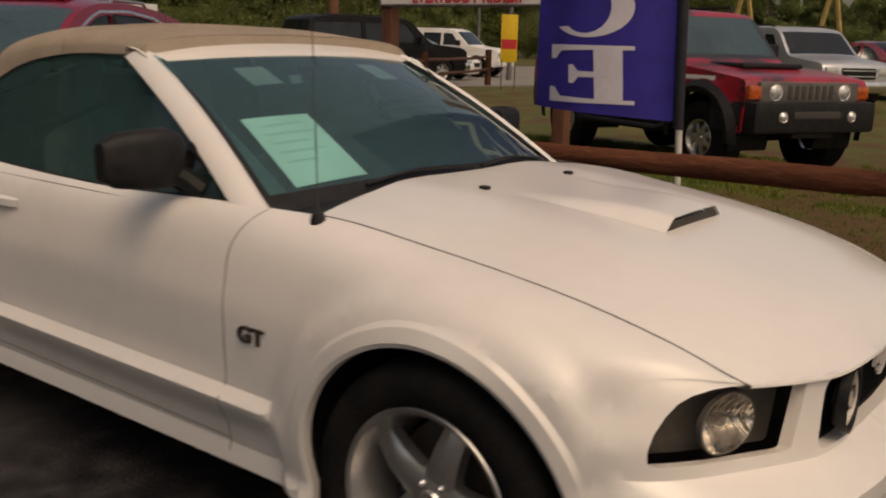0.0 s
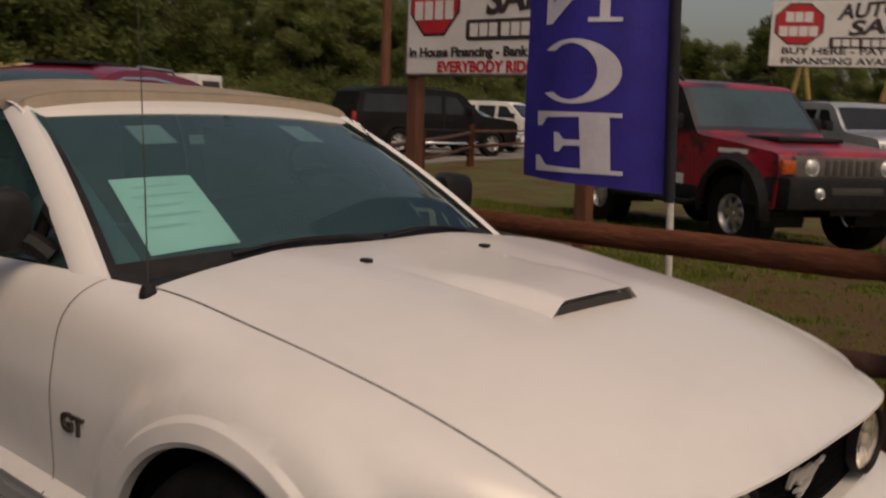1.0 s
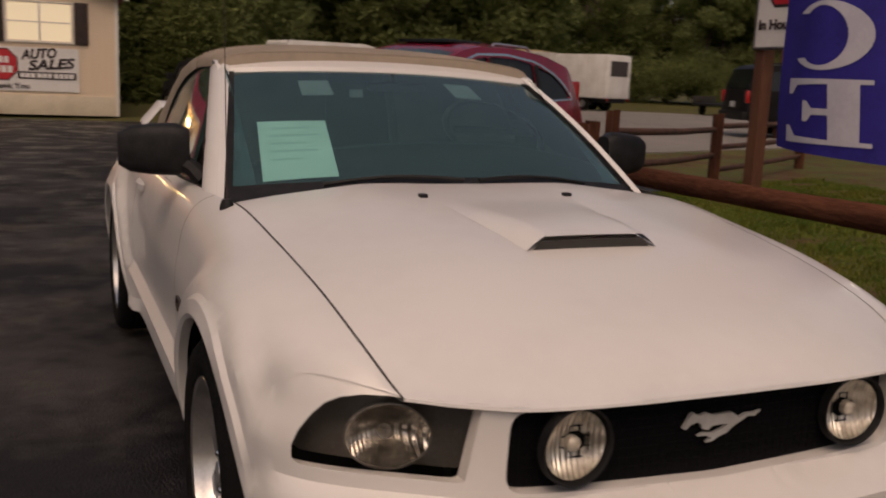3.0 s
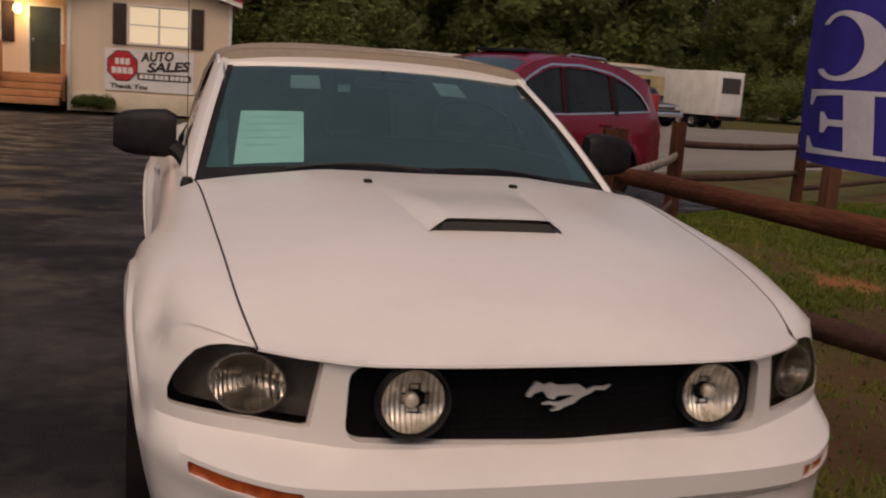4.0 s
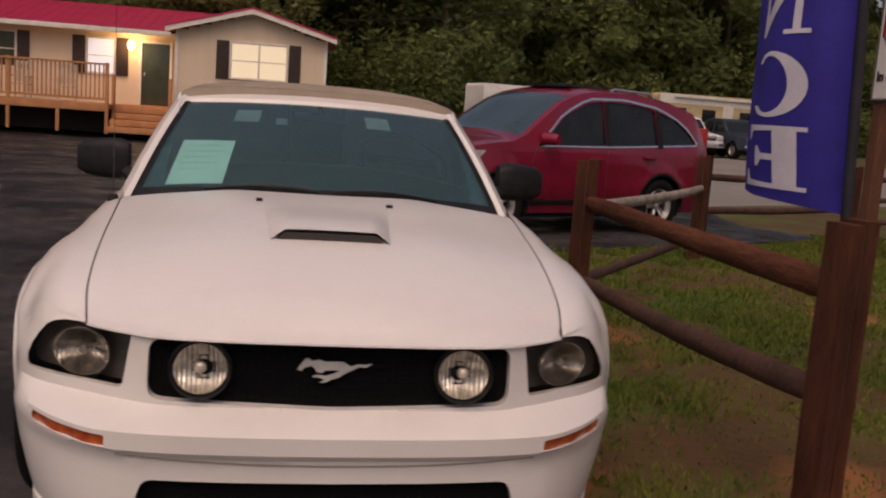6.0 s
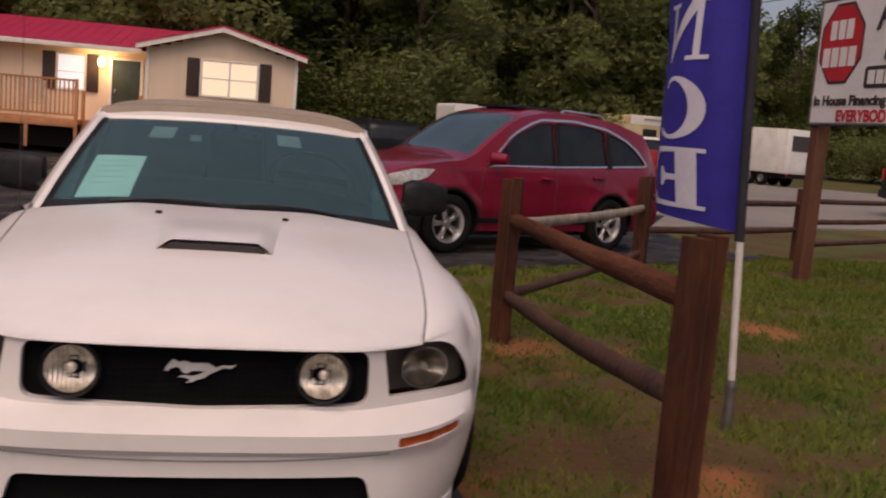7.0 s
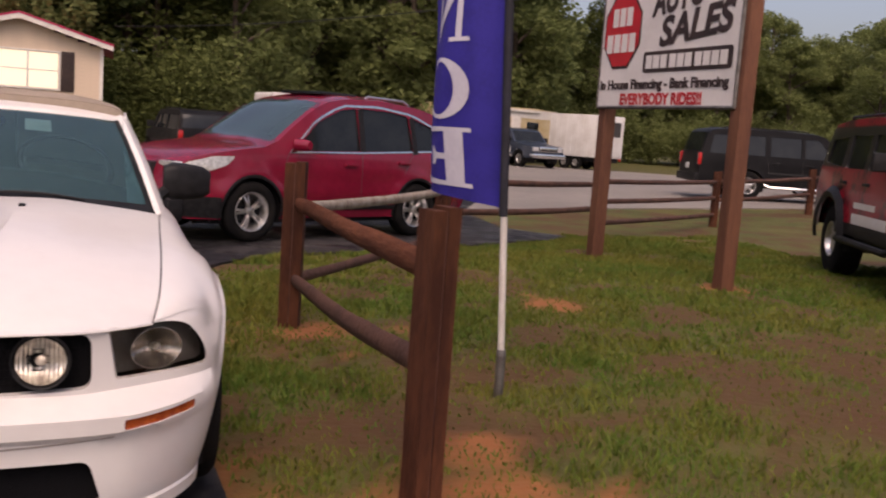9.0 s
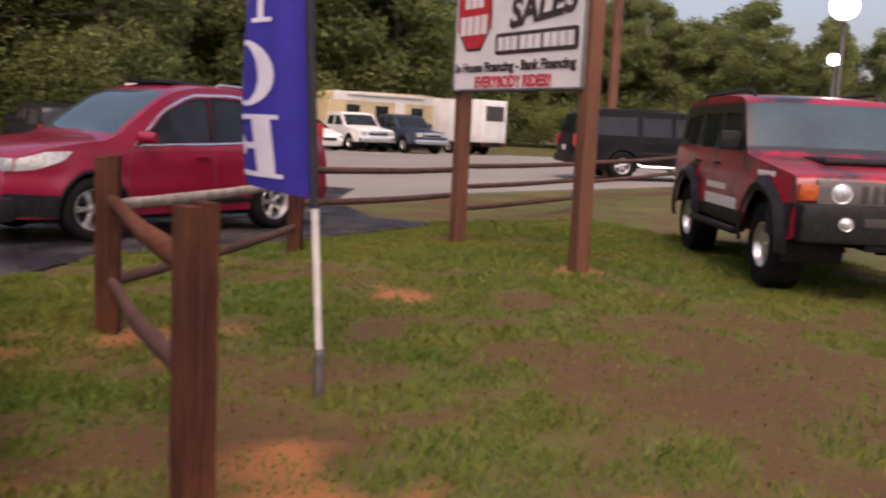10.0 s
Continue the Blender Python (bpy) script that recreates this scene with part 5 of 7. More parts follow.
    block("front_bumper", black_plastic, car, -0.78, -0.08, 0.24, 0.78, 0.12, 0.50, bevel=0.05)
    block("number_plate", plate_white, car, -0.16, -0.095, 0.44, 0.16, -0.078, 0.58, bevel=0.004)
    block("roof_panel", dark_glass, car, -0.42, 2.20, 1.785, 0.42, 2.80, 1.825, bevel=0.01, label="dark glass sunroof")
    doors(car, shape, [[(1.36, 0.38), (1.36, 0.9), (1.42, 1.05)], [(2.55, 0.36), (2.56, 1.07)], [(3.28, 0.80), (3.46, 1.1)]], [[(1.30, 0.40), (3.12, 0.40)]], [(2.36, 0.93), (3.28, 0.97)], paint_red)
    car.matrix_world = m
    return car


def off_roader(m):
    car = tagged(empty("off_road_car"), "boxy off-road SUV with red and black wrap on grass", "car")
    ax, wr = (0.64, 3.48), 0.425
    shape = Shape(4.45, 1.88, 1.16, 0.16, 0.05, 0.02, 0.03, 0.045, ax, wr, 0.47)
    outline = [(0.02, 0.50), (0.0, 0.72), (0.0, 1.00), (0.05, 1.06), (0.70, 1.14), (1.35, 1.20), (1.42, 1.24), (1.84, 1.72), (1.95, 1.80), (2.6, 1.85), (3.6, 1.84), (4.25, 1.78), (4.36, 1.60), (4.45, 1.12), (4.46, 0.60), (4.42, 0.50)]
    windows = [rounded([(1.66, 1.27), (1.93, 1.62), (1.98, 1.64), (2.50, 1.65), (2.50, 1.25)], 0.03), rounded([(2.62, 1.25), (2.62, 1.65), (3.35, 1.65), (3.35, 1.25)], 0.03), rounded([(3.50, 1.26), (3.48, 1.64), (4.15, 1.60), (4.22, 1.30)], 0.03)]
    shell(car, shape, outline, wrap_mat, dark_glass, windows, [((1.44, 1.26), (1.84, 1.72)), ((4.33, 1.64), (4.44, 1.22))], ax, wr, 0.47, 0.48, 0.08, 0.025)
    for o in list(car.children):
        if o.name.startswith("windscreen"):
            o.data.materials.clear()
            o.data.materials.append(pale_glass)
    block("grille_panel", satin_grey, car, -0.72, -0.045, 0.80, 0.72, 0.04, 1.03, bevel=0.02, label="grey slotted front panel with round lamps")
    for k in range(7):
        x = -0.30 + 0.10 * k
        block("grille_slot", seam_shade_dark, car, x - 0.03, -0.052, 0.835, x + 0.03, -0.03, 0.995, bevel=0.008)
    for sgn in (1, -1):
        for name, x, z, r, mt in (("headlamp", 0.50, 0.92, 0.085, lamp_clear), ("fog_lamp", 0.50, 0.66, 0.055, lamp_clear)):
            bm = bmesh.new()
            lathe(bm, [(0.0, 0.03), (r * 0.6, 0.022), (r * 0.95, 0.0), (r * 1.1, 0.005), (r * 1.15, -0.04)], 24, Matrix.Translation((sgn * x, -0.045 if name == "headlamp" else -0.19, z)) @ Matrix.Rotation(radians(-90), 4, "Z"))
            bmesh.ops.recalc_face_normals(bm, faces=bm.faces[:])
            part(name, bm, mt, car)
        block("turn_signal", amber, car, sgn * 0.79 - 0.085, -0.05, 0.84, sgn * 0.79 + 0.085, 0.10, 0.99, bevel=0.02, label="amber corner lamp")
        bm = bmesh.new()
        strip(bm, shape, [(ax[0] + 0.53 * math.cos(radians(t)), wr + 0.53 * math.sin(radians(t))) for t in np.linspace(-8, 188, 26)], 0.07, sgn, 0.035)
        part("arch_flare", bm, black_plastic, car)
        bm = bmesh.new()
        strip(bm, shape, [(ax[1] + 0.53 * math.cos(radians(t)), wr + 0.53 * math.sin(radians(t))) for t in np.linspace(-8, 188, 26)], 0.07, sgn, 0.035)
        part("arch_flare", bm, black_plastic, car)
        for a in ax:
            wheel(car, (sgn * 0.80, a, wr), wr, 0.30, 0.215, 7, sgn)
        bm = bmesh.new()
        tube(bm, [(sgn * 0.94, 1.25, 0.46), (sgn * 1.0, 1.35, 0.42), (sgn * 1.0, 3.05, 0.42), (sgn * 0.94, 3.15, 0.46)], 0.04, 8)
        part("step_bar", bm, black_plastic, car)
        block("door_mirror", black_plastic, car, min(sgn * 0.90, sgn * 1.12), 1.66, 1.24, max(sgn * 0.90, sgn * 1.12), 1.76, 1.44, bevel=0.03)
        bm = bmesh.new()
        tube(bm, [(sgn * 0.66, 2.1, 1.83), (sgn * 0.68, 2.15, 1.90), (sgn * 0.68, 4.0, 1.89), (sgn * 0.66, 4.05, 1.82)], 0.02, 6)
        part("roof_rail", bm, black_plastic, car)
        # unreadable white graphics on doors and wing, as plain bars
        for s0, s1, z0, z1 in ((1.55, 2.75, 0.62, 0.74), (2.0, 2.75, 0.80, 0.87), (0.45, 0.95, 1.02, 1.07)):
            bm = bmesh.new()
            strip(bm, shape, straight((s0, (z0 + z1) / 2), (s1, (z0 + z1) / 2)), (z1 - z0) / 2, sgn, 0.004)
            part("graphic_bar", bm, paint_ltwhite, car)
    block("front_bumper", black_plastic, car, -0.88, -0.18, 0.48, 0.88, 0.08, 0.82, bevel=0.05, label="black bumper")
    block("bumper_slot", seam_shade_dark, car, -0.34, -0.186, 0.64, 0.34, -0.17, 0.72, bevel=0.01)
    block("skid_plate", black_plastic, car, -0.30, -0.14, 0.42, 0.30, 0.10, 0.54, bevel=0.03)
    block("hood_vent", black_plastic, car, -0.45, 0.55, 1.155, 0.45, 1.15, 1.215, bevel=0.03, label="dark hood panel")
    doors(car, shape, [[(1.40, 0.6), (1.42, 1.2)], [(2.56, 0.55), (2.56, 1.22)], [(3.20, 0.75), (3.42, 1.22)]], [], [(2.38, 1.08), (3.22, 1.08)], black_plastic)
    for sgn in (1, -1):
        bm = bmesh.new()
        strip(bm, shape, straight((1.28, 0.55), (3.18, 0.55)), 0.07, sgn, 0.012)
        part("sill_cladding", bm, black_plastic, car)
        bm = bmesh.new()
        strip(bm, shape, straight((0.02, 0.655), (0.42, 0.655)), 0.155, sgn, 0.012)
        part("wing_cladding", bm, black_plastic, car)
    # the body rides high over its wheels
    for o in car.children:
        if not o.name.startswith("wheel"):
            o.location.z += 0.06
    car.matrix_world = m
    return car


def long_suv(name, label, m, paint, glass, length=5.4, height=1.9, width=2.0, hood=1.15, chrome_sill=True, group=""):
    """A long estate-bodied SUV."""
    car = tagged(empty(name), label, "car", group)
    k = length / 5.4
    ax, wr = (0.95 * k, 4.05 * k), 0.39
    shape = Shape(length, width, hood, 0.18, 0.10, 0.04, 0.04, 0.02, ax, wr, 0.44)
    outline = [(0.05, 0.42), (0.0, 0.6), (0.02, hood - 0.2), (0.12, hood - 0.08), (1.0 * k, hood), (1.35 * k, hood + 0.04), (1.95 * k, height - 0.12), (2.2 * k, height - 0.03), (3.4 * k, height), (4.9 * k, height - 0.03), (5.2 * k, height - 0.10), (5.36 * k, hood + 0.1), (5.40 * k, hood - 0.2), (5.42 * k, 0.55), (5.36 * k, 0.42)]
    h0, h1 = hood + 0.06, height - 0.16
    windows = [rounded([(1.75 * k, h0), (2.15 * k, h1 - 0.02), (2.55 * k, h1), (2.55 * k, h0)], 0.03), rounded([(2.66 * k, h0), (2.66 * k, h1), (3.5 * k, h1), (3.5 * k, h0)], 0.03), rounded([(3.64 * k, h0), (3.64 * k, h1), (5.05 * k, h1 - 0.02), (5.16 * k, h0)], 0.03)]
    shell(car, shape, outline, paint, glass, windows, [((1.37 * k, hood + 0.06), (1.93 * k, height - 0.14)), ((5.22 * k, height - 0.14), (5.35 * k, hood + 0.12))], ax, wr, 0.44, 0.40, 0.12, 0.04)
    for sgn in (1, -1):
        for a in ax:
            wheel(car, (sgn * (width / 2 - 0.12), a, wr), wr, 0.26, 0.22, 6, sgn)
        block("tail_lamp", red_lens, car, sgn * (width / 2 - 0.10) - 0.07, 5.36 * k, hood - 0.28, sgn * (width / 2 - 0.10) + 0.07, 5.45 * k, hood + 0.05, bevel=0.02)
        block("headlamp", lamp_clear, car, sgn * (width / 2 - 0.30) - 0.16, -0.04, hood - 0.34, sgn * (width / 2 - 0.30) + 0.16, 0.14, hood - 0.17, bevel=0.03)
        block("door_mirror", black_plastic, car, min(sgn * width / 2, sgn * (width / 2 + 0.2)), 1.7 * k, hood + 0.05, max(sgn * width / 2, sgn * (width / 2 + 0.2)), 1.82 * k, hood + 0.25, bevel=0.03)
        if chrome_sill:
            bm = bmesh.new()
            tube(bm, [(sgn * (width / 2 - 0.02), 1.5 * k, 0.44), (sgn * (width / 2 + 0.05), 1.6 * k, 0.38), (sgn * (width / 2 + 0.05), 3.5 * k, 0.38), (sgn * (width / 2 - 0.02), 3.6 * k, 0.44)], 0.045, 8)
            part("running_board", bm, chrome, car)
        bm = bmesh.new()
        tube(bm, [(sgn * 0.68, 2.4 * k, height - 0.02), (sgn * 0.7, 2.5 * k, height + 0.04), (sgn * 0.7, 4.7 * k, height + 0.03), (sgn * 0.68, 4.8 * k, height - 0.03)], 0.02, 6)
        part("roof_rail", bm, black_plastic, car)
    block("grille", black_plastic, car, -0.42, -0.06, hood - 0.42, 0.42, 0.05, hood - 0.18, bevel=0.03)
    for z in (hood - 0.36, hood - 0.24):
        block("grille_bar", chrome, car, -0.44, -0.075, z - 0.015, 0.44, -0.045, z + 0.015, bevel=0.005)
    block("front_bumper", chrome if chrome_sill else paint, car, -width / 2 + 0.06, -0.12, 0.42, width / 2 - 0.06, 0.10, 0.66, bevel=0.05)
    block("rear_bumper", black_plastic, car, -width / 2 + 0.06, 5.32 * k, 0.42, width / 2 - 0.06, 5.5 * k, 0.64, bevel=0.04)
    block("number_plate", plate_white, car, -0.16, 5.46 * k, 0.75, 0.16, 5.475 * k, 0.90, bevel=0.003)
    doors(car, shape, [[(1.5 * k, 0.5), (1.52 * k, hood)], [(2.6 * k, 0.45), (2.6 * k, hood)], [(3.5 * k, 0.7), (3.58 * k, hood)]], [[(1.5 * k, 0.75), (3.55 * k, 0.75)]], [(2.42 * k, hood - 0.12), (3.36 * k, hood - 0.12)], black_plastic)
    car.matrix_world = m
    return car


def saloon(label, m, paint, group="parked cars beyond the road"):
    car = tagged(empty("saloon_car"), label, "car", group)
    ax, wr = (0.85, 3.50), 0.32
    shape = Shape(4.6, 1.78, 0.92, 0.32, 0.2, 0.12, 0.05, 0.015, ax, wr, 0.36)
    outline = [(0.08, 0.24), (0.0, 0.42), (0.04, 0.62), (0.3, 0.74), (1.25, 0.93), (1.75, 1.24), (2.2, 1.41), (2.9, 1.42), (3.4, 1.30), (3.95, 1.02), (4.5, 0.96), (4.6, 0.8), (4.6, 0.45), (4.52, 0.26)]
    windows = [rounded([(1.62, 0.97), (1.95, 1.20), (2.25, 1.32), (2.45, 1.33), (2.45, 0.98)], 0.03), rounded([(2.55, 0.98), (2.55, 1.33), (3.0, 1.31), (3.35, 1.18), (3.55, 1.02)], 0.03)]
    shell(car, shape, outline, paint, dark_glass, windows, [((1.3, 0.96), (2.15, 1.39)), ((3.42, 1.29), (3.93, 1.03))], ax, wr, 0.36, 0.24, 0.12, 0.05)
    for sgn in (1, -1):
        for a in ax:
            wheel(car, (sgn * 0.76, a, wr), wr, 0.2, 0.2, 5, sgn)
        block("headlamp", lamp_clear, car, sgn * 0.6 - 0.14, 0.02, 0.56, sgn * 0.6 + 0.14, 0.2, 0.69, bevel=0.03)
        block("tail_lamp", red_lens, car, sgn * 0.64 - 0.12, 4.5, 0.72, sgn * 0.64 + 0.12, 4.63, 0.88, bevel=0.02)
    block("grille", black_plastic, car, -0.35, -0.05, 0.45, 0.35, 0.03, 0.6, bevel=0.02)
    car.matrix_world = m
    return car


def pickup(label, m, paint, group="parked cars beyond the road"):
    car = tagged(empty("pickup_truck"), label, "truck", group)
    ax, wr = (0.95, 4.3), 0.4
    shape = Shape(5.6, 1.98, 1.1, 0.18, 0.06, 0.0, 0.03, 0.03, ax, wr, 0.45)
    outline = [(0.03, 0.45), (0.0, 0.7), (0.03, 1.0), (1.2, 1.12), (1.45, 1.16), (1.95, 1.70), (2.2, 1.80), (3.2, 1.80), (3.45, 1.68), (3.55, 1.2), (3.6, 1.14), (5.55, 1.14), (5.6, 0.7), (5.58, 0.45)]
    windows = [rounded([(1.75, 1.2), (2.12, 1.62), (2.55, 1.65), (2.55, 1.2)], 0.03), rounded([(2.66, 1.2), (2.66, 1.65), (3.3, 1.62), (3.38, 1.2)], 0.03)]
    shell(car, shape, outline, paint, dark_glass, windows, [((1.47, 1.18), (1.95, 1.70)), ((3.46, 1.66), (3.55, 1.22))], ax, wr, 0.45, 0.45, 0.14, 0.03)
    for sgn in (1, -1):
        for a in ax:
            wheel(car, (sgn * 0.86, a, wr), wr, 0.26, 0.22, 6, sgn)
        block("headlamp", lamp_clear, car, sgn * 0.72 - 0.16, -0.05, 0.78, sgn * 0.72 + 0.16, 0.1, 0.98, bevel=0.02)
        block("door_mirror", black_plastic, car, min(sgn * 0.98, sgn * 1.2), 1.7, 1.2, max(sgn * 0.98, sgn * 1.2), 1.8, 1.42, bevel=0.03)
    block("grille", chrome, car, -0.52, -0.06, 0.76, 0.52, 0.04, 1.0, bevel=0.02)
    block("grille_inset", black_plastic, car, -0.46, -0.075, 0.80, 0.46, -0.05, 0.87, bevel=0.01)
    block("front_bumper", chrome, car, -0.96, -0.16, 0.46, 0.96, 0.08, 0.68, bevel=0.05, label="chrome bumper")
    car.matrix_world = m
    return car


red_suv(pose(1.08, 8.60, rise(2.2, 8.5), 0, 0, -65.0) @ Matrix.Scale(1.015, 4))
off_roader(pose(8.32, 2.756, 0.0, 0, 0, -27.9))
long_suv("estate_suv", "long black SUV with chrome running boards by the fence", pose(21.4, 17.61, rise(19, 17), 0, 0, 70.4), paint_black, dark_glass)


# ---- fence, signs and flag ----
wood_red = mat("stained_fence_wood", (0.072, 0.026, 0.015), 0.85, second=(0.15, 0.056, 0.030), scale=7, amount=0.7, bump=0.6, bump_scale=40, stretch=(1, 0.25, 1), spec=0.15)
wood_post = mat("dark_stained_post_wood", (0.042, 0.016, 0.010), 0.85, second=(0.098, 0.037, 0.019), scale=7, amount=0.7, bump=0.6, bump_scale=40, stretch=(1, 1, 0.25), spec=0.15)
wood_dark = mat("dark_fence_wood", (0.055, 0.024, 0.017), 0.8, second=(0.11, 0.05, 0.034), scale=7, amount=0.7, bump=0.6, bump_scale=40, stretch=(0.6, 0.6, 0.6))
wood_pale = mat("weathered_pale_wood", (0.34, 0.30, 0.25), 0.85, second=(0.20, 0.15, 0.12), scale=9, amount=0.6, bump=0.6, bump_scale=40)
pole_wood = mat("sign_post_wood", (0.16, 0.066, 0.034), 0.8, second=(0.10, 0.038, 0.022), scale=6, amount=0.7, bump=0.5, bump_scale=50, stretch=(1, 1, 0.2))
sign_white = mat("white_sign_panel", (0.68, 0.66, 0.64), 0.45, second=(0.62, 0.60, 0.58), scale=2)
sign_red = mat("red_sign_print", (0.50, 0.025, 0.035), 0.45, second=(0.42, 0.02, 0.03), scale=4)
sign_ink = mat("black_sign_print", (0.03, 0.022, 0.024), 0.5, second=(0.05, 0.035, 0.035), scale=6)
flag_blue = mat("blue_flag_cloth", (0.030, 0.022, 0.27), 0.75, second=(0.022, 0.016, 0.21), scale=5, bump=0.3, bump_scale=250)
flag_white = mat("white_flag_print", (0.62, 0.60, 0.66), 0.75, second=(0.55, 0.53, 0.60), scale=5, bump=0.2, bump_scale=250)
flag_black = mat("black_pole_sleeve", (0.012, 0.012, 0.018), 0.8, second=(0.02, 0.02, 0.03), scale=9)
pvc_white = mat("white_plastic_pole", (0.62, 0.60, 0.56), 0.4, second=(0.5, 0.47, 0.43), scale=9)
galvanised = mat("grey_metal", (0.2, 0.19, 0.18), 0.5, 0.7, second=(0.13, 0.12, 0.11), scale=12)


def fence_post(x, y, h, turn, w=0.15, z=0.0, material=None):
    post = tagged(empty("fence_post", pose(x, y, z, 0, 0, turn)), "square reddish-brown stained timber fence post in clay", "fence post", "split rail fence posts")
    bm = bmesh.new()
    rng = random.Random(x * 7 + y)
    for s0, s1 in ((-w / 2, -0.004), (0.004, w / 2)):
        rows = []
        for k in range(9):
            t = k / 8
            zz = -0.1 + (h + 0.1) * t - (0.012 if s0 < 0 and k == 8 else 0)
            j = lambda: 0.004 * (rng.random() - 0.5)
            rows.append([(s0 + j(), -w / 2 + j(), zz), (s1 + j() * 0.2, -w / 2 + j(), zz), (s1 + j() * 0.2, w / 2 + j(), zz), (s0 + j(), w / 2 + j(), zz)])
        vs = loft(bm, rows, True)
        bm.faces.new(vs[-1])
    bmesh.ops.recalc_face_normals(bm, faces=bm.faces[:])
    part("timber", bm, material or wood_post, post, smooth=25)
    bm = bmesh.new()
    box(bm, -0.003, -w / 2 + 0.004, 0, 0.003, w / 2 - 0.004, h - 0.015)
    part("core", bm, wood_dark, post)
    return post


def rail(a, b, r0, r1, sag, material, label, flat=1.35):
    """A split log rail from post to post, uneven along its length."""
    a, b = Vector(a), Vector(b)
    thing = tagged(empty("fence_rail"), label, "fence rail", "split rail fence rails")
    bm = bmesh.new()
    rng = random.Random(round(a.x * 31 + a.z * 17))
    d = (b - a).normalized()
    side = d.cross(Vector((0, 0, 1))).normalized()
    up = side.cross(d)
    rows = []
    for k in range(15):
        t = k / 14
        c = a.lerp(b, t) - Vector((0, 0, sag * 4 * t * (1 - t))) + side * 0.012 * math.sin(t * 7 + a.x)
        r = 0.66 * (r0 + (r1 - r0) * t) * (0.7 if k in (0, 14) else 1)
        rows.append([c + (side * math.cos(q) * 0.75 + up * math.sin(q) * flat) * r * (1 + 0.12 * (rng.random() - 0.5)) for q in np.linspace(0, 2 * math.pi, 9)[:-1]])
    vs = loft(bm, rows, True)
    bm.faces.new(vs[0]), bm.faces.new(vs[-1])
    bmesh.ops.recalc_face_normals(bm, faces=bm.faces[:])
    part("log", bm, material, thing, smooth=50)
    return thing


P1, P2, P3 = (1.64, 0.27), (1.83, 3.58), (4.2, 6.9)
Q1, Q2, Q3, Q4 = (7.55, 9.33), (11.7, 12.02), (16.23, 14.53), (20.82, 15.78)
fence_post(*P1, 1.12, 12, 0.112)
fence_post(*P2, 1.115, -20, 0.14)
fence_post(*P3, 1.08, -35, 0.14, rise(*P3))
for q in (Q1, Q2, Q3, Q4):
    fence_post(*q, 1.05, -30, 0.14, rise(*q))
rail((*P1, 0.885), (*P2, 0.83), 0.064, 0.058, 0.0, wood_red, "reddish-brown split log rail between fence posts")
rail((*P1, 0.53), (*P2, 0.30), 0.062, 0.055, 0.02, wood_dark, "dark weathered split log rail sagging between posts")
rail((*P2, 0.80), (*P3, 0.75), 0.045, 0.05, 0.03, wood_pale, "pale weathered split log rail between fence posts")
rail((*P2, 0.30), (*P3, 0.26), 0.045, 0.05, 0.03, wood_dark, "dark weathered split log rail between fence posts")
for a, b in ((P3, Q1), (Q1, Q2), (Q2, Q3), (Q3, Q4)):
    za, zb = rise(*a), rise(*b)
    for z in (0.86, 0.50) if a != Q1 else (0.88, 0.58, 0.26):
        rail((*a, za + z), (*b, zb + z - 0.03), 0.045, 0.045, 0.02, wood_dark, "dark weathered split log rail along the road")


def octagon(cx, cz, r):
    return [(cx + r * math.cos(radians(22.5 + 45 * k)), cz + r * math.sin(radians(22.5 + 45 * k))) for k in range(8)]


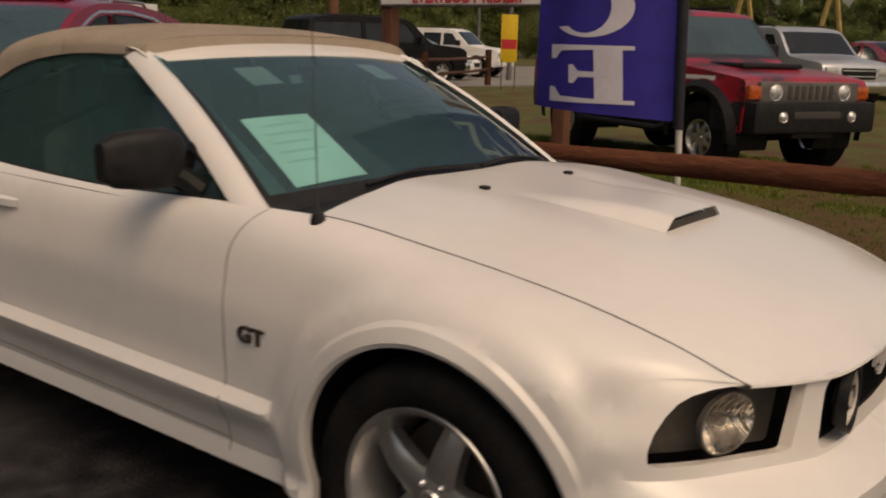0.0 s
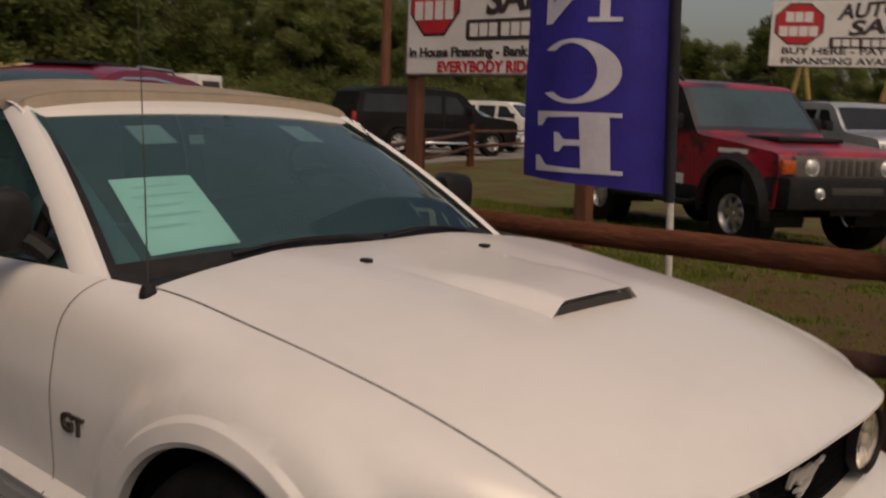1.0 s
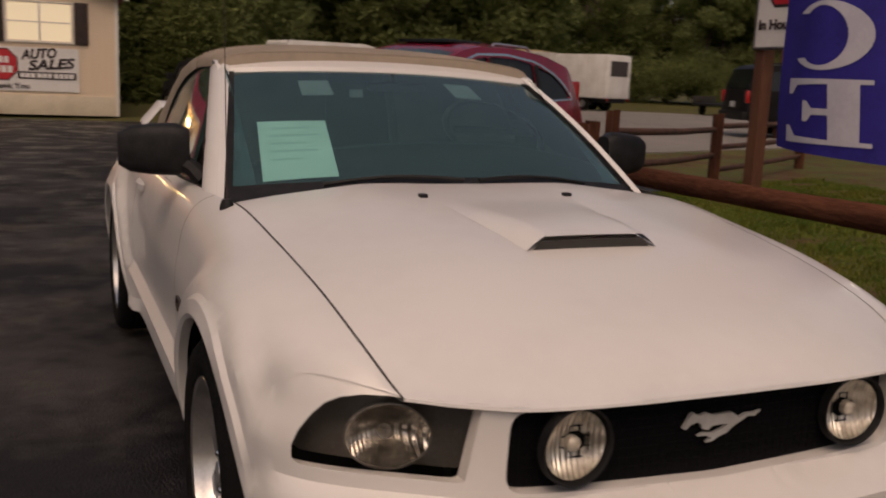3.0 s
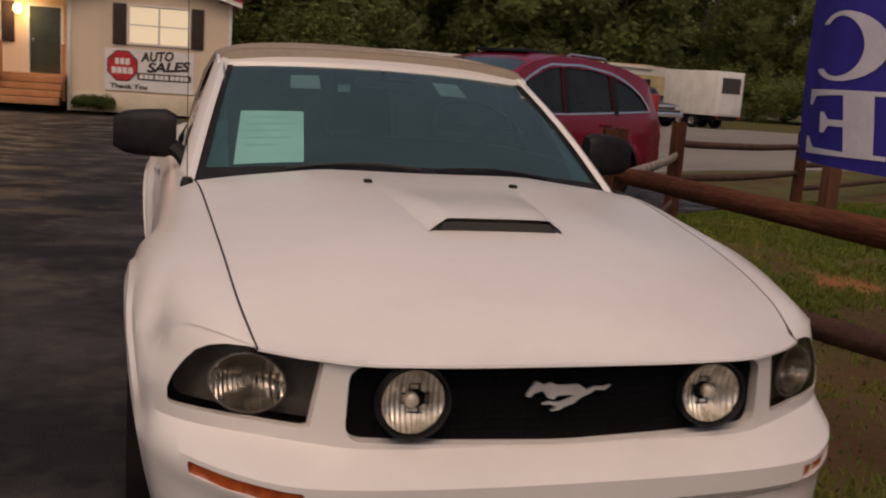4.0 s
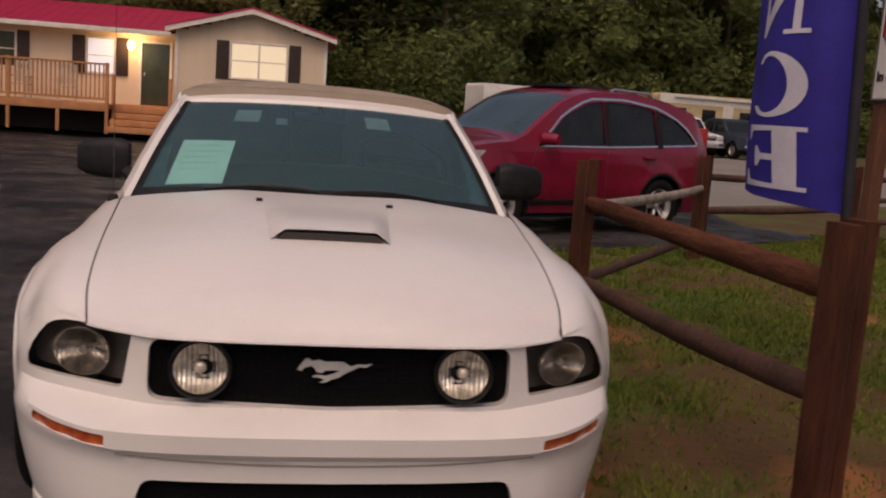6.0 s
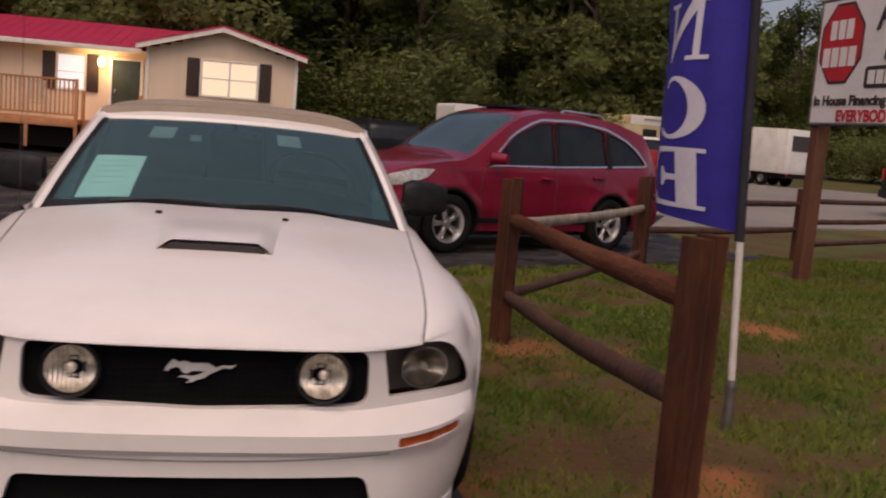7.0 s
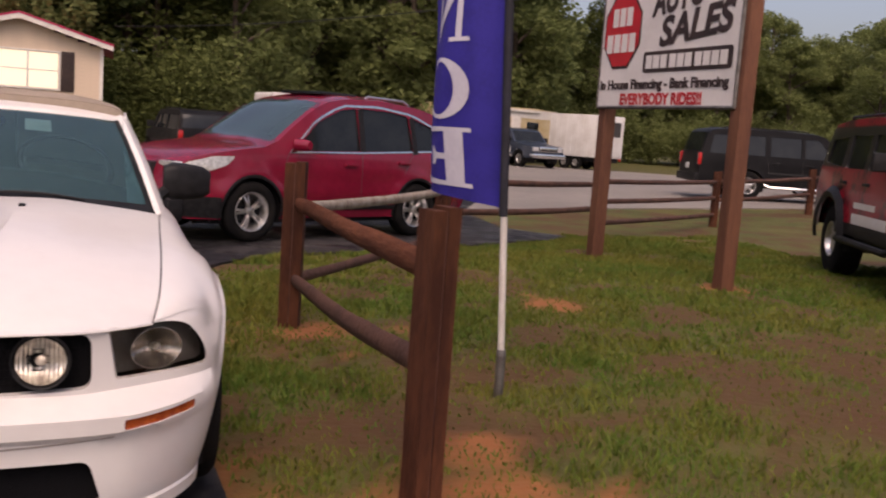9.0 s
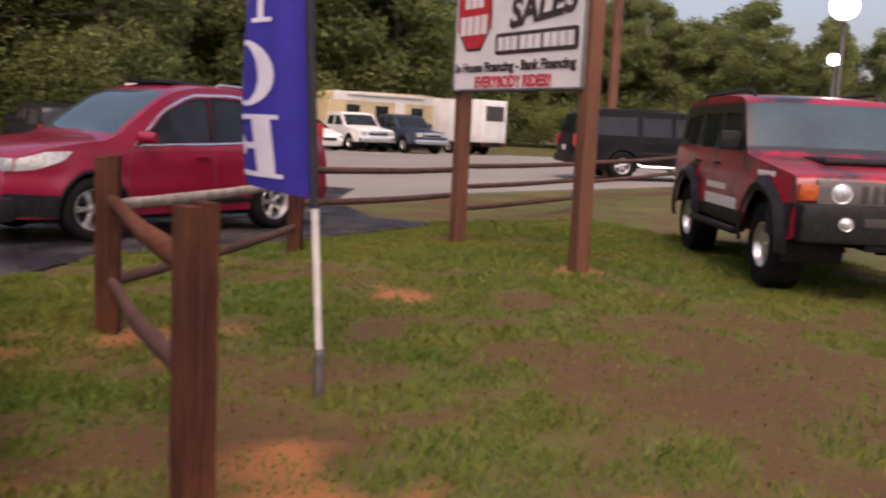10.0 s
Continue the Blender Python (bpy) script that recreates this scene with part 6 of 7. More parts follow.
def sign_face(board, fn, out, w, h, lower, oct_size=1.0):
    """The print on a board of width w and height h; fn(u, v) gives a place on its face, out points off it."""
    def flat(name, poly, material, lift, parent=board):
        bm = bmesh.new()
        prism(bm, poly, lambda u, v: Vector(fn(u, v)) + Vector(out) * lift, Vector(out) * 0.003)
        return part(name, bm, material, parent, smooth=0)
    k = h / 1.62
    oc, oz, orad = 0.56 * oct_size * k * w / (3.28 * k), h - 0.58 * oct_size * k, 0.56 * oct_size * k
    squash = w / (3.28 * k)
    oct_out = flat("emblem_rim", [((x - oc) * squash * 0.95 + oc, z) for x, z in octagon(oc, oz, orad)], sign_ink, 0.002)
    oct_in = flat("emblem", [((x - oc) * squash * 0.95 + oc, z) for x, z in octagon(oc, oz, orad * 0.93)], sign_red, 0.006)
    for row, count, z0, z1 in ((0, 3, oz + 0.05 * k, oz + 0.30 * k), (1, 4, oz - 0.30 * k, oz - 0.05 * k)):
        tot = (0.56 if count == 3 else 0.80) * k * squash
        for i in range(count):
            x0 = oc - tot / 2 + tot * i / count
            flat("emblem_bar", [(x0 + 0.01, z0), (x0 + tot / count - 0.02, z0), (x0 + tot / count - 0.02, z1), (x0 + 0.01, z1)], sign_white, 0.010, oct_in)
    ux = (Vector(fn(1, 0)) - Vector(fn(0, 0))).normalized()
    vz = Vector((0, 0, 1))

    def words(text, u, v, size, material, width, shear=0.0, bold=0.0, tilt=0.0):
        o = Vector(fn(u, v)) + Vector(out) * 0.006
        m = Matrix.Translation(o) @ Matrix((ux, vz, ux.cross(vz))).transposed().to_4x4() @ Matrix.Rotation(radians(tilt), 4, "Z")
        lettering("letter", text, size, material, board, m, 0.002, bold, width=width, shear=shear)
    words("AUTO", w * 0.58, h - 0.25 * k, 0.50 * k, sign_ink, w * 0.38, 0.25, 0.018 * k, 5)
    words("SALES", w * 0.70, h - 0.63 * k, 0.50 * k, sign_ink, w * 0.50, 0.25, 0.018 * k, 5)
    bar = rounded([(w * 0.36, h - 1.17 * k), (w * 0.97, h - 1.17 * k), (w * 0.97, h - 0.90 * k), (w * 0.36, h - 0.90 * k)], 0.05)
    plate = flat("number_panel", bar, sign_ink, 0.003)
    x = w * 0.385
    for n in (3, 3, 4):
        for _ in range(n):
            flat("number_bar", [(x, h - 1.12 * k), (x + w * 0.045, h - 1.12 * k), (x + w * 0.045, h - 0.95 * k), (x, h - 0.95 * k)], sign_white, 0.008, plate)
            x += w * 0.054
        x += w * 0.012
    for text, v, size, material, width, u in lower:
        words(text, u * w, v, size, material, width * w, 0.0, 0.006)


def big_sign():
    S0, S1 = Vector((6.20, 7.20, 0)), Vector((6.28, 4.76, 0))
    d = (S1 - S0).normalized()
    out = Vector((-abs(d.y), d.x, 0)).normalized()
    if out.x > 0:
        out = -out
    sign = tagged(empty("roadside_sign"), "white car sales sign board on two timber posts", "sign")
    z0, h, w = 1.82, 1.36, 2.46
    for p, hh in ((S0 + d * 0.08 - out * 0.10, 3.3), (S1 - out * 0.10 + d * 0.02, 3.5)):
        bm = bmesh.new()
        box(bm, p.x - 0.075, p.y - 0.075, -0.1, p.x + 0.075, p.y + 0.075, hh, 0.008)
        part("post", bm, pole_wood, sign)
    bm = bmesh.new()
    prism(bm, [(0, 0), (w, 0), (w, h), (0, h)], lambda u, v: S0 + d * u + Vector((0, 0, z0 + v)), -out * 0.025)
    board = part("board", bm, sign_white, sign, smooth=0)
    bm = bmesh.new()
    for a, b in (((0, 0), (w, 0)), ((w, 0), (w, h)), ((w, h), (0, h)), ((0, h), (0, 0))):
        tube(bm, [S0 + d * a[0] + Vector((0, 0, z0 + a[1])) - out * 0.012, S0 + d * b[0] + Vector((0, 0, z0 + b[1])) - out * 0.012], 0.022, 6)
    part("edge_frame", bm, galvanised, board)
    sign_face(board, lambda u, v: S0 + d * u + Vector((0, 0, z0 + v)), out, w, h,
              [("In House Financing - Bank Financing", 0.25, 0.145, sign_ink, 0.94, 0.49), ("EVERYBODY RIDES!!", 0.085, 0.17, sign_red, 0.60, 0.50)])


big_sign()


def far_sign():
    a, b = Vector((23.8, 10.28, 0)), Vector((25.51, 5.85, 0))
    d = (b - a).normalized()
    out = Vector((-0.938, -0.346, 0))
    sign = tagged(empty("roadside_sign"), "white car sales sign on braced yellow timber posts", "sign")
    z0, h, w = 3.05, 1.75, 4.2
    for u in (0.9, 3.2):
        bm = bmesh.new()
        for s in (-0.55, 0.55):
            p = a + d * u
            tube(bm, [p + d * s - out * 0.1 + Vector((0, 0, rise(p.x, p.y))), p - d * s * 0.2 - out * 0.06 + Vector((0, 0, z0 + 1.0))], 0.07, 6)
        part("brace", bm, mat("yellow_timber", (0.36, 0.25, 0.08), 0.8, second=(0.28, 0.19, 0.07), scale=6), sign)
    bm = bmesh.new()
    prism(bm, [(0, 0), (w, 0), (w, h), (0, h)], lambda u, v: a + d * u + Vector((0, 0, z0 + v)), -out * 0.03)
    board = part("board", bm, sign_white, sign, smooth=0)
    sign_face(board, lambda u, v: a + d * u + Vector((0, 0, z0 + v)), out, w, h,
              [("BUY HERE - PAY HERE", 0.40, 0.24, sign_ink, 0.85, 0.5), ("FINANCING AVAILABLE", 0.13, 0.24, sign_ink, 0.85, 0.5)])


far_sign()

SERIF_E = [[(0.0, 0.0), (1.0, 0.0), (1.0, 0.26), (0.93, 0.26), (0.84, 0.10), (0.42, 0.075), (0.42, 0.45), (0.60, 0.45), (0.66, 0.34), (0.72, 0.34), (0.72, 0.66), (0.66, 0.66), (0.60, 0.55), (0.42, 0.55), (0.42, 0.925),
            (0.82, 0.90), (0.90, 0.76), (0.97, 0.76), (0.97, 1.0), (0.0, 1.0), (0.0, 0.93), (0.12, 0.93), (0.12, 0.07), (0.0, 0.07)]]
SERIF_N = [[(0.0, 0.0), (0.34, 0.0), (0.34, 0.07), (0.22, 0.07), (0.22, 0.80), (0.80, 0.0), (0.90, 0.0), (0.90, 0.93), (1.0, 0.93), (1.0, 1.0), (0.68, 1.0), (0.68, 0.93), (0.80, 0.93), (0.80, 0.34), (0.30, 1.0), (0.0, 1.0), (0.0, 0.93), (0.12, 0.93), (0.12, 0.07), (0.0, 0.07)]]
SERIF_C = [[(0.5 + 0.5 * math.cos(radians(a)), 0.5 + 0.52 * math.sin(radians(a))) for a in range(42, 319, 12)] + [(0.53 + 0.30 * math.cos(radians(a)), 0.5 + 0.45 * math.sin(radians(a))) for a in range(312, 47, -12)]]


def feather_flag():
    flag = tagged(empty("feather_flag", pose(2.605, 1.715, 0)), "tall blue advertising flag with white letters on a pole", "flag")
    bm = bmesh.new()
    tube(bm, [(0, 0, 0.18), (-0.045, 0.018, 1.05), (-0.10, 0.04, 2.2), (-0.20, 0.08, 4.2)], 0.019, 12)
    part("pole", bm, pvc_white, flag)
    bm = bmesh.new()
    tube(bm, [(0.002, 0, -0.1), (0, 0, 0.20)], 0.026, 12)
    tube(bm, [(0, 0, 0.20), (0, 0, 0.235)], [0.03, 0.024], 12)
    part("ground_spike", bm, galvanised, flag)
    d = Vector((-0.10, 0.995, 0))
    nrm = Vector((-0.995, -0.10, 0))

    def cloth(u, z):
        """A place on the cloth, u metres off the pole."""
        bulge = 0.11 * math.sin(min(u, 1.0) * 3.3) + 0.025 * math.sin(u * 9 + z * 2.1) * u + 0.02 * math.sin(z * 4.0 + u * 3)
        return Vector((-0.045 * z, 0.018 * z, 0)) + d * (u - 0.04 * u * u) + nrm * (bulge * smoothstep(0, 0.25, u)) + Vector((0, 0, z + 0.05 * u))
    bm = bmesh.new()
    loft(bm, [[cloth(u, z) for u in np.linspace(0.035, 0.94 - 0.04 * (z - 1), 26)] for z in np.linspace(1.0, 4.2, 70)])
    body = part("cloth", bm, flag_blue, flag)
    bm = bmesh.new()
    loft(bm, [[cloth(u, z) + nrm * off for u, off in ((-0.022, 0.012), (0.0, 0.025), (0.034, 0.010), (0.036, -0.006), (0.0, -0.025), (-0.022, -0.012))] for z in np.linspace(0.96, 4.2, 40)], True)
    part("sleeve", bm, flag_black, body, "black pole sleeve")
    bm = bmesh.new()
    loft(bm, [[cloth(u, z) + nrm * 0.002 for u in np.linspace(0.05, 0.935, 20)] for z in (1.0, 1.018)])
    part("hem", bm, flag_blue, body)
    for letter, z0 in ((SERIF_E, 1.075), (SERIF_C, 1.455), (SERIF_N, 1.875)):
        for poly in letter:
            bm = bmesh.new()
            w, h = 0.56, 0.33
            for lift in (0.004, -0.004):
                sheet(bm, [(0.25 + x * w, z0 + y * h) for x, y in poly], [], 0.03, lambda u, z: cloth(u, z - 0.05 * u + 0.01) + nrm * lift)
            part("letter", bm, flag_white, body)


feather_flag()


# ---- the sales office ----
siding = mat("beige_lap_siding", (0.66, 0.53, 0.39), 0.65, second=(0.61, 0.49, 0.36), scale=2)
trim_white = mat("white_trim", (0.70, 0.66, 0.60), 0.5, second=(0.62, 0.58, 0.52), scale=5)
roof_red = mat("red_metal_roof", (0.48, 0.035, 0.095), 0.38, 0.15, second=(0.41, 0.03, 0.08), scale=1.5)
shutter_mat = mat("dark_brown_shutter", (0.035, 0.022, 0.018), 0.6, second=(0.05, 0.03, 0.024), scale=8)
deck_wood = mat("orange_deck_wood", (0.48, 0.22, 0.095), 0.75, second=(0.36, 0.155, 0.065), scale=3, amount=0.7, bump=0.3, bump_scale=30)
lit_pane = mat("lit_window_pane", (0.5, 0.45, 0.33), 0.2, emit=(1.0, 0.90, 0.66), power=0.55)
bright_pane = mat("bright_window_pane", (0.6, 0.62, 0.65), 0.2, emit=(0.80, 0.88, 1.0), power=0.6)
lamp_glow = mat("porch_lamp_glow", (1, 0.8, 0.4), 0.3, emit=(1.0, 0.72, 0.28), power=9.0)
door_green = mat("dark_storm_door_glass", (0.05, 0.06, 0.045), 0.12, second=(0.035, 0.05, 0.035), scale=2, spec=0.6)
chair_white = mat("pale_chair_wood", (0.5, 0.44, 0.36), 0.7, second=(0.42, 0.36, 0.29), scale=5)
cream = mat("cream_panel", (0.60, 0.52, 0.40), 0.6, second=(0.52, 0.45, 0.34), scale=2)


def sales_office():
    house = tagged(empty("sales_office", pose(0.95, 28.45, -0.26, 0, 0, -1.5)), "beige sided mobile home office with red metal roof", "building")

    def lap_wall(name, x0, x1, z0, z1, y, top=None):
        """Lap boards, each proud at its foot; top(z) narrows the wall under a gable."""
        wall = empty(name) if top is None else None
        n = round((z1 - z0) / 0.115)
        bm = bmesh.new()
        box(bm, x0, y + 0.004, z0, x1, y + 0.012, z1 if top is None else z0 + 0.02)
        if wall:
            bpy.data.objects.remove(wall)
        wall = part(name, bm, siding, house, smooth=0)
        shared = None
        for k in range(n):
            a, b = z0 + (z1 - z0) * k / n, z0 + (z1 - z0) * (k + 1) / n
            xa, xb = (x0, x1) if top is None else top(b)
            if top is None and shared:
                board = new("siding_board", shared)
            else:
                bm = bmesh.new()
                h = b - a
                vs = [bm.verts.new(p) for p in ((xa, y - 0.011, 0), (xb, y - 0.011, 0), (xb, y - 0.002, h), (xa, y - 0.002, h), (xa, y + 0.003, 0), (xb, y + 0.003, 0))]
                bm.faces.new(vs[:4])
                bm.faces.new((vs[4], vs[5], vs[1], vs[0]))
                shared = finish(bm, "siding_board", siding, 0)
                board = new("siding_board", shared)
            board.parent = wall
            board.location = (0, 0, a)
        return wall
    lap_wall("wall", -4.62, 0.0, 0.62, 3.50, 0.0)
    lap_wall("gable", -4.62, 0.0, 3.50, 4.16, 0.0, lambda z: (-4.62 + (z - 3.50) / 0.70 * 2.2, 0.0 - (z - 3.50) / 0.70 * 2.2))
    lap_wall("wall", -17.0, -4.62, 0.9, 3.42, 1.1)
    block("wall_core", siding, house, -4.60, 0.012, 0.3, -0.02, 8.0, 3.50, bevel=0)
    block("wall_core", siding, house, -17.0, 1.112, 0.3, -4.60, 8.0, 3.42, bevel=0)
    block("skirting", cream, house, -4.62, -0.03, 0.05, 0.0, 0.02, 0.62, bevel=0.005, label="cream skirting")
    for x in (-4.62, 0.0):
        block("corner_trim", trim_white, house, x - 0.05, -0.035, 0.05, x + 0.05, 0.06, 3.55, bevel=0.004)
    # roof of the gable end
    for s, x1 in ((-1, -4.95), (1, 0.33)):
        bm = bmesh.new()
        n, rows = 16, []
        for k in range(n):
            y0, y1 = -0.35 + 8.4 * k / n, -0.35 + 8.4 * (k + 1) / n
            rows += [[(-2.31, a, 4.30 + lift), (x1, a, 3.56 + lift)] for a, lift in ((y0, 0.0), (y0 + 0.015, 0.014), (y0 + 0.04, 0.014), (y0 + 0.055, 0.0))]
        loft(bm, rows)
        bmesh.ops.recalc_face_normals(bm, faces=bm.faces[:])
        part("roof", bm, roof_red, house, smooth=0)
        bm = bmesh.new()
        prism(bm, [(-2.31, 4.285), (x1, 3.545), (x1, 3.40), (-2.31, 4.13)], lambda u, v: (u, -0.36, v), (0, 0.04, 0))
        part("fascia", bm, trim_white, house, smooth=0)
        bm = bmesh.new()
        prism(bm, [(-2.31, 4.335), (x1 + s * 0.02, 3.60), (x1 + s * 0.02, 3.54), (-2.31, 4.28)], lambda u, v: (u, -0.375, v), (0, 0.05, 0))
        part("roof_edge", bm, roof_red, house, smooth=0)
        bm = bmesh.new()
        loft(bm, [[(-2.31, -0.33, 4.16), (x1, -0.33, 3.42)], [(-2.31, 0.02, 4.16), (x1, 0.02, 3.42)]])
        part("soffit", bm, trim_white, house)
    # main roof
    bm = bmesh.new()
    n, rows = 40, []
    for k in range(n):
        x0, x1 = -17.4 + 14.6 * k / n, -17.4 + 14.6 * (k + 1) / n
        rows += [[(a, 0.55, 3.44 + lift), (a, 4.6, 4.42 + lift)] for a, lift in ((x0, 0.0), (x0 + 0.015, 0.014), (x0 + 0.04, 0.014), (x0 + 0.055, 0.0))]
    loft(bm, rows)
    bmesh.ops.recalc_face_normals(bm, faces=bm.faces[:])
    part("roof", bm, roof_red, house, smooth=0)
    bm = bmesh.new()
    loft(bm, [[(-17.4, 4.6, 4.43), (-2.8, 4.6, 4.43)], [(-17.4, 8.6, 3.44), (-2.8, 8.6, 3.44)]])
    part("roof_back", bm, roof_red, house)
    block("fascia", trim_white, house, -17.4, 0.53, 3.28, -4.9, 0.58, 3.43, bevel=0.004)
    block("soffit", trim_white, house, -17.4, 0.58, 3.34, -4.64, 1.1, 3.36, bevel=0)

    def window(x0, x1, z0, z1, y, pane, shutters=True, double=False):
        bm = bmesh.new()
        for a, b, c, d in ((x0 - 0.05, x0, z0 - 0.05, z1 + 0.05), (x1, x1 + 0.05, z0 - 0.05, z1 + 0.05), (x0, x1, z1, z1 + 0.05), (x0, x1, z0 - 0.05, z0)):
            box(bm, a, y - 0.05, c, b, y + 0.02, d, 0.004)
        win = part("window", bm, trim_white, house)
        xs = [x0, (x0 + x1) / 2, x1] if double else [x0, x1]
        for a, b in zip(xs, xs[1:]):
            for c, d in ((z0, (z0 + z1) / 2), ((z0 + z1) / 2, z1)):
                block("pane", pane, win, a + 0.02, y - 0.022, c + 0.015, b - 0.02, y - 0.016, d - 0.015, bevel=0)
            block("meeting_rail", trim_white, win, a + 0.01, y - 0.035, (z0 + z1) / 2 - 0.018, b - 0.01, y - 0.012, (z0 + z1) / 2 + 0.018, bevel=0)
        if double:
            block("mullion", trim_white, win, xs[1] - 0.03, y - 0.04, z0, xs[1] + 0.03, y - 0.01, z1, bevel=0.004)
        if shutters:
            for a, b in ((x0 - 0.46, x0 - 0.07), (x1 + 0.07, x1 + 0.44)):
                sh = block("shutter", shutter_mat, house, a, y - 0.055, z0 - 0.06, b, y - 0.02, z1 + 0.06, bevel=0.006, label="dark brown louvred shutter")
                bm = bmesh.new()
                for k in range(16):
                    zz = z0 + (z1 - z0) * (k + 0.5) / 16
                    box(bm, a + 0.04, y - 0.066, zz - 0.018, b - 0.04, y - 0.05, zz + 0.012)
                part("louvre", bm, shutter_mat, sh, smooth=0)
        return win
    window(-2.95, -1.22, 2.14, 3.22, 0.0, lit_pane, True, True)
    window(-7.55, -6.72, 2.0, 3.08, 1.1, bright_pane)
    window(-10.6, -9.75, 2.0, 3.08, 1.1, door_green)
    # banner under the window
    bm = bmesh.new()
    prism(bm, [(-3.62, 0.72), (-1.05, 0.72), (-1.05, 1.96), (-3.62, 1.96)], lambda u, v: (u, -0.04, v), (0, 0.015, 0))
    banner = part("banner", bm, sign_white, house, "white printed banner below the window", smooth=0)
    sign_face(banner, lambda u, v: (-3.62 + u, -0.045, 0.72 + v), (0, -1, 0), 2.57, 1.24, [("Thank You", 0.13, 0.20, sign_ink, 0.42, 0.27)], 1.14)
    # door and lamp
    d = block("storm_door", door_green, house, -5.86, 1.04, 1.08, -4.98, 1.08, 3.04, bevel=0.01, label="glazed storm door")
    for a, b, c, e in ((-5.95, -5.86, 1.02, 3.12), (-4.98, -4.89, 1.02, 3.12), (-5.86, -4.98, 3.04, 3.12)):
        block("door_frame", trim_white, d, a, 1.02, c, b, 1.10, e, bevel=0.006)
    block("door_handle", chrome, d, -5.78, 1.01, 1.95, -5.74, 1.04, 2.1, bevel=0.006)
    block("lamp_bracket", black_plastic, house, -6.23, 1.0, 2.86, -6.11, 1.09, 2.98, bevel=0.01)
    bm = bmesh.new()
    bmesh.ops.create_uvsphere(bm, u_segments=16, v_segments=10, radius=0.12, matrix=Matrix.Translation((-6.17, 0.93, 2.93)) @ Matrix.Diagonal((1, 1, 1.35, 1)))
    part("porch_lamp", bm, lamp_glow, house, "glowing yellow porch lamp")
    porch = bpy.data.lights.new("porch_light", "POINT")
    porch.energy, porch.color, porch.shadow_soft_size = 45.0, (1.0, 0.70, 0.36), 0.1
    bulb = new("porch_light", porch)
    bulb.parent = house
    bulb.location = (-6.17, 0.70, 2.93)
    # deck and steps
    deck = empty("deck")
    deck.parent = house
    bm = bmesh.new()
    box(bm, -16.5, -0.98, 0.90, -6.47, 1.05, 0.998)
    bpy.data.objects.remove(deck)
    deck = part("deck", bm, deck_wood, house, "orange timber porch deck with balustrade", smooth=0)
    for k in range(11):
        block("deck_plank", deck_wood, deck, -16.5, -1.0 + 0.19 * k, 1.0, -6.45, -0.82 + 0.19 * k, 1.04, bevel=0.004)
    block("deck_beam", deck_wood, deck, -16.5, -1.03, 0.82, -6.45, -0.99, 1.0, bevel=0.004)
    for k in range(8):
        x = -6.5 - 1.42 * k
        block("deck_post", deck_wood, deck, x - 0.05, -1.02, 0.15, x + 0.05, -0.92, 2.28 if k % 2 == 0 else 0.84, bevel=0.006)
    block("handrail", deck_wood, deck, -16.5, -1.06, 2.20, -6.45, -0.92, 2.26, bevel=0.006)
    block("bottom_rail", deck_wood, deck, -16.5, -1.01, 1.16, -6.45, -0.95, 1.22, bevel=0.004)
    bal = block("baluster", deck_wood, deck, -6.62, -1.0, 1.2, -6.58, -0.96, 2.2, bevel=0)
    for k in range(1, 78):
        o = new("baluster", bal.data)
        o.parent = deck
        o.location = (-0.127 * k, 0, 0)
    for k in range(4):
        block("step", deck_wood, deck, -6.4, -1.0 + 0.28 * k - 0.3, 0.22 + 0.2 * k, -4.75, -0.70 + 0.28 * k - 0.3, 0.40 + 0.2 * k, bevel=0.01)
    block("stair_landing", deck_wood, deck, -6.45, -0.2, 0.95, -4.72, 1.08, 1.05, bevel=0.005)
    for x in (-6.45, -4.75):
        block("newel", deck_wood, deck, x - 0.05, -0.3, 0.3, x + 0.05, -0.2, 1.95, bevel=0.005)
    # a dark sheet stands in for the shade below deck and landing
    block("crawl_space", seam_shade_dark, house, -16.9, 0.95, 0.1, -4.7, 1.0, 0.98, bevel=0)
    return house


sales_office()


def porch_chair(m):
    """A ladder-backed porch chair."""
    chair = tagged(empty("porch_chair"), "pale slatted porch chair standing on the timber deck", "chair", "porch chairs")
    block("seat", chair_white, chair, -0.28, -0.25, 0.40, 0.28, 0.25, 0.45, bevel=0.01)
    for x in (-0.25, 0.25):
        block("leg", chair_white, chair, x - 0.025, -0.24, 0, x + 0.025, -0.19, 0.66, bevel=0.005)
        block("leg", chair_white, chair, x - 0.025, 0.20, 0, x + 0.025, 0.25, 1.12, bevel=0.005)
        block("arm", chair_white, chair, x - 0.04, -0.26, 0.64, x + 0.04, 0.22, 0.68, bevel=0.006)
    for k in range(5):
        x = -0.18 + 0.09 * k
        block("back_slat", chair_white, chair, x - 0.03, 0.21, 0.5, x + 0.03, 0.235, 1.06, bevel=0.004)
    block("top_rail", chair_white, chair, -0.27, 0.20, 1.04, 0.27, 0.245, 1.14, bevel=0.008)
    chair.matrix_world = m
    return chair


OFFICE = pose(0.95, 28.45, -0.26, 0, 0, -1.5)
for x, t in ((-7.9, 12), (-9.3, -8), (-11.2, 5)):
    porch_chair(OFFICE @ pose(x, 0.05, 1.04, 0, 0, t))


# ---- vehicles and things beyond ----
tan_panel = mat("tan_camper_panel", (0.55, 0.45, 0.27), 0.5, second=(0.46, 0.35, 0.18), scale=2)
white_panel = mat("white_truck_panel", (0.70, 0.69, 0.66), 0.5, second=(0.60, 0.58, 0.54), scale=1.5)


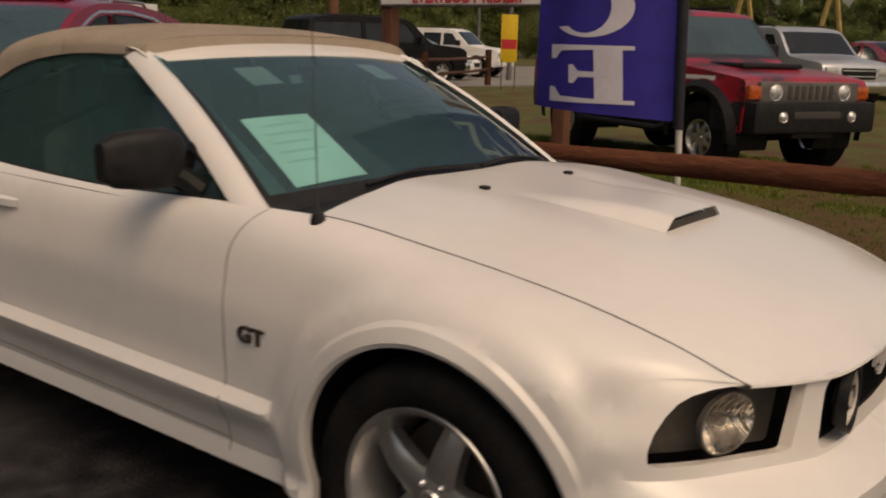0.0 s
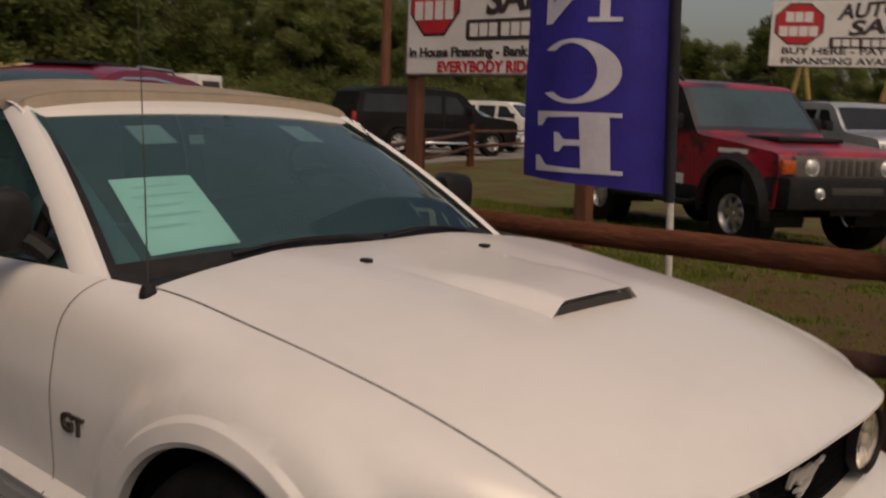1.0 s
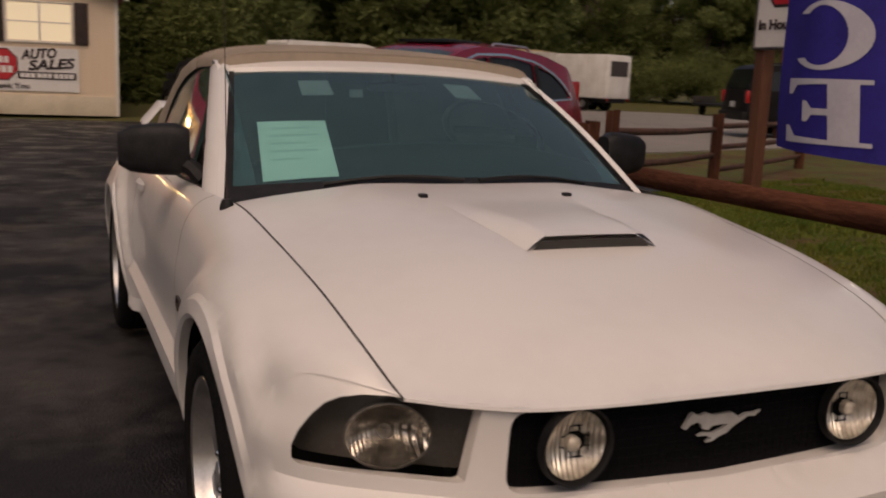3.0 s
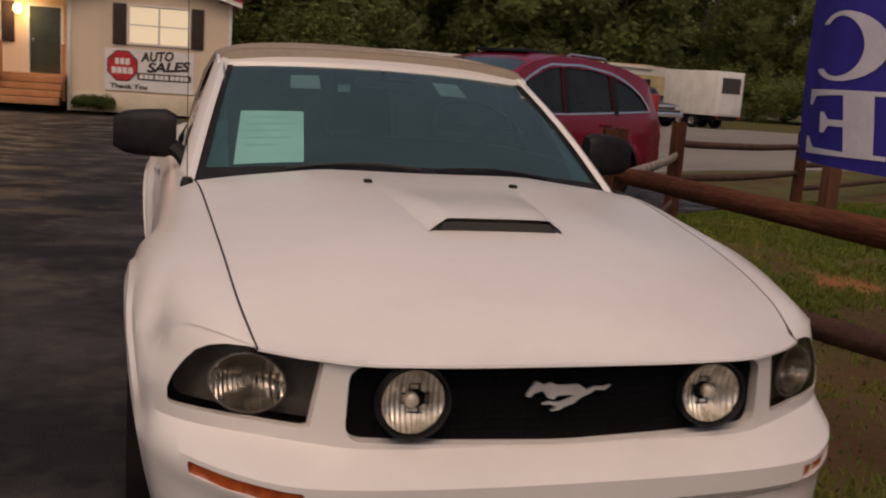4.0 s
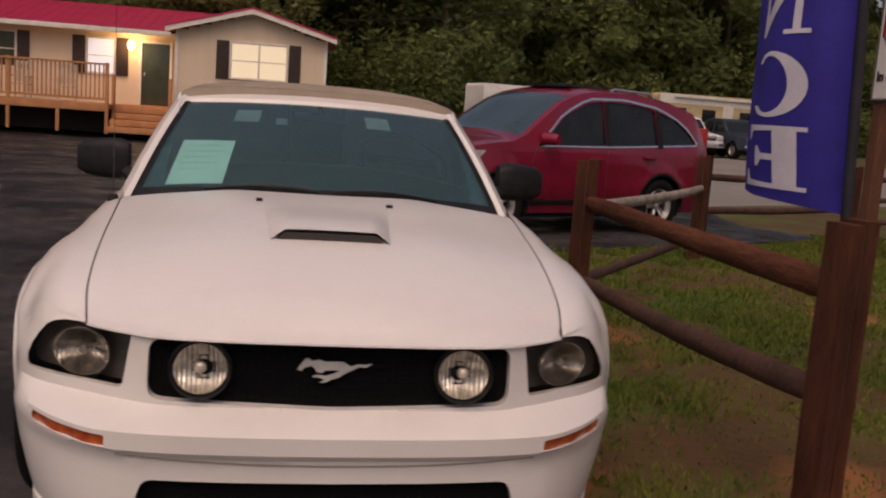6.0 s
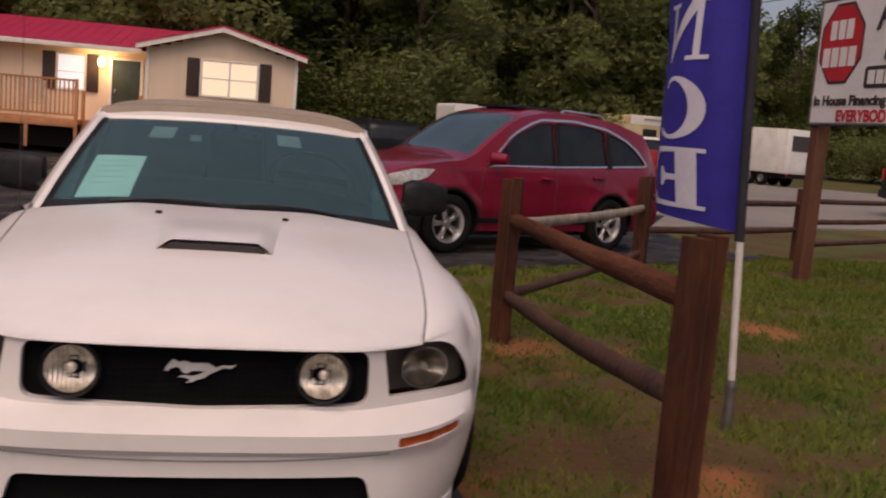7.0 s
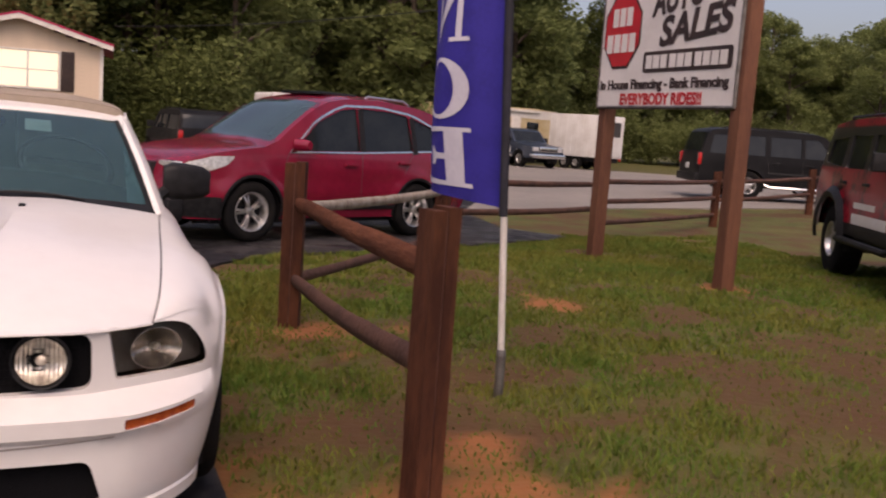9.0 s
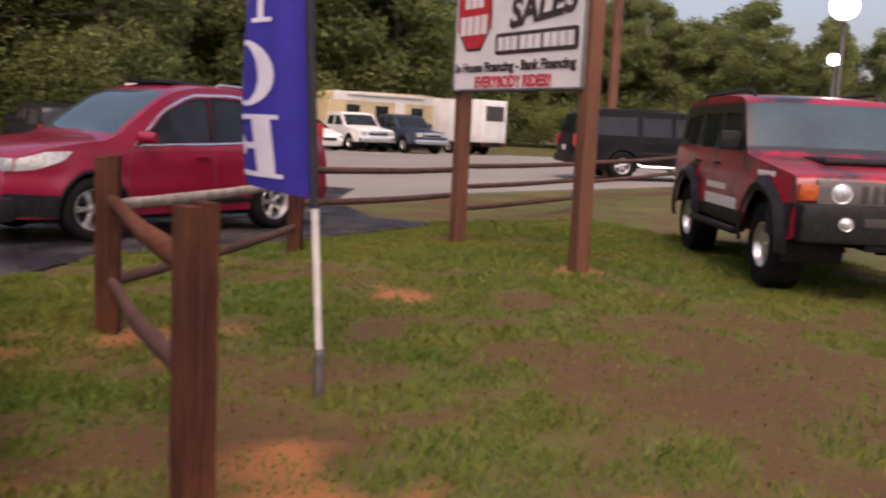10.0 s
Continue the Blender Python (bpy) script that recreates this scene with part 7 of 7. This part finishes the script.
def box_truck(m):
    t = tagged(empty("box_truck"), "white box trailer with open rear window parked beyond the road", "trailer")
    b = block("cargo_box", white_panel, t, -1.15, 0.0, 0.75, 1.15, 3.8, 3.2, bevel=0.04)
    for k in range(8):
        for s in (-1, 1):
            block("side_rib", white_panel, b, s * 1.15 - 0.012, 0.3 + 0.42 * k, 0.8, s * 1.15 + 0.012, 0.33 + 0.42 * k, 3.15, bevel=0)
    block("rear_door", paint_ltwhite, t, -1.05, -0.04, 0.85, 1.05, 0.0, 3.1, bevel=0.01)
    block("rear_opening", seam_shade_dark, t, -0.80, -0.06, 2.0, 0.80, -0.035, 2.85, bevel=0.0, label="dark rear opening")
    block("chassis", black_plastic, t, -0.9, 0.1, 0.5, 0.9, 4.6, 0.75, bevel=0.02)
    block("tow_bar", black_plastic, t, -0.1, 4.5, 0.45, 0.1, 5.6, 0.6, bevel=0.02)
    for s in (-1, 1):
        for y in (1.6, 2.5):
            wheel(t, (s * 1.0, y, 0.4), 0.4, 0.25, 0.2, 5, s)
        block("tail_lamp", red_lens, t, s * 0.95 - 0.07, -0.06, 0.6, s * 0.95 + 0.07, -0.02, 0.75, bevel=0.01)
    t.matrix_world = m
    return t


def camper(m):
    t = tagged(empty("camper_trailer"), "long tan and cream camper trailer beyond the road", "trailer")
    bm = bmesh.new()
    prof = rounded([(0.0, 0.6), (-0.3, 1.6), (0.0, 2.9), (6.4, 3.0), (8.0, 2.9), (8.0, 0.6)], 0.25)
    prism(bm, prof, lambda u, v: (-1.2, u, v), (2.4, 0, 0))
    part("body", bm, tan_panel, t, smooth=30)
    for s in (-1, 1):
        block("cream_band", trim_white, t, s * 1.205 - 0.01, 0.1, 2.45, s * 1.205 + 0.01, 7.9, 2.9, bevel=0)
        block("lower_band", trim_white, t, s * 1.205 - 0.01, 0.1, 0.65, s * 1.205 + 0.01, 7.9, 1.1, bevel=0)
        for y in (1.0, 3.0, 5.6):
            block("window", dark_glass, t, s * 1.21 - 0.015, y, 1.6, s * 1.21 + 0.015, y + 0.9, 2.25, bevel=0.02)
        block("door", trim_white, t, s * 1.21 - 0.012, 4.4, 0.75, s * 1.21 + 0.012, 5.1, 2.5, bevel=0.01)
        for y in (3.9, 4.8):
            wheel(t, (s * 1.0, y, 0.36), 0.36, 0.22, 0.18, 5, s)
    block("awning", trim_white, t, 1.2, 1.0, 2.75, 1.32, 6.5, 2.9, bevel=0.03)
    t.matrix_world = m
    return t


def banner_trailer(m):
    t = tagged(empty("enclosed_trailer"), "long white enclosed trailer with red and black graphics", "trailer")
    bm = bmesh.new()
    prism(bm, rounded([(0.0, 0.6), (0.0, 2.75), (3.4, 2.75), (4.3, 2.55), (4.3, 0.6)], 0.15), lambda u, v: (-1.05, u, v), (2.1, 0, 0))
    part("body", bm, paint_ltwhite, t, smooth=30)
    for x in (-1.058, 1.058):
        bm = bmesh.new()
        pts = [(0.35, 2.25), (0.8, 2.45), (1.1, 2.30), (1.5, 2.42), (1.25, 2.2), (1.55, 2.05), (1.0, 2.12), (0.85, 1.9), (0.75, 2.12)]
        prism(bm, pts, lambda u, v: (x, u, v), (0.006 if x > 0 else -0.006, 0, 0))
        part("graphic", bm, sign_ink, t, smooth=0)
        for k in range(3):
            block("graphic_bar", sign_red, t, x - 0.006, 1.75 + 0.36 * k, 2.0, x + 0.006, 2.03 + 0.36 * k, 2.4, bevel=0)
        for k in range(6):
            block("graphic_bar", sign_red, t, x - 0.006, 0.5 + 0.36 * k, 1.5, x + 0.006, 0.75 + 0.36 * k, 1.75, bevel=0)
    for s in (-1, 1):
        for y in (1.6, 2.5):
            wheel(t, (s * 0.95, y, 0.35), 0.35, 0.2, 0.18, 5, s)
    block("hitch", black_plastic, t, -0.08, 4.3, 0.45, 0.08, 5.4, 0.6, bevel=0.02)
    t.matrix_world = m
    return t


def flat_trailer(m):
    t = tagged(empty("utility_trailer"), "low dark utility trailer beyond the road", "trailer")
    block("bed", black_plastic, t, -0.9, 0, 0.5, 0.9, 3.4, 0.62, bevel=0.02)
    for s in (-1, 1):
        block("side_rail", steel_dark, t, s * 0.9 - 0.03, 0, 0.62, s * 0.9 + 0.03, 3.4, 0.95, bevel=0.01)
        wheel(t, (s * 1.0, 1.8, 0.34), 0.34, 0.2, 0.18, 5, s)
    block("drawbar", steel_dark, t, -0.05, 3.4, 0.45, 0.05, 4.8, 0.55, bevel=0.01)
    t.matrix_world = m
    return t


def at(x, y, turn):
    return pose(x, y, rise(x, y), 0, 0, turn)


box_truck(at(24.9, 38.2, 20) @ Matrix.Scale(0.855, 4))
camper(at(17.46, 43.56, -71.4))
pickup("dark pickup truck with chrome bumper beyond the road", at(20.94, 37.14, 9), paint_navy)
pickup("white pickup truck with chrome bumper beyond the road", at(18.48, 37.86, 7), paint_ltwhite)
saloon("white saloon car parked beyond the road", at(16.14, 37.88, 10.7), paint_ltwhite)
flat_trailer(at(29.31, 36.65, -58))
banner_trailer(at(6.6, 32.2, -80) @ Matrix.Diagonal((0.9, 0.9, 0.90, 1)))
long_suv("parked_suv", "dark SUV with roof rails at the lot's far edge", at(3.22, 29.88, 188), paint_black, dark_glass, 4.7, 1.72, 1.85, 1.08, False)
long_suv("pale_suv", "pale silver SUV with chrome grille parked on grass", at(19.09, 4.96, -37), paint_silver, dark_glass, 4.8, 1.80, 1.92, 1.12, True)
saloon("dark red saloon car parked on grass", at(23.92, 3.94, -37), paint_red)
saloon("white saloon car parked on grass behind the fence", at(24.19, 18.62, 20), paint_ltwhite)
long_suv("white_suv", "white SUV parked on the far grass", at(28.44, 20.28, 15), paint_ltwhite, dark_glass, 4.8, 1.80, 1.92, 1.12, False)


def yellow_sign():
    s = tagged(empty("yard_sign", at(19.0, 13.86, -55)), "small yellow yard sign on thin legs", "sign")
    p = block("panel", mat("yellow_panel", (0.62, 0.42, 0.02), 0.5, second=(0.55, 0.36, 0.02), scale=4), s, -0.22, -0.01, 0.75, 0.22, 0.01, 2.0, bevel=0.003)
    block("red_band", sign_red, s, -0.2, -0.014, 1.1, 0.2, -0.011, 1.35, bevel=0)
    for x in (-0.18, 0.18):
        block("leg", steel_dark, s, x - 0.012, -0.012, 0, x + 0.012, 0.012, 0.8, bevel=0)


yellow_sign()


def utility_pole(x, y, h):
    p = tagged(empty("utility_pole", at(x, y, 20)), "tall brown timber utility pole", "pole")
    bm = bmesh.new()
    tube(bm, [(0, 0, -0.2), (0, 0, h * 0.5), (0.02, 0, h)], [0.15, 0.13, 0.11], 12)
    part("pole", bm, pole_wood, p)
    block("cross_arm", pole_wood, p, -1.1, -0.06, h - 0.7, 1.1, 0.06, h - 0.58, bevel=0.01)
    return p


utility_pole(17.21, 18.62, 8.5)
utility_pole(44.0, -2.0, 8.5)
utility_pole(-4.0, 40.0, 8.5)
cable_black = mat("black_cable", (0.015, 0.015, 0.017), 0.6)


def cable(a, b, sag, r=0.012):
    a, b = Vector(a), Vector(b)
    bm = bmesh.new()
    tube(bm, [a.lerp(b, k / 20) - Vector((0, 0, sag * 4 * (k / 20) * (1 - k / 20))) for k in range(21)], r, 5)
    tagged(part("overhead_cable", bm, cable_black), "thin black overhead cable between poles", "cable", "overhead cables")


cable((17.21, 18.62, 8.0), (-4.0, 40.0, 8.2), 1.2)
cable((17.21, 18.62, 8.0), (44.0, -2.0, 8.2), 1.2)
cable((17.21, 18.62, 6.6), (1.3, 29.3, 4.0), 0.5)


def yard_lamp(x, y, z, turn, size, power):
    lamp = tagged(empty("flood_lamp", at(x, y, turn)), "bright white floodlight on a tall pole", "lamp", "flood lamps")
    base = rise(x, y)
    bm = bmesh.new()
    tube(bm, [(0, 0.25, -0.2), (0, 0.25, z - base)], [0.09, 0.06], 10)
    tube(bm, [(0, 0.25, z - base), (0, 0.0, z - base + 0.05)], 0.03, 8)
    part("pole", bm, galvanised, lamp)
    bm = bmesh.new()
    lathe(bm, [(0.0, 0.12), (size * 0.6, 0.10), (size, -0.06), (size * 1.02, -0.08)], 24, Matrix.Translation((0, -0.05, z - base)) @ Matrix.Rotation(radians(90), 4, "Z"))
    part("housing", bm, galvanised, lamp)
    bm = bmesh.new()
    lathe(bm, [(0.0, -0.09), (size * 0.7, -0.075), (size * 0.97, -0.05)], 24, Matrix.Translation((0, -0.05, z - base)) @ Matrix.Rotation(radians(90), 4, "Z"))
    part("lens", bm, mat("floodlight_lens", (1, 1, 1), 0.3, emit=(1.0, 0.98, 0.93), power=power), lamp)


yard_lamp(25.47, 18.12, 5.65, -54.6, 0.42, 20.0)
yard_lamp(33.32, 25.09, 4.89, -54.7, 0.25, 8.0)


# ---- trees ----
bark = mat("tree_bark", (0.075, 0.055, 0.04), 0.9, second=(0.13, 0.10, 0.075), scale=3, bump=0.6, bump_scale=20, stretch=(1, 1, 0.3))
leaf_a = mat("deciduous_leaf", (0.072, 0.094, 0.028), 0.65, second=(0.12, 0.14, 0.042), scale=0.35, amount=0.8, island=0.2, spec=0.15)
leaf_b = mat("pine_needle", (0.040, 0.060, 0.024), 0.7, second=(0.075, 0.10, 0.035), scale=0.35, amount=0.8, island=0.2, spec=0.15)
# olive foliage, its colour lightened to carry the floodlight's veiling glare
leaf_c_hazed = mat("haze_paled_olive_leaf", (0.155, 0.19, 0.068), 0.65, second=(0.23, 0.265, 0.10), scale=0.35, amount=0.8, island=0.2, spec=0.15)


def let_light_through(m, share):
    """Leaves pass part of the light on to their far side."""
    n = m.node_tree.nodes
    b, out = n["Principled BSDF"], n["Material Output"]
    thin, both = n.new("ShaderNodeBsdfTranslucent"), n.new("ShaderNodeMixShader")
    both.inputs[0].default_value = share
    link_nodes(m, b.inputs["Base Color"].links[0].from_socket, thin.inputs[0])
    link_nodes(m, b.outputs[0], both.inputs[1])
    link_nodes(m, thin.outputs[0], both.inputs[2])
    link_nodes(m, both.outputs[0], out.inputs["Surface"])


for leaf_kind, share in ((leaf_a, 0.35), (leaf_b, 0.3), (leaf_c_hazed, 0.5)):
    let_light_through(leaf_kind, share)


def leaf_cloud(clumps, per, size, rng, squash=0.7):
    """Verts and faces of many small bent leaves gathered in clumps."""
    verts, faces = [], []
    for c, r in clumps:
        for _ in range(per):
            d = Vector((rng.gauss(0, 1), rng.gauss(0, 1), rng.gauss(0, 1) * squash))
            d = d.normalized() * r * (0.35 + 0.65 * rng.random() ** 0.5)
            p = c + Vector((d.x, d.y, d.z * squash))
            a = Vector((rng.gauss(0, 1), rng.gauss(0, 1), rng.gauss(0, 0.5))).normalized()
            b = a.cross(Vector((rng.gauss(0, 1), rng.gauss(0, 1), rng.gauss(0, 1)))).normalized()
            s = size * (0.6 + 0.8 * rng.random())
            k = len(verts)
            verts += [p - a * s, p + b * s * 0.45 + Vector((0, 0, 0.1 * s)), p + a * s, p - b * s * 0.45 + Vector((0, 0, 0.1 * s))]
            faces.append((k, k + 1, k + 2, k + 3))
    return verts, faces


def make_tree(kind, h, seed, leaf):
    rng = random.Random(seed)
    tree = tagged(empty("tree"), "tall leafy broadleaf tree at the wood's edge" if kind == "broad" else "tall dark pine with bare lower trunk", "tree", "woodland trees")
    bm = bmesh.new()
    lean = Vector((rng.uniform(-0.4, 0.4), rng.uniform(-0.4, 0.4), 0))
    tube(bm, [lean * (k / 7) ** 2 + Vector((0, 0, h * 0.93 * k / 7 - 0.3)) for k in range(8)], [0.016 * h * (1 - 0.85 * k / 7) for k in range(8)], 8)
    clumps = []
    n = 44 if kind == "broad" else 30
    for k in range(n):
        t = (0.07 + 0.93 * (k + rng.random()) / n) if kind == "broad" else (0.38 + 0.62 * (k + rng.random()) / n)
        z = h * t
        reach = h * (0.25 * math.sin(math.pi * min(1, (1.08 - t) * 0.95)) ** 0.7 if kind == "broad" else 0.17 * (1.12 - t) ** 0.75)
        a = rng.uniform(0, 2 * math.pi)
        c = lean * t * t + Vector((math.cos(a) * reach * rng.uniform(0.45, 1.0), math.sin(a) * reach * rng.uniform(0.45, 1.0), z))
        clumps.append((c, h * rng.uniform(0.065, 0.12)))
        if k % 2 == 0:
            s = lean * t * t + Vector((0, 0, z - reach * 0.5))
            tube(bm, [s, s.lerp(c, 0.5) + Vector((0, 0, 0.05 * h * 0.2)), c], [0.007 * h, 0.005 * h, 0.002 * h], 5)
    part("trunk", bm, bark, tree)
    verts, faces = leaf_cloud(clumps, 420, 0.0115 * h, rng)
    me = bpy.data.meshes.new("crown")
    me.from_pydata(verts, [], faces)
    me.materials.append(leaf)
    crown = new("crown", me)
    crown.parent = tree
    return tree


def plant_woods():
    kinds = [make_tree("broad", 14, 1, leaf_a), make_tree("broad", 13, 2, leaf_c_hazed), make_tree("broad", 15, 3, leaf_a), make_tree("pine", 17, 4, leaf_b), make_tree("pine", 16, 5, leaf_b), make_tree("broad", 12, 6, leaf_c_hazed)]
    rng = random.Random(11)
    spots = []
    for row, (r, step) in enumerate(((43, 3.0), (49, 2.8), (57, 2.8), (66, 2.8))):
        az = -46.0
        while az < 27 - row:
            spots.append((az + rng.uniform(-1, 1), r + rng.uniform(-3, 3) + (11 if az > 9 else 0), rng.uniform(0.95, 1.25) * (1.2 if az > 9 else 1.0)))
            az += step
    for row, (r, step) in enumerate(((82, 1.5), (92, 1.5))):
        az = 26.0
        while az < 50:
            spots.append((az + rng.uniform(-0.6, 0.6), r + rng.uniform(-4, 4), rng.uniform(0.78, 1.0)))
            az += step
    for row, (r, step) in enumerate(((104, 1.6), (115, 1.7))):
        az = 49.0
        while az < 84:
            spots.append((az + rng.uniform(-0.6, 0.6), r + rng.uniform(-5, 5), rng.uniform(0.62, 0.88)))
            az += step
    used = set()
    for az, r, s in spots:
        x, y = r * math.sin(radians(az)), -2.5 + r * math.cos(radians(az))
        # to the right mostly the paled kinds, for the glare haze there
        k = rng.randrange(6) if az < 8 else rng.choice((1, 5, 1, 5, 2))
        m = at(x, y, rng.uniform(0, 360)) @ Matrix.Diagonal((s, s, s * rng.uniform(0.9, 1.1), 1))
        if k not in used:
            used.add(k)
            kinds[k].matrix_world = m
        else:
            t = copy_thing(kinds[k], Matrix())
            t.matrix_world = m
    verts, faces = [], []
    clumps = []
    for az in np.arange(-46, 84, 0.5):
        r = (40 if az < 9 else 53) if az < 26 else (76 if az < 49 else 98)
        for _ in range(3):
            q, rr = radians(az + rng.uniform(-0.4, 0.4)), r + rng.uniform(-1, 4)
            x, y = rr * math.sin(q), -2.5 + rr * math.cos(q)
            clumps.append((Vector((x, y, rise(x, y) + rng.uniform(0.3, 3.6))), rng.uniform(0.9, 2.0)))
    for near, leaf in ((True, leaf_a), (False, leaf_c_hazed)):
        some = [c for c in clumps if (c[0].x < 0.14 * c[0].y) == near]
        verts, faces = leaf_cloud(some, 300, 0.11, rng, 0.8)
        me = bpy.data.meshes.new("undergrowth")
        me.from_pydata(verts, [], faces)
        me.materials.append(leaf)
        tagged(new("undergrowth", me), "dense dark undergrowth along the wood's edge" if near else "dense olive-green undergrowth beyond the road, paled for glare haze", "undergrowth", kind="stuff")


plant_woods()


def shrub(x, y, s, seed):
    rng = random.Random(seed)
    sh = tagged(empty("shrub", at(x, y, 0)), "small green shrub at the foot of the office wall", "shrub")
    verts, faces = leaf_cloud([(Vector((rng.uniform(-0.5, 0.5) * s, rng.uniform(-0.2, 0.2), 0.25 * s + rng.uniform(0, 0.2))), 0.24 * s) for _ in range(16)], 260, 0.035, rng)
    me = bpy.data.meshes.new("foliage")
    me.from_pydata(verts, [], faces)
    me.materials.append(leaf_a)
    o = new("foliage", me)
    o.parent = sh
    bm = bmesh.new()
    for k in range(4):
        tube(bm, [(0.1 * k - 0.15, 0, -0.05), (0.2 * k - 0.3, 0.05, 0.3 * s)], [0.015, 0.008], 5)
    part("stem", bm, bark, sh)


shrub(-2.9, 28.3, 1.0, 3)


# ---- grass ----
def grass_blades():
    rng = random.Random(5)
    verts, faces = [], []
    lot = [(1.02, -40), (1.0, -2), (0.96, 2), (1.0, 4.8), (1.3, 5.8), (1.75, 6.4), (2.3, 7.05), (4.5, 7.7), (6.8, 9.2), (7.4, 9.9)]
    edge = hermite([(y, x) for x, y in lot])
    count = 0
    while count < 112000:
        x, y = 0.9 + 9.6 * rng.random() ** 1.35, -2.2 + 12.5 * rng.random()
        if x < edge(y) + 0.02 + 0.05 * rng.random():
            continue
        b = bareness(x, y)
        if rng.random() < min(0.80, b):
            count += 0.2
            continue
        count += 1
        clump = max(0, noise.noise((x * 1.5, y * 1.5, 9))) + 0.9 * max(0, noise.noise((x * 4.5, y * 5.5, 2)))
        tall = 0.022 + 0.065 * rng.random() * (1 - b) * (0.5 + 1.1 * clump)
        z = rise(x, y) - 0.025 + 0.026 * noise.fractal((x * 1.1, y * 1.1, 0.5), 0.9, 2.0, 4)
        a = rng.uniform(0, 6.283)
        w = 0.003 + 0.0035 * rng.random() + 0.0006 * max(0, y)
        dx, dy = math.cos(a) * w, math.sin(a) * w
        lx, ly = rng.gauss(0, 0.45) * tall, rng.gauss(0, 0.45) * tall
        k = len(verts)
        verts += [(x - dx, y - dy, z), (x + dx, y + dy, z), (x + dx * 0.7 + lx * 0.4, y + dy * 0.7 + ly * 0.4, z + tall * 0.6), (x + lx, y + ly, z + tall), (x - dx * 0.7 + lx * 0.4, y - dy * 0.7 + ly * 0.4, z + tall * 0.6)]
        faces.append((k, k + 1, k + 2, k + 3, k + 4))
    me = bpy.data.meshes.new("grass")
    me.from_pydata(verts, [], faces)
    me.materials.append(mat("grass_blade", (0.054, 0.112, 0.008), 0.8, second=(0.130, 0.128, 0.014), scale=0.8, amount=0.9, island=0.3))
    tagged(new("grass", me), "short patchy green and straw grass blades", "grass", kind="stuff")


grass_blades()
